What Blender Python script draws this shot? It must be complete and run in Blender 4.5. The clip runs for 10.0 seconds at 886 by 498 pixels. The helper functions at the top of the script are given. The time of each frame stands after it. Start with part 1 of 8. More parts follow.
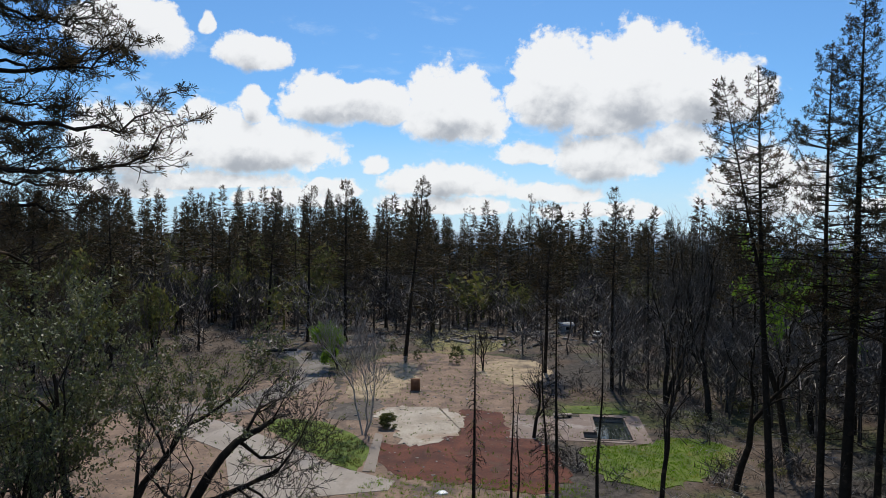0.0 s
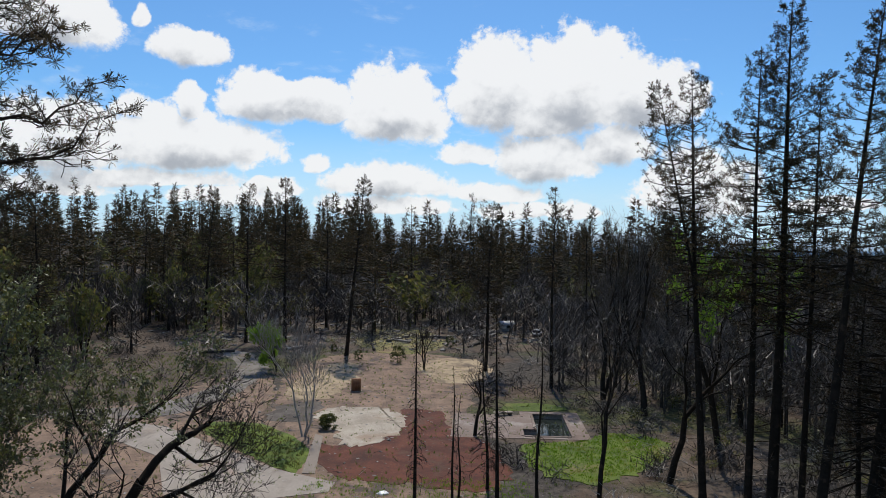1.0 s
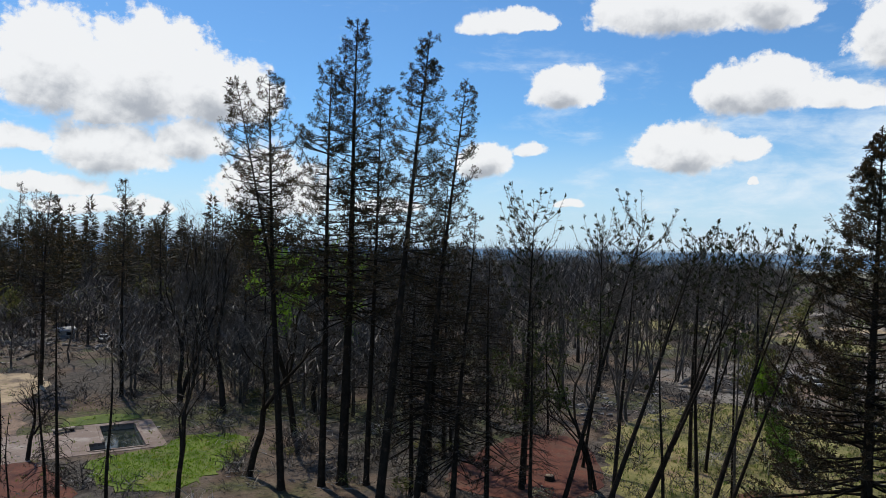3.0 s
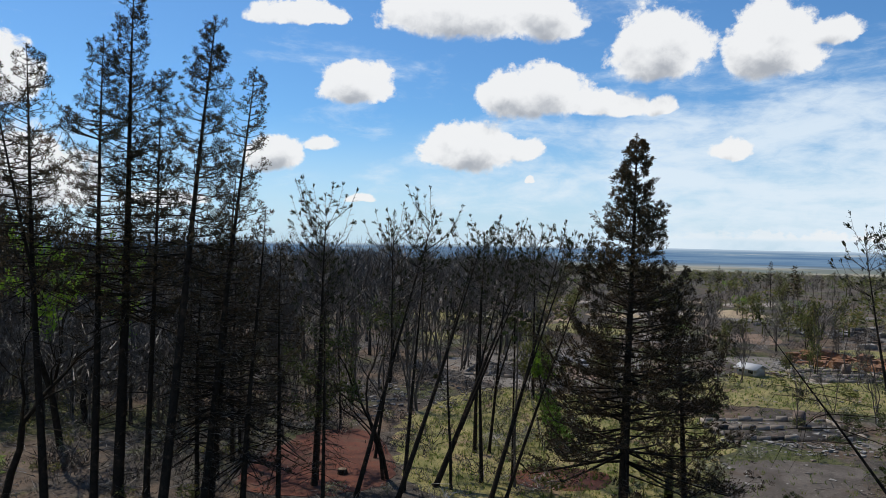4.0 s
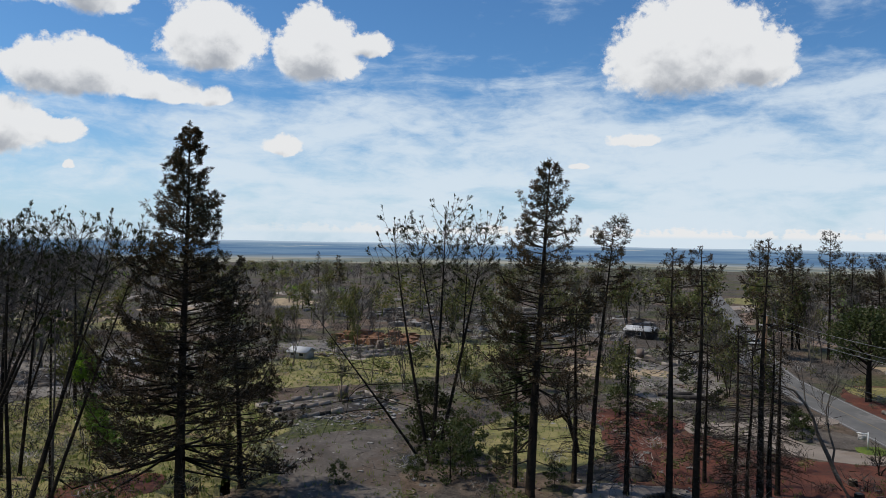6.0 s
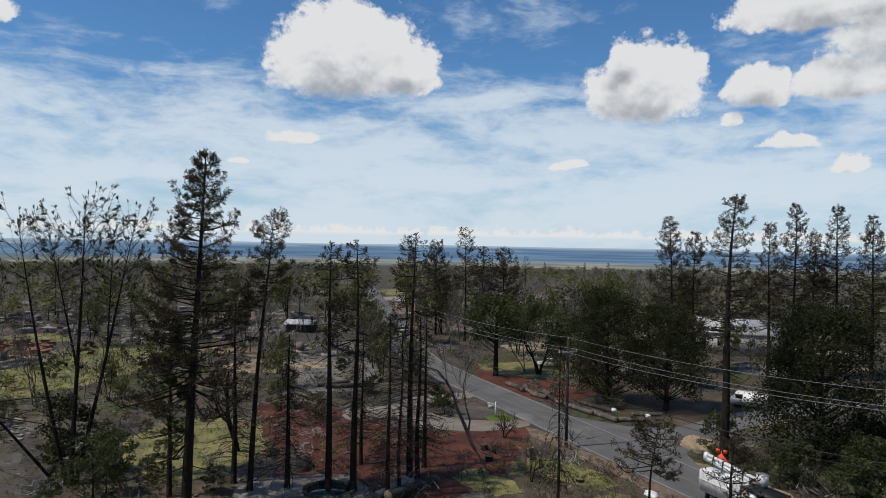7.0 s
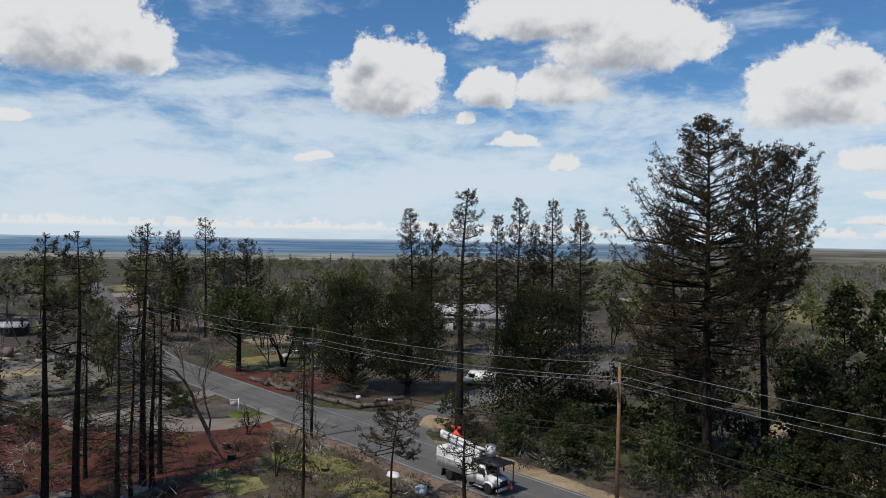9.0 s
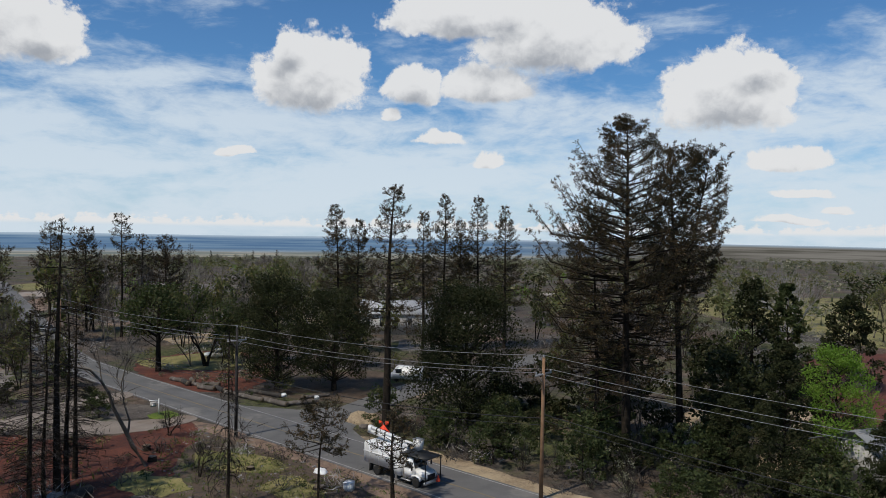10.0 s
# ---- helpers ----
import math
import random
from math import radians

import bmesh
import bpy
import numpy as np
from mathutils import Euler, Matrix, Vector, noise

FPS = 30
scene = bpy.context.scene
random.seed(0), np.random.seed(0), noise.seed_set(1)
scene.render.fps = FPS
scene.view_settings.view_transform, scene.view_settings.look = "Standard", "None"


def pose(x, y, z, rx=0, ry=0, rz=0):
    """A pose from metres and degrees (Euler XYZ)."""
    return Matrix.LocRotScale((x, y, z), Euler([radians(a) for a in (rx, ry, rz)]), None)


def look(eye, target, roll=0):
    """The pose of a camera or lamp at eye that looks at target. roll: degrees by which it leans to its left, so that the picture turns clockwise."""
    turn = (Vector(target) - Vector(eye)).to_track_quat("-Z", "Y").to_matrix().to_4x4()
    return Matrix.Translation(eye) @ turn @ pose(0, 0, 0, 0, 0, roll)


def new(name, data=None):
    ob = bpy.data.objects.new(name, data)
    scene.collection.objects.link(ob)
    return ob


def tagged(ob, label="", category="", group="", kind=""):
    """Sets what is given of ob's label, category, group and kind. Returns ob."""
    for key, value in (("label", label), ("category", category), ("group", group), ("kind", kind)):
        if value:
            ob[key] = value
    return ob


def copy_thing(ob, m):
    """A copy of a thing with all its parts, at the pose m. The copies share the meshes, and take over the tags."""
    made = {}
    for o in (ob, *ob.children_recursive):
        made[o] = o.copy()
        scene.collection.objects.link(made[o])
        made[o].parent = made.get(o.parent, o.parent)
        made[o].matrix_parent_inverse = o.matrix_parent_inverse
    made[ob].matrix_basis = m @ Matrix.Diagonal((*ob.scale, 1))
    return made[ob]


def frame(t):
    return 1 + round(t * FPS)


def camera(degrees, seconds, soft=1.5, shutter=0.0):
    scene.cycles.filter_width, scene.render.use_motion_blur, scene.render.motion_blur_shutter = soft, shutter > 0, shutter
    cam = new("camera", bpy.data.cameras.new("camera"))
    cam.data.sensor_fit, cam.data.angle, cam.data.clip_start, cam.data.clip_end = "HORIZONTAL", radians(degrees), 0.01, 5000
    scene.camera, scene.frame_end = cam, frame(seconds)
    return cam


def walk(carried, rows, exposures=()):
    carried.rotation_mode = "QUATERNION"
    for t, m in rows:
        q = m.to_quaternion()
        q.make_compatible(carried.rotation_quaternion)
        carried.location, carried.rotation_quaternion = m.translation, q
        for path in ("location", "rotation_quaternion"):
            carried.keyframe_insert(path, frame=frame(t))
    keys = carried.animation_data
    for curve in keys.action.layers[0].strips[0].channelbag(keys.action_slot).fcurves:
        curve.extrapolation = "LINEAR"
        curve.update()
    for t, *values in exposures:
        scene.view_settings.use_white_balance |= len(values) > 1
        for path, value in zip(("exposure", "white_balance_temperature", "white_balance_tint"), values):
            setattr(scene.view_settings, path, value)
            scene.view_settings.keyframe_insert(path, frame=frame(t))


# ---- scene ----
cam = camera(62.41, 10.0, soft=0.65)
# seconds, place in metres, yaw, pitch, roll in degrees: a drone that hovers and pans to its right
PATH = [
    (0.0, 0.03, 0.05, 24.00, 0.00, -0.97, -0.66),
    (0.5, 0.10, 0.15, 23.98, -1.53, -0.98, -0.67),
    (1.0, 0.08, 0.22, 23.94, -4.57, -0.95, -0.78),
    (1.5, -0.08, 0.26, 23.84, -12.14, -0.80, -0.92),
    (2.0, -0.14, 0.25, 23.80, -18.90, -0.73, -0.90),
    (2.5, -0.12, 0.27, 23.80, -25.85, -0.67, -0.94),
    (3.0, -0.14, 0.28, 23.80, -36.88, -0.65, -1.00),
    (3.2, -0.20, 0.30, 23.79, -41.37, -0.73, -0.98),
    (4.3, -0.10, 0.36, 23.79, -55.98, -0.86, -1.06),
    (4.5, -0.08, 0.33, 23.80, -58.05, -0.93, -1.10),
    (5.0, -0.16, 0.26, 23.79, -67.21, -0.97, -1.13),
    (5.5, -0.26, 0.31, 23.77, -76.90, -0.95, -1.02),
    (5.7, -0.22, 0.32, 23.74, -81.18, -0.94, -1.00),
    (6.8, 0.30, 0.25, 23.47, -103.98, -0.69, -1.04),
    (6.9, 0.33, 0.21, 23.47, -107.60, -0.71, -1.06),
    (7.0, 0.34, 0.16, 23.48, -113.05, -0.74, -1.08),
    (7.1, 0.33, 0.08, 23.49, -116.45, -0.77, -1.08),
    (7.3, 0.26, -0.08, 23.53, -122.15, -0.83, -1.07),
    (7.5, 0.21, -0.19, 23.56, -127.28, -0.87, -1.06),
    (8.0, 0.21, -0.21, 23.57, -128.04, -0.98, -1.03),
    (8.5, 0.20, -0.17, 23.56, -128.32, -1.04, -1.02),
    (9.0, 0.11, 0.06, 23.51, -132.77, -1.09, -0.99),
    (9.5, 0.01, 0.28, 23.45, -135.45, -1.17, -0.95),
    (10.0, -0.06, 0.48, 23.39, -138.60, -1.24, -1.02),
]
walk(cam, [(t, pose(x, y, z, 90 + pitch, roll, yaw)) for t, x, y, z, yaw, pitch, roll in PATH],
     exposures=[(0.0, -0.15), (3.0, -0.15), (5.5, -0.25), (7.3, -0.4), (10.0, -0.4)])

# ---- sky and sun ----
SUN_ELEVATION, SUN_TURN = 56.0, 5.0   # degrees; turn from +y towards +x
sun_data = bpy.data.lights.new("sun", "SUN")
sun_data.energy, sun_data.angle, sun_data.color = 4.3, radians(0.53), (1.0, 0.935, 0.82)
sun = new("sun", sun_data)
sun_way = Vector((math.sin(radians(SUN_TURN)) * math.cos(radians(SUN_ELEVATION)),
                  math.cos(radians(SUN_TURN)) * math.cos(radians(SUN_ELEVATION)), math.sin(radians(SUN_ELEVATION))))
sun.matrix_basis = look(sun_way * 300, (0, 0, 0))


class Nodes:
    """A short hand for node trees."""
    def __init__(self, tree):
        self.tree = tree

    def add(self, kind):
        return self.tree.nodes.new(kind)

    def feed(self, node, index, value):
        if isinstance(value, bpy.types.NodeSocket):
            self.tree.links.new(value, node.inputs[index])
        elif value is not None:
            node.inputs[index].default_value = value

    def math(self, op, a, b=None, c=None, clamp=False):
        node = self.add("ShaderNodeMath")
        node.operation, node.use_clamp = op, clamp
        for i, v in enumerate((a, b, c)):
            self.feed(node, i, v)
        return node.outputs[0]

    def vec(self, op, a, b=None):
        node = self.add("ShaderNodeVectorMath")
        node.operation = op
        self.feed(node, 0, a), self.feed(node, 1, b)
        return node.outputs["Value"] if op in ("LENGTH", "DOT_PRODUCT") else node.outputs[0]

    def ramp(self, value, lo, hi, out_lo=0.0, out_hi=1.0, smooth=True):
        node = self.add("ShaderNodeMapRange")
        node.interpolation_type = "SMOOTHSTEP" if smooth else "LINEAR"
        for i, v in enumerate((value, lo, hi, out_lo, out_hi)):
            self.feed(node, i, v)
        return node.outputs[0]

    def noise(self, vector, scale, detail=4.0, rough=0.55, distort=0.0):
        node = self.add("ShaderNodeTexNoise")
        self.feed(node, "Vector", vector)
        for key, v in (("Scale", scale), ("Detail", detail), ("Roughness", rough), ("Distortion", distort)):
            self.feed(node, key, v)
        return node.outputs["Fac"]

    def mix(self, fac, a, b, blend="MIX"):
        node = self.add("ShaderNodeMix")
        node.data_type, node.blend_type = "RGBA", blend
        self.feed(node, 0, fac)
        for i, v in ((6, a), (7, b)):
            self.feed(node, i, v if isinstance(v, bpy.types.NodeSocket) else (*v, 1.0))
        return node.outputs[2]


world = bpy.data.worlds.new("sky")
scene.world = world
world.use_nodes = True
world.node_tree.nodes.clear()
CLOUDS = []


def cloud(azimuth, height, half_width, half_height):
    """A heap of cumulus; degrees, azimuth to the left of +y."""
    CLOUDS.append((azimuth, height, half_width, half_height))


cloud(23.4, 14.5, 3.9, 2.0)
cloud(18.0, 15.4, 1.0, 1.1)
cloud(14.7, 13.4, 2.4, 1.3)
cloud(18.3, 9.2, 2.3, 1.0)
cloud(14.6, 9.6, 1.1, 1.3)
cloud(23.0, 6.6, 3.9, 2.4)
cloud(14.8, 6.8, 6.0, 2.1)
cloud(17.9, 4.2, 9.9, 1.0)
cloud(9.2, 10.2, 3.2, 1.9)
cloud(5.4, 10.2, 3.1, 1.5)
cloud(-0.7, 9.9, 3.6, 2.7)
cloud(-8.6, 11.7, 3.6, 3.3)
cloud(-15.1, 11.7, 4.4, 3.5)
cloud(-20.2, 10.7, 3.8, 2.3)
cloud(-12.2, 9.2, 2.6, 1.5)
cloud(-17.7, 7.4, 2.5, 1.7)
cloud(-6.5, 6.6, 3.1, 1.2)
cloud(-12.2, 6.4, 3.9, 2.0)
cloud(5.3, 5.7, 1.9, 1.0)
cloud(-0.3, 4.3, 4.4, 1.3)
cloud(-8.7, 3.6, 4.4, 0.9)
cloud(8.7, 3.7, 3.4, 0.9)
cloud(-23.5, 4.0, 3.6, 2.5)
cloud(-41.7, 16.7, 4.7, 1.2)
cloud(-54.0, 17.2, 5.5, 1.8)
cloud(-60.6, 16.9, 2.8, 1.8)
cloud(-46.1, 11.7, 2.6, 1.4)
cloud(-43.2, 7.2, 1.8, 0.8)
cloud(-40.0, 6.3, 1.8, 1.3)
cloud(-55.1, 7.2, 3.3, 1.9)
cloud(-59.0, 7.0, 2.2, 1.2)
cloud(-59.8, 11.3, 4.1, 1.9)
cloud(-65.5, 10.6, 4.0, 1.2)
cloud(-69.4, 10.3, 1.7, 0.9)
cloud(-69.3, 14.4, 3.3, 2.5)
cloud(-77.1, 14.2, 3.0, 2.5)
cloud(-80.9, 14.7, 2.7, 1.1)
cloud(-74.5, 6.8, 1.8, 0.8)
cloud(-46.5, 3.0, 1.3, 0.4)
cloud(-60.0, 4.8, 0.5, 0.4)
cloud(-105.4, 14.1, 5.5, 3.3)
cloud(-109.4, 12.9, 2.5, 1.9)
cloud(-128.4, 12.0, 3.8, 2.9)
cloud(-126.8, 13.5, 1.6, 1.5)
cloud(-140.6, 16.6, 6.1, 1.9)
cloud(-146.7, 15.2, 5.7, 2.9)
cloud(-142.0, 11.5, 3.4, 1.3)
cloud(-136.1, 11.2, 2.0, 1.4)
cloud(-134.4, 9.2, 1.2, 0.5)
cloud(-138.3, 7.5, 2.4, 0.7)
cloud(-141.9, 5.9, 1.9, 0.9)
cloud(-101.4, 7.7, 2.2, 0.7)
cloud(-122.6, 6.0, 1.8, 0.5)
cloud(-97.3, 5.7, 1.0, 0.3)
cloud(-159.7, 10.5, 4.3, 2.7)
cloud(-161.5, 12.1, 1.7, 1.3)
cloud(-163.5, 5.9, 3.3, 1.1)
cloud(-167.1, 2.2, 1.7, 0.4)
cloud(-165.0, 3.4, 2.8, 0.5)
cloud(-164.0, 1.4, 3.2, 0.4)
for low_az, low_h, low_w, low_t in ((24, 3.4, 5, 0.9), (12, 3.0, 6, 1.0), (0, 2.6, 7, 1.0), (-12, 2.3, 6, 0.9), (-23, 3.2, 5, 1.2), (-32, 2.6, 4, 0.7)):
    cloud(low_az, low_h, low_w, low_t)
sky_dice = random.Random(7)
for _ in range(14):   # the sky behind and overhead
    cloud(sky_dice.uniform(45, 175), sky_dice.uniform(6, 40), sky_dice.uniform(4, 10), sky_dice.uniform(2, 4))


def cloud_field():
    """How thick the cumulus is in a direction given as (azimuth, height) in degrees, and how much of it is underside."""
    group = bpy.data.node_groups.new("cloud_field", "ShaderNodeTree")
    group.interface.new_socket("Where", in_out="INPUT", socket_type="NodeSocketVector")
    group.interface.new_socket("Thickness", in_out="OUTPUT", socket_type="NodeSocketFloat")
    group.interface.new_socket("Underside", in_out="OUTPUT", socket_type="NodeSocketFloat")
    n = Nodes(group)
    where = n.add("NodeGroupInput").outputs[0]
    broad = n.add("ShaderNodeTexNoise")
    n.feed(broad, "Vector", where), n.feed(broad, "Scale", 0.3), n.feed(broad, "Detail", 2.0)
    shift = n.vec("MULTIPLY", n.vec("SUBTRACT", broad.outputs["Color"], (0.5, 0.5, 0.5)), (2.2, 1.2, 0.0))
    warped = n.vec("ADD", where, shift)
    best = low = None
    for a, h, w, t in CLOUDS:   # domed above, flat below
        off = n.vec("SUBTRACT", warped if t > 0.35 else where, (a, h - 0.4 * t, 0.0))
        wide, high = 1 / (w * 1.1), 1 / (t * 1.5)
        dome = n.vec("MAXIMUM", n.vec("MULTIPLY", off, (wide, high, 0.0)), n.vec("MULTIPLY", off, (-wide, -2.3 * high, 0.0)))
        away = n.vec("LENGTH", dome)
        if t < 1.3:
            away = n.math("ADD", away, 0.32)
        under = n.vec("LENGTH", n.vec("MULTIPLY", n.vec("ADD", off, (-0.1 * w, 0.42 * t, 0.0)), (0.8 * wide, 1.35 * high, 0.0)))
        if t < 1.3:
            under = n.math("ADD", under, 0.45)
        best = away if best is None else n.math("MINIMUM", best, away)
        low = under if low is None else n.math("MINIMUM", low, under)

    def heaps(at, scale):
        """Rounded heads, large with small ones on them."""
        cells = n.add("ShaderNodeTexVoronoi")
        cells.feature, cells.normalize = "SMOOTH_F1", True
        n.feed(cells, "Vector", at)
        for key, v in (("Scale", scale), ("Detail", 3.0), ("Roughness", 0.55), ("Lacunarity", 2.3), ("Smoothness", 0.7)):
            n.feed(cells, key, v)
        return n.math("SUBTRACT", 0.45, cells.outputs["Distance"])

    stir = n.add("ShaderNodeTexNoise")
    n.feed(stir, "Vector", where), n.feed(stir, "Scale", 0.9), n.feed(stir, "Detail", 3.0)
    folded = n.vec("ADD", where, n.vec("MULTIPLY", n.vec("SUBTRACT", stir.outputs["Color"], (0.5, 0.5, 0.5)), (1.1, 0.8, 0.0)))
    folded = n.vec("MULTIPLY", folded, (1.0, 1.15, 0.0))
    puffs = heaps(folded, 0.62)
    above = heaps(n.vec("ADD", folded, (0.1, 0.45, 0.0)), 0.62)
    coarse = n.math("SUBTRACT", n.noise(where, 0.45, 2.0, 0.5), 0.5)
    fray = n.math("SUBTRACT", n.noise(where, 2.2, 5.0, 0.62), 0.5)
    lumps = n.math("ADD", n.math("ADD", n.math("MULTIPLY", coarse, 0.55), n.math("MULTIPLY", puffs, 0.85)), n.math("MULTIPLY", fray, 0.34))
    out = n.add("NodeGroupOutput")
    n.tree.links.new(n.math("ADD", n.math("SUBTRACT", 1.0, best), lumps), out.inputs[0])
    relief = n.math("MULTIPLY", n.math("SUBTRACT", above, puffs), 0.95)
    broad_shade = n.math("ADD", n.math("MULTIPLY", coarse, 1.1), n.math("MULTIPLY", fray, 0.18))
    n.tree.links.new(n.math("ADD", n.math("SUBTRACT", 0.92, low), n.math("ADD", broad_shade, relief)), out.inputs[1])
    return group


def build_sky():
    n = Nodes(world.node_tree)
    sky = n.add("ShaderNodeTexSky")
    sky.sky_type, sky.sun_disc = "NISHITA", False
    sky.sun_elevation, sky.sun_rotation = radians(SUN_ELEVATION), radians(SUN_TURN)
    sky.altitude, sky.air_density, sky.dust_density, sky.ozone_density = 500.0, 1.0, 0.6, 2.0
    way = n.add("ShaderNodeTexCoord").outputs["Generated"]
    xyz = n.add("ShaderNodeSeparateXYZ")
    n.feed(xyz, 0, way)
    azimuth = n.math("DEGREES", n.math("ARCTAN2", n.math("MULTIPLY", xyz.outputs[0], -1.0), xyz.outputs[1]))
    height = n.math("DEGREES", n.math("ARCSINE", xyz.outputs[2]))
    where = n.add("ShaderNodeCombineXYZ")
    n.feed(where, 0, azimuth), n.feed(where, 1, height)
    where = where.outputs[0]
    group = cloud_field()
    field = n.add("ShaderNodeGroup")
    field.node_tree = group
    n.feed(field, 0, where)
    # high thin cloud in the west, drawn out in slanting streaks
    slant = n.add("ShaderNodeMapping")
    slant.vector_type = "POINT"
    n.feed(slant, "Vector", where), n.feed(slant, "Rotation", (0.0, 0.0, radians(9.0))), n.feed(slant, "Scale", (0.28, 1.0, 1.0))
    streaks = n.noise(slant.outputs[0], 0.3, 6.0, 0.6, 0.35)
    wisps = n.noise(n.vec("MULTIPLY", where, (0.45, 1.0, 1.0)), 0.95, 5.0, 0.62, 0.5)
    west = n.math("MULTIPLY", n.ramp(azimuth, -36.0, -80.0), n.ramp(height, 17.5, 6.5))
    thick = n.math("ADD", n.math("ADD", streaks, n.math("MULTIPLY", n.math("SUBTRACT", wisps, 0.5), 0.35)), n.math("MULTIPLY", west, 0.33))
    veil = n.ramp(thick, 0.54, 0.92, 0.0, 0.84)
    low = n.ramp(height, 10.0, 0.0, 0.0, 0.7)
    blue = n.mix(1.0, sky.outputs[0], SKY_TINT, "MULTIPLY")
    base = n.mix(low, blue, HAZE)
    base = n.mix(veil, base, VEIL)
    # a far bank of small cumulus over the valley
    row = n.noise(n.vec("MULTIPLY", where, (0.5, 0.0, 0.0)), 1.0, 3.0, 0.6)
    heads = n.noise(n.vec("MULTIPLY", where, (1.0, 1.9, 0.0)), 1.5, 5.0, 0.6)
    crest = n.math("ADD", n.ramp(row, 0.32, 0.62, 0.35, 1.15), n.math("MULTIPLY", n.math("SUBTRACT", heads, 0.5), 1.5))
    bank = n.math("MULTIPLY", n.ramp(n.math("SUBTRACT", crest, height), -0.12, 0.3), n.ramp(height, 0.15, 0.5))
    bank = n.math("MULTIPLY", bank, n.ramp(azimuth, -62.0, -92.0, 0.0, 0.97))
    base = n.mix(bank, base, CLOUD_LIT)
    edge = n.ramp(field.outputs[1], 0.0, 0.8, 0.2, 0.5)
    cover = n.ramp(field.outputs[0], 0.0, edge)
    shade = n.ramp(field.outputs[1], 0.1, 1.05)
    puff = n.mix(shade, CLOUD_LIT, CLOUD_SHADE)
    back = n.add("ShaderNodeBackground")
    n.feed(back, 0, n.mix(n.math("MULTIPLY", cover, 0.97), base, puff))
    n.feed(back, 1, SKY_STRENGTH)
    n.tree.links.new(back.outputs[0], n.add("ShaderNodeOutputWorld").inputs[0])


SKY_STRENGTH = 0.1
SKY_TINT, HAZE, VEIL = (0.62, 1.01, 1.33), (6.9, 8.8, 10.7), (8.5, 9.6, 10.6)
CLOUD_LIT, CLOUD_SHADE = (9.9, 10.0, 10.1), (4.6, 4.9, 5.4)
build_sky()


# ---- materials ----
def material(name, colours, scale=1.0, rough=0.85, metal=0.0, bump=0.3, fine=12.0, spread=0.25, per_piece=0.0, spec=0.3, object_space=True, specks=None):
    """Two or three colours that noise mixes at a broad and a fine scale (both per metre), with relief."""
    m = bpy.data.materials.new(name)
    m.use_nodes = True
    n = Nodes(m.node_tree)
    surface = m.node_tree.nodes["Principled BSDF"]
    place = n.add("ShaderNodeTexCoord").outputs["Object"] if object_space else n.add("ShaderNodeNewGeometry").outputs["Position"]
    broad = n.noise(place, scale, 5.0, 0.6, 0.4)
    small = n.noise(place, scale * fine, 4.0, 0.6)
    blend = n.math("ADD", n.math("MULTIPLY", broad, 0.65), n.math("MULTIPLY", small, 0.35))
    colour = n.mix(n.ramp(blend, 0.5 - spread, 0.5 + spread), colours[0], colours[1])
    if len(colours) > 2:
        other = n.noise(n.vec("ADD", place, (31.0, 17.0, 5.0)), scale * 0.6, 5.0, 0.65)
        colour = n.mix(n.ramp(other, 0.54, 0.68), colour, colours[2])
    if specks:   # small dark and light things strewn on it: clods, litter, pebbles
        dark, light, often = specks
        grit = n.noise(n.vec("ADD", place, (7.0, 3.0, 1.0)), 2.2, 6.0, 0.75)
        cover = n.ramp(n.noise(n.vec("ADD", place, (-9.0, 8.0, 2.0)), 0.22, 3.0, 0.6), 0.35, 0.62)
        colour = n.mix(n.math("MULTIPLY", n.ramp(grit, 0.5 - often, 0.42 - often), 0.9), colour, dark)
        colour = n.mix(n.math("MULTIPLY", n.ramp(grit, 0.6, 0.66), 0.7), colour, light)
        worn = n.noise(n.vec("MULTIPLY", place, (0.5, 0.12, 1.0)), 1.0, 6.0, 0.65, 0.8)
        colour = n.mix(n.math("MULTIPLY", n.math("MULTIPLY", n.ramp(worn, 0.5, 0.66), cover), 0.55), colour, dark)
    if per_piece:
        island = n.add("ShaderNodeNewGeometry").outputs["Random Per Island"]
        bright = n.ramp(island, 0.0, 1.0, 1.0 - per_piece, 1.0 + per_piece, False)
        grey = n.add("ShaderNodeCombineColor")
        for i in range(3):
            n.feed(grey, i, bright)
        colour = n.mix(1.0, colour, grey.outputs[0], "MULTIPLY")
    n.feed(surface, "Base Color", colour)
    n.feed(surface, "Roughness", n.ramp(small, 0.2, 0.8, max(rough - 0.12, 0.02), min(rough + 0.1, 1.0), False))
    n.feed(surface, "Metallic", metal), n.feed(surface, "Specular IOR Level", spec)
    if bump:
        relief = n.add("ShaderNodeBump")
        n.feed(relief, "Strength", bump), n.feed(relief, "Distance", 0.25 / (scale * fine) ** 0.5 * 0.2)
        n.feed(relief, "Height", n.math("ADD", small, n.math("MULTIPLY", broad, 0.6)))
        n.feed(surface, "Normal", relief.outputs[0])
    return m


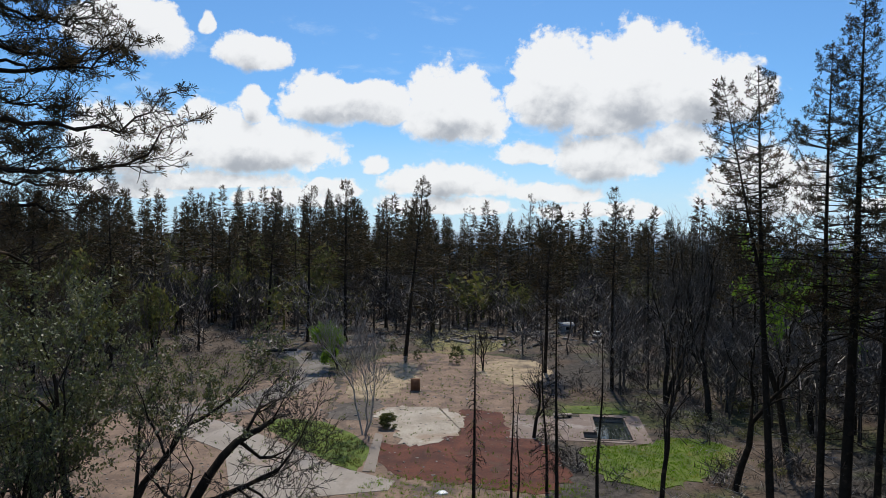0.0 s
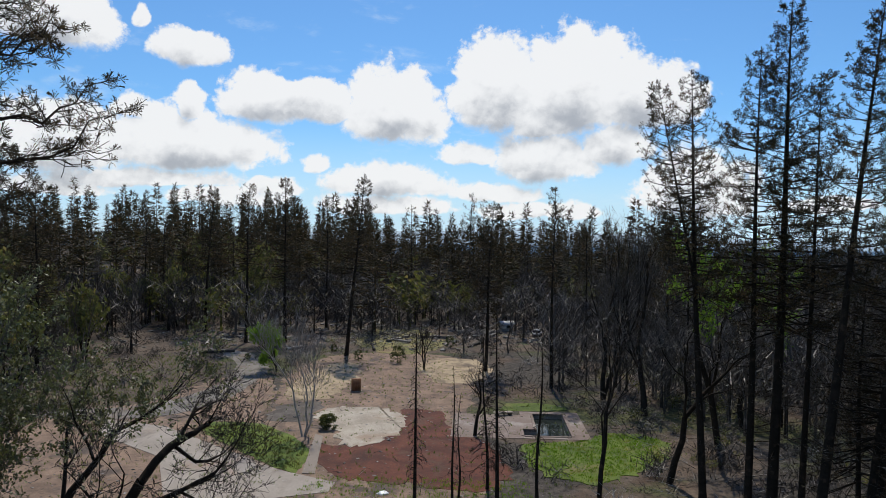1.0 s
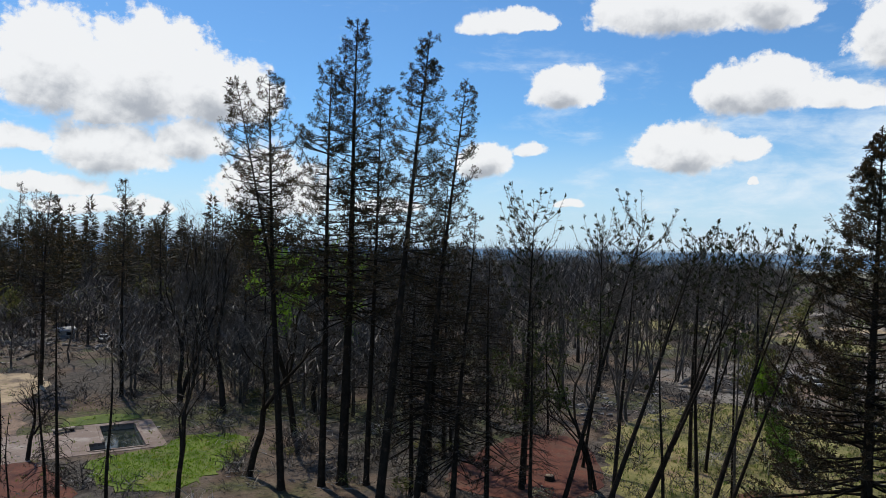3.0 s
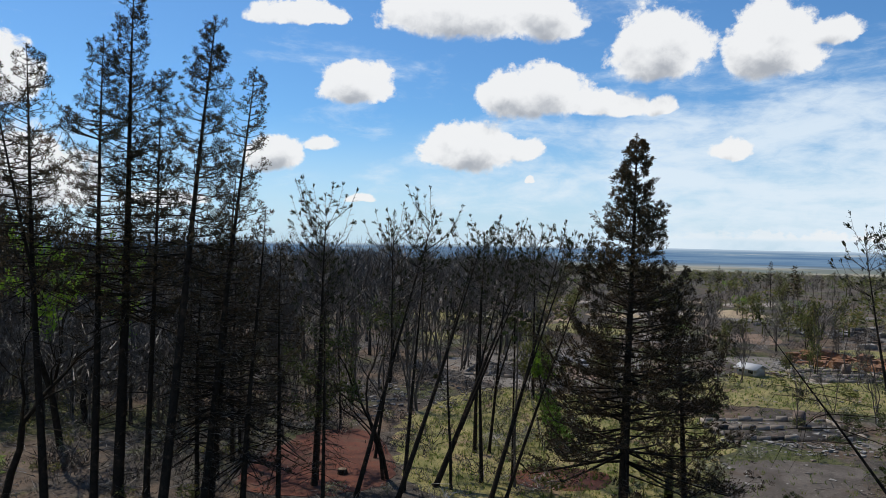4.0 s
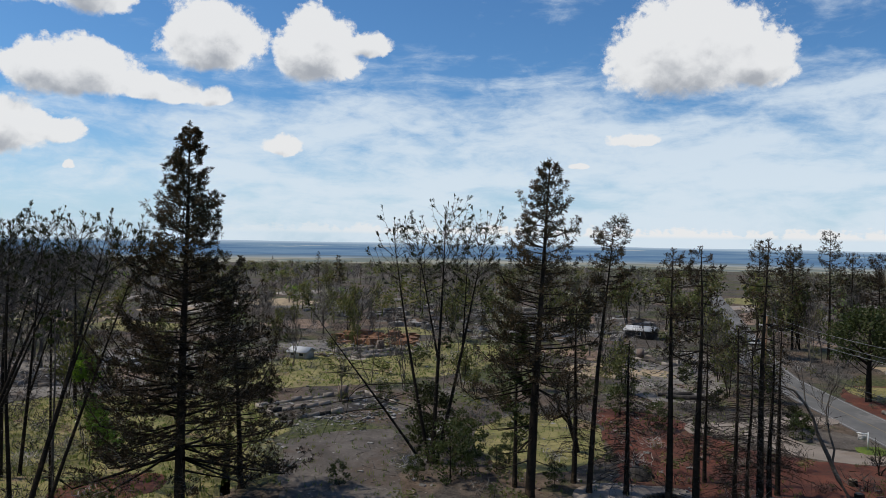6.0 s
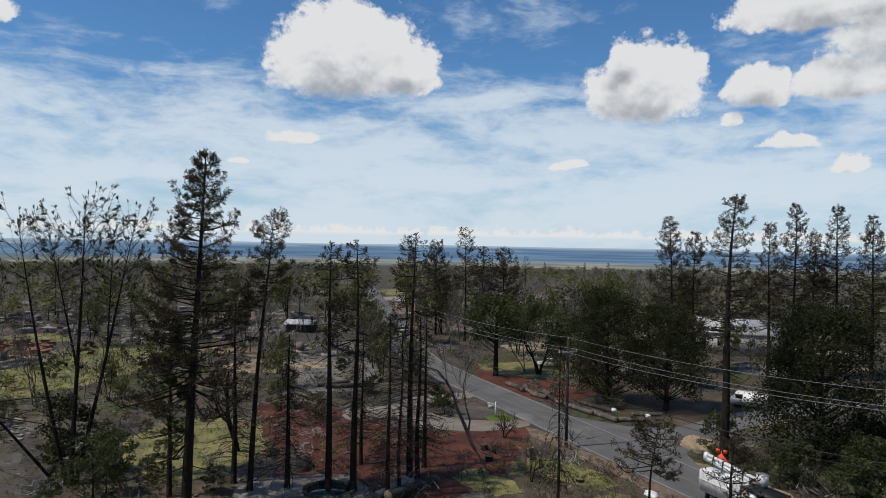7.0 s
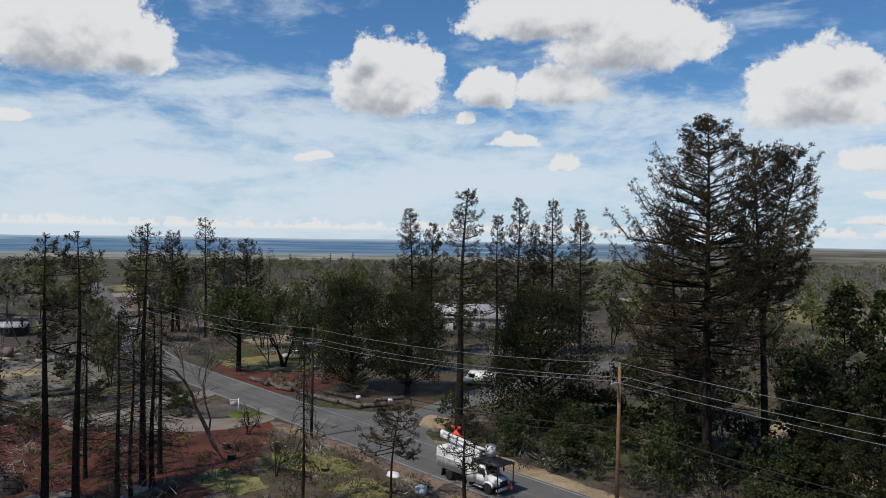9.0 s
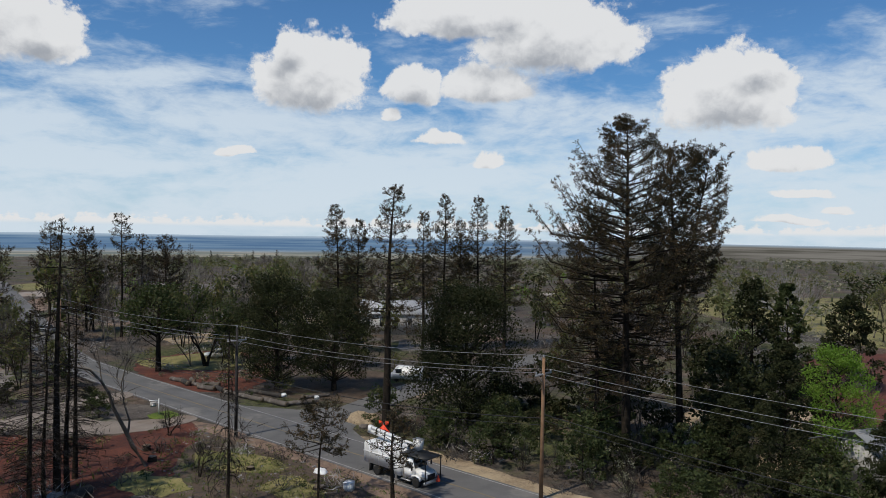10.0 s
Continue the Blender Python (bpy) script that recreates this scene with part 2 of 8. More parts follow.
def leaf_material(name, dark, light, other=None, share=0.0, through_light=0.25, rough=0.7, gloss=0.15):
    """Leaves and needles: every leaf has its own shade; some light passes through."""
    m = bpy.data.materials.new(name)
    m.use_nodes = True
    n = Nodes(m.node_tree)
    surface = m.node_tree.nodes["Principled BSDF"]
    island = n.add("ShaderNodeNewGeometry").outputs["Random Per Island"]
    place = n.add("ShaderNodeTexCoord").outputs["Object"]
    patches = n.noise(place, 0.5, 3.0)
    colour = n.mix(n.math("ADD", n.math("MULTIPLY", island, 0.6), n.math("MULTIPLY", n.ramp(patches, 0.3, 0.7), 0.4)), dark, light)
    if other:
        colour = n.mix(n.ramp(n.math("ADD", patches, n.math("MULTIPLY", island, 0.25)), 0.78 - share, 0.84 - share), colour, other)
    n.feed(surface, "Base Color", colour)
    n.feed(surface, "Roughness", rough), n.feed(surface, "Specular IOR Level", gloss)
    thin = n.add("ShaderNodeBsdfTranslucent")
    n.feed(thin, 0, n.mix(1.0, colour, (1.3, 1.25, 0.7), "MULTIPLY"))
    both = n.add("ShaderNodeMixShader")
    n.feed(both, 0, through_light)
    n.tree.links.new(surface.outputs[0], both.inputs[1]), n.tree.links.new(thin.outputs[0], both.inputs[2])
    n.tree.links.new(both.outputs[0], n.tree.nodes["Material Output"].inputs[0])
    return m


BARK = material("bark_burnt", [(0.014, 0.0115, 0.009), (0.036, 0.029, 0.022), (0.068, 0.048, 0.032)], 1.5, 0.9, bump=0.6, spec=0.06)
BARK_GREY = material("bark_grey", [(0.05, 0.041, 0.033), (0.14, 0.116, 0.093), (0.24, 0.21, 0.175)], 1.2, 0.9, bump=0.6)
TWIG_PALE = material("twigs_pale", [(0.07, 0.06, 0.05), (0.16, 0.138, 0.115), (0.3, 0.27, 0.235)], 0.6, 0.8, bump=0.0, per_piece=0.55)
BARK_PALE = material("bark_pale", [(0.22, 0.2, 0.18), (0.4, 0.37, 0.34)], 1.5, 0.85, bump=0.4)
# palest grey and wide per-twig spread paint sun glints into the colour
TWIG = material("twigs_grey_glints", [(0.03, 0.024, 0.019), (0.098, 0.082, 0.067), (0.3, 0.262, 0.22)], 0.6, 0.6, bump=0.0, per_piece=0.65, spec=0.5)
TWIG_DARK = material("twigs_dark", [(0.015, 0.0115, 0.009), (0.042, 0.032, 0.025), (0.115, 0.092, 0.073)], 0.6, 0.6, bump=0.0, per_piece=0.6, spec=0.4)
NEEDLE = leaf_material("needles_green", (0.022, 0.018, 0.01), (0.06, 0.052, 0.027), (0.1, 0.065, 0.032), 0.12, 0.12)
NEEDLE_BROWN = leaf_material("needles_scorched", (0.034, 0.023, 0.014), (0.095, 0.064, 0.035), (0.03, 0.026, 0.014), 0.15, 0.12)
LEAF = leaf_material("oak_leaves", (0.026, 0.036, 0.014), (0.08, 0.1, 0.036), (0.12, 0.11, 0.055), 0.05, 0.3)
LEAF_OLIVE = leaf_material("olive_leaves", (0.055, 0.065, 0.025), (0.16, 0.17, 0.065), (0.2, 0.17, 0.09), 0.1, 0.35)
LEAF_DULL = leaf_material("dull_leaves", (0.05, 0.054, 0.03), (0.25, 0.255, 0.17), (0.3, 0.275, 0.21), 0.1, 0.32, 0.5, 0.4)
LEAF_LIVE = leaf_material("live_oak_leaves", (0.04, 0.048, 0.02), (0.165, 0.18, 0.085), (0.24, 0.235, 0.15), 0.04, 0.25, 0.5, 0.3)
LEAF_BRIGHT = leaf_material("spring_leaves", (0.09, 0.17, 0.02), (0.2, 0.32, 0.05), None, 0.0, 0.4)
LEAF_EVER = leaf_material("evergreen_leaves", (0.016, 0.02, 0.009), (0.044, 0.05, 0.02), (0.06, 0.052, 0.026), 0.05, 0.15, 0.8, 0.1)
LEAF_GARDEN = leaf_material("garden_leaves", (0.045, 0.085, 0.014), (0.11, 0.18, 0.035), None, 0.0, 0.35)
GRASS = leaf_material("grass_blades", (0.08, 0.17, 0.012), (0.2, 0.33, 0.03), (0.28, 0.27, 0.08), 0.04, 0.4)
GRASS_DRY = leaf_material("weeds", (0.14, 0.16, 0.05), (0.3, 0.28, 0.14), (0.1, 0.16, 0.03), 0.2, 0.3)
ASPHALT = material("asphalt", [(0.09, 0.087, 0.084), (0.15, 0.144, 0.138), (0.18, 0.168, 0.153)], 0.25, 0.9, bump=0.25, fine=60.0)
LINE_WHITE = material("road_paint_white", [(0.2, 0.195, 0.19), (0.36, 0.35, 0.34)], 1.0, 0.7, bump=0.1)
LINE_YELLOW = material("road_paint_yellow", [(0.13, 0.11, 0.08), (0.22, 0.17, 0.09)], 1.0, 0.7, bump=0.1)
CONCRETE = material("concrete", [(0.23, 0.195, 0.16), (0.34, 0.295, 0.25), (0.28, 0.2, 0.15)], 0.22, 0.85, bump=0.2, fine=20.0, specks=((0.12, 0.095, 0.075), (0.36, 0.34, 0.31), 0.14))
CONCRETE_TAN = material("concrete_tan", [(0.17, 0.14, 0.115), (0.26, 0.215, 0.175), (0.19, 0.145, 0.11)], 0.25, 0.85, bump=0.2, fine=20.0, specks=((0.1, 0.08, 0.06), (0.3, 0.27, 0.23), 0.14))
BRICK = material("brick_paving", [(0.14, 0.095, 0.078), (0.23, 0.18, 0.15), (0.28, 0.24, 0.21)], 0.4, 0.85, bump=0.3, fine=10.0, specks=((0.08, 0.06, 0.05), (0.32, 0.29, 0.26), 0.12))
RED_SOIL = material("red_soil", [(0.055, 0.018, 0.011), (0.13, 0.041, 0.023), (0.09, 0.046, 0.03)], 0.3, 0.95, bump=0.9, fine=14.0, spread=0.14, specks=((0.035, 0.019, 0.014), (0.16, 0.1, 0.075), 0.08))
SAND = material("pale_gravel", [(0.27, 0.23, 0.18), (0.42, 0.365, 0.295), (0.3, 0.225, 0.165)], 0.25, 0.95, bump=0.6, fine=25.0, spread=0.14, specks=((0.2, 0.15, 0.11), (0.5, 0.45, 0.38), 0.14))
TAN_SOIL = material("tan_soil", [(0.22, 0.16, 0.1), (0.4, 0.31, 0.195), (0.13, 0.095, 0.068)], 0.3, 0.95, bump=0.8, fine=14.0, spread=0.14, specks=((0.07, 0.052, 0.038), (0.34, 0.28, 0.2), 0.08))
PINK_SOIL = material("pink_gravel", [(0.13, 0.086, 0.06), (0.26, 0.175, 0.122), (0.085, 0.064, 0.052)], 0.3, 0.95, bump=0.8, fine=18.0, spread=0.14, specks=((0.06, 0.046, 0.037), (0.32, 0.26, 0.21), 0.06))
ASH = material("ash_soil", [(0.05, 0.041, 0.034), (0.13, 0.109, 0.09), (0.085, 0.065, 0.05)], 0.3, 0.95, bump=0.8, fine=16.0, spread=0.14, specks=((0.028, 0.025, 0.022), (0.22, 0.2, 0.18), 0.06))
TURF = material("turf", [(0.05, 0.078, 0.009), (0.125, 0.165, 0.02), (0.15, 0.13, 0.05)], 0.3, 0.95, bump=0.9, fine=20.0, spread=0.14, specks=((0.035, 0.055, 0.012), (0.18, 0.19, 0.07), 0.06))
VERGE = material("verge_soil", [(0.05, 0.036, 0.025), (0.115, 0.08, 0.055), (0.06, 0.075, 0.02)], 0.3, 0.95, bump=0.9, fine=14.0, spread=0.16, specks=((0.03, 0.024, 0.018), (0.2, 0.165, 0.125), 0.06))
LOT_ASH = material("lot_ash", [(0.1, 0.088, 0.077), (0.22, 0.197, 0.172), (0.16, 0.115, 0.085)], 0.25, 0.95, bump=0.8, fine=16.0, spread=0.16, specks=((0.045, 0.038, 0.032), (0.36, 0.33, 0.3), 0.06))
MEADOW = material("meadow", [(0.12, 0.122, 0.034), (0.27, 0.225, 0.09), (0.2, 0.135, 0.08)], 0.28, 0.95, bump=0.9, fine=16.0, spread=0.14, specks=((0.03, 0.028, 0.016), (0.2, 0.17, 0.1), 0.06))
RUBBLE = material("rubble", [(0.09, 0.083, 0.076), (0.27, 0.255, 0.24), (0.15, 0.1, 0.078)], 0.5, 0.9, bump=0.5, per_piece=0.6)
GRAVEL = material("yard_gravel", [(0.055, 0.045, 0.037), (0.125, 0.106, 0.09), (0.078, 0.056, 0.042)], 0.22, 0.95, bump=0.8, fine=16.0, spread=0.14, specks=((0.045, 0.037, 0.03), (0.26, 0.235, 0.205), 0.06))
CHAR = material("charred_wood", [(0.015, 0.014, 0.013), (0.06, 0.052, 0.045), (0.12, 0.1, 0.085)], 1.0, 0.9, bump=0.6)
LOG_WOOD = material("weathered_log", [(0.06, 0.05, 0.042), (0.15, 0.125, 0.105), (0.24, 0.215, 0.19)], 1.0, 0.9, bump=0.6)
CUT_WOOD = material("cut_wood", [(0.12, 0.09, 0.062), (0.22, 0.17, 0.115)], 3.0, 0.8, bump=0.2)
POLE_WOOD = material("pole_wood", [(0.16, 0.09, 0.05), (0.3, 0.18, 0.1), (0.24, 0.17, 0.12)], 1.2, 0.85, bump=0.4)
WHITE_PAINT = material("white_paint", [(0.66, 0.66, 0.65), (0.78, 0.78, 0.77)], 0.8, 0.35, bump=0.03, spec=0.5)
GREY_METAL = material("grey_metal", [(0.3, 0.3, 0.3), (0.45, 0.45, 0.44)], 1.0, 0.45, 0.6, bump=0.05)
BLACK_METAL = material("black_metal", [(0.012, 0.012, 0.013), (0.03, 0.03, 0.03)], 1.0, 0.5, 0.2, bump=0.05)
RUBBER = material("rubber", [(0.012, 0.012, 0.012), (0.03, 0.029, 0.028)], 2.0, 0.85, bump=0.1)
GLASS_DARK = material("dark_glass", [(0.015, 0.018, 0.02), (0.03, 0.034, 0.038)], 1.0, 0.08, bump=0.0, spec=0.6)
ORANGE_CLOTH = material("orange_cloth", [(0.75, 0.05, 0.02), (0.85, 0.1, 0.04)], 2.0, 0.7, bump=0.1)
WIRE = material("wire", [(0.16, 0.16, 0.16), (0.3, 0.3, 0.3)], 1.0, 0.5, 0.3, bump=0.0)
WIRE_DARK = material("cable_black", [(0.015, 0.015, 0.015), (0.03, 0.03, 0.03)], 1.0, 0.6, bump=0.0)
ROOF_PALE = material("pale_roof", [(0.36, 0.36, 0.36), (0.5, 0.5, 0.5)], 0.5, 0.6, bump=0.1)
WALL_PALE = material("pale_wall", [(0.33, 0.315, 0.295), (0.45, 0.435, 0.41)], 0.5, 0.8, bump=0.1)
RUST = material("rusty_metal", [(0.14, 0.06, 0.03), (0.28, 0.15, 0.08), (0.1, 0.09, 0.09)], 1.0, 0.85, 0.2, bump=0.3)


def ground_material():
    m = bpy.data.materials.new("forest_floor")
    m.use_nodes = True
    n = Nodes(m.node_tree)
    surface = m.node_tree.nodes["Principled BSDF"]
    place = n.add("ShaderNodeNewGeometry").outputs["Position"]
    litter = n.mix(n.ramp(n.noise(place, 0.9, 6.0, 0.65), 0.3, 0.7), (0.034, 0.029, 0.025), (0.1, 0.086, 0.073))
    soil = n.mix(n.ramp(n.noise(place, 0.35, 5.0, 0.6), 0.35, 0.65), (0.075, 0.05, 0.035), (0.145, 0.108, 0.08))
    green = n.mix(n.ramp(n.noise(place, 1.4, 5.0, 0.6), 0.35, 0.65), (0.035, 0.043, 0.016), (0.095, 0.1, 0.038))
    base = n.mix(n.ramp(n.noise(place, 0.05, 6.0, 0.65), 0.46, 0.58), litter, soil)
    ash = n.mix(n.ramp(n.noise(place, 0.8, 5.0, 0.6), 0.35, 0.65), (0.1, 0.089, 0.078), (0.2, 0.178, 0.156))
    base = n.mix(n.ramp(n.noise(n.vec("ADD", place, (-60.0, 25.0, 0.0)), 0.045, 7.0, 0.7), 0.56, 0.64), base, ash)
    base = n.mix(n.math("MULTIPLY", n.ramp(n.noise(n.vec("ADD", place, (90.0, 40.0, 0.0)), 0.04, 7.0, 0.7), 0.5, 0.6), 0.9), base, green)
    grit = n.noise(place, 1.7, 7.0, 0.75)
    base = n.mix(n.math("MULTIPLY", n.ramp(grit, 0.46, 0.38), 0.85), base, (0.022, 0.02, 0.017))
    base = n.mix(n.math("MULTIPLY", n.ramp(grit, 0.6, 0.66), 0.7), base, (0.22, 0.19, 0.16))
    n.feed(surface, "Base Color", base), n.feed(surface, "Roughness", 0.95), n.feed(surface, "Specular IOR Level", 0.15)
    relief = n.add("ShaderNodeBump")
    n.feed(relief, "Strength", 0.9), n.feed(relief, "Distance", 0.15), n.feed(relief, "Height", n.noise(place, 2.5, 7.0, 0.65))
    n.feed(surface, "Normal", relief.outputs[0])
    return m


def water_material():
    m = bpy.data.materials.new("pool_water")
    m.use_nodes = True
    n = Nodes(m.node_tree)
    surface = m.node_tree.nodes["Principled BSDF"]
    place = n.add("ShaderNodeTexCoord").outputs["Object"]
    n.feed(surface, "Base Color", n.mix(n.ramp(n.noise(place, 0.8, 4.0), 0.4, 0.7), (0.015, 0.022, 0.02), (0.05, 0.055, 0.045)))
    n.feed(surface, "Roughness", 0.04), n.feed(surface, "IOR", 1.33)
    relief = n.add("ShaderNodeBump")
    n.feed(relief, "Strength", 0.06), n.feed(relief, "Distance", 0.05), n.feed(relief, "Height", n.noise(place, 3.0, 3.0))
    n.feed(surface, "Normal", relief.outputs[0])
    return m


def backdrop_material():
    """The valley floor far beyond the plateau: self-lit bands of blue and buff, haze painted in."""
    m = bpy.data.materials.new("far_valley_haze_glow")
    m.use_nodes = True
    n = Nodes(m.node_tree)
    n.tree.nodes.remove(m.node_tree.nodes["Principled BSDF"])
    place = n.add("ShaderNodeNewGeometry").outputs["Position"]
    xyz = n.add("ShaderNodeSeparateXYZ")
    n.feed(xyz, 0, place)
    level = xyz.outputs[2]
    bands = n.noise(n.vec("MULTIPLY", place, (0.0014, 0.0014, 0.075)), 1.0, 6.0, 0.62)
    # blues of distance haze, painted on the valley floor
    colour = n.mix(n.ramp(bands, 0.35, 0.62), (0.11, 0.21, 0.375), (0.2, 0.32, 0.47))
    # pale streaks painted as glints on the plain
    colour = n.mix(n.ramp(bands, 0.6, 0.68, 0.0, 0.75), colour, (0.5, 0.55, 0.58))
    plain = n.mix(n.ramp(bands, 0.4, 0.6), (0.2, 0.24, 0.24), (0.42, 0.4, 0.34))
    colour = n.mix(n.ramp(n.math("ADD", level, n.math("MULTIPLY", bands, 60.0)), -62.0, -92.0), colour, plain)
    # painted haze: the upper edge fades towards the sky's colour
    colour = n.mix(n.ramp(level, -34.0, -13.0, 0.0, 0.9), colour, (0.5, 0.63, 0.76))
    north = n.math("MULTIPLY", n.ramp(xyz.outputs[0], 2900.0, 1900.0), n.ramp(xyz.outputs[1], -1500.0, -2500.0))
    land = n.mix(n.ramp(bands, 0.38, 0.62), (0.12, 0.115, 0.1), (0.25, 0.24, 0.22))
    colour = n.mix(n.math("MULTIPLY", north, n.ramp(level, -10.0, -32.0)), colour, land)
    # the backdrop glows, so its painted haze needs no lamp
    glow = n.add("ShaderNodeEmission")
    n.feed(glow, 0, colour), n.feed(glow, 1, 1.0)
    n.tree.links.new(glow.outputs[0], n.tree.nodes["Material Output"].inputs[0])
    return m


FLOOR, WATER, VALLEY = ground_material(), water_material(), backdrop_material()


# ---- building blocks ----
class Geo:
    """Collects vertices and faces for one mesh."""
    def __init__(self):
        self.verts, self.faces, self.tris, self.smooth = [], [], [], True

    def tube(self, points, radii, sides=5, cap=False, parent=None):
        start, rings = len(self.verts), len(points)
        points = [Vector(p) for p in points]
        for i, p in enumerate(points):
            way = points[min(i + 1, rings - 1)] - points[max(i - 1, 0)]
            if way.length < 1e-6:
                way = Vector((0, 0, 1))
            way.normalize()
            side = way.cross(Vector((0, 0, 1)) if abs(way.z) < 0.9 else Vector((1, 0, 0))).normalized()
            up = side.cross(way)
            for k in range(sides):
                a = 2 * math.pi * k / sides
                self.verts.append(p + (side * math.cos(a) + up * math.sin(a)) * radii[i])
        for i in range(rings - 1):
            for k in range(sides):
                a, b = start + i * sides + k, start + i * sides + (k + 1) % sides
                self.faces.append((a, b, b + sides, a + sides))
        if parent is not None:
            self.faces.append((parent, start, start + 1))   # grown together with its bough
        self.last = (start, sides)
        if cap:
            self.faces.append(tuple(range(start + (rings - 1) * sides, start + rings * sides)))
            self.faces.append(tuple(reversed(range(start, start + sides))))
        return self

    def blade(self, a, b, wide, rnd):
        """A thin twig: two slim triangles that taper to the tip."""
        way = b - a
        side = way.cross(Vector((rnd.gauss(0, 1), rnd.gauss(0, 1), rnd.gauss(0, 1))))
        if side.length > 1e-9:
            side.normalize()
        up = way.cross(side).normalized() * wide
        side = side * wide
        self.tris.append(np.array([[a - side, a + side, b], [a - up, a + up, b]]))

    def box(self, lo, hi, bevel=0.0, matrix=None):
        """A box, its upright and top edges rounded off by a bevel."""
        bm = bmesh.new()
        bmesh.ops.create_cube(bm, size=1.0)
        for v in bm.verts:
            for i in range(3):
                v.co[i] = lo[i] if v.co[i] < 0 else hi[i]
        if bevel:
            bmesh.ops.bevel(bm, geom=list(bm.edges), offset=bevel, segments=2, affect="EDGES")
        return self.take(bm, matrix)

    def take(self, bm, matrix=None):
        start = len(self.verts)
        bm.verts.index_update()
        self.verts.extend((matrix @ v.co if matrix else v.co.copy()) for v in bm.verts)
        self.faces.extend(tuple(start + v.index for v in f.verts) for f in bm.faces)
        bm.free()
        return self

    def lathe(self, profile, sides=16, matrix=None):
        """Turns (radius, height) pairs about the z axis."""
        start = len(self.verts)
        for r, z in profile:
            for k in range(sides):
                a = 2 * math.pi * k / sides
                v = Vector((r * math.cos(a), r * math.sin(a), z))
                self.verts.append(matrix @ v if matrix else v)
        for i in range(len(profile) - 1):
            for k in range(sides):
                a, b = start + i * sides + k, start + i * sides + (k + 1) % sides
                self.faces.append((a, b, b + sides, a + sides))
        self.faces.append(tuple(reversed(range(start, start + sides))))
        self.faces.append(tuple(range(start + (len(profile) - 1) * sides, start + len(profile) * sides)))
        return self

    def prism(self, outline, lo, hi, matrix=None):
        """A flat outline (x, y) raised from lo to hi."""
        start, count = len(self.verts), len(outline)
        for z in (lo, hi):
            for x, y in outline:
                v = Vector((x, y, z))
                self.verts.append(matrix @ v if matrix else v)
        self.faces.append(tuple(start + count + i for i in range(count)))
        self.faces.append(tuple(start + count - 1 - i for i in range(count)))
        for i in range(count):
            j = (i + 1) % count
            self.faces.append((start + i, start + j, start + count + j, start + count + i))
        return self

    def loose(self, triangles):
        """Adds separate triangles, an array of n x 3 x 3."""
        self.tris.append(np.asarray(triangles, dtype=float).reshape(-1, 3, 3))
        return self

    def mesh(self, name):
        data = bpy.data.meshes.new(name)
        verts = np.array([tuple(v) for v in self.verts], dtype=float).reshape(-1, 3)
        loops = [i for f in self.faces for i in f]
        sizes = [len(f) for f in self.faces]
        if self.tris:
            loose = np.concatenate(self.tris).reshape(-1, 3)
            loops = np.concatenate([np.array(loops, dtype=int), len(verts) + np.arange(len(loose))])
            sizes = np.concatenate([np.array(sizes, dtype=int), np.full(len(loose) // 3, 3)])
            verts = np.concatenate([verts, loose])
        loops, sizes = np.asarray(loops, dtype=np.int32), np.asarray(sizes, dtype=np.int32)
        data.vertices.add(len(verts))
        data.vertices.foreach_set("co", verts.astype(np.float32).ravel())
        data.loops.add(len(loops))
        data.loops.foreach_set("vertex_index", loops)
        data.polygons.add(len(sizes))
        data.polygons.foreach_set("loop_start", np.concatenate([[0], np.cumsum(sizes)[:-1]]).astype(np.int32))
        data.polygons.foreach_set("use_smooth", np.full(len(sizes), self.smooth))
        data.update(calc_edges=True)
        data.validate()
        return data


def thing(name, label, category, at=(0, 0, 0), turn=0.0, group="", kind="", scale=1.0):
    """An Empty at the thing's base, for its parts."""
    ob = new(name)
    ob.empty_display_size = 0.2
    ob.matrix_basis = pose(*at, 0, 0, turn) @ Matrix.Diagonal((scale, scale, scale, 1))
    return tagged(ob, label, category, group, kind)


def part(name, geo, mat, parent, label="", smooth=None):
    """One mesh under a thing or under a part."""
    if smooth is not None:
        geo.smooth = smooth
    data = geo.mesh(name)
    data.materials.append(mat)
    ob = new(name, data)
    ob.parent = parent
    return tagged(ob, label, "", "", "stuff" if name in ("twig_mass", "crown", "scorched_crown", "brushwood", "leaf_mass") else "")


def structure(name, geo, mat, label, category="ground", kind="structure", smooth=False):
    geo.smooth = smooth
    data = geo.mesh(name)
    data.materials.append(mat)
    return tagged(new(name, data), label, category, "", kind)


# ---- trees ----
def leaf_cards(places, size, dice, aspect=0.55, count=1, clump=1.1):
    """Small rhombic leaves at the places, turned at random: two triangles each."""
    p = np.repeat(np.asarray(places, dtype=float).reshape(-1, 3), count, axis=0)
    n = len(p)
    if count > 1:
        p = p + dice.normal(0, size * clump, (n, 3))
    u = dice.normal(size=(n, 3))
    u /= np.linalg.norm(u, axis=1)[:, None]
    w = np.cross(u, dice.normal(size=(n, 3)))
    w /= np.linalg.norm(w, axis=1)[:, None]
    s = size * dice.uniform(0.6, 1.3, (n, 1))
    a, b, c, d = p - u * s, p + w * s * aspect, p + u * s, p - w * s * aspect
    return np.concatenate([np.stack([a, b, c], 1), np.stack([a, c, d], 1)])


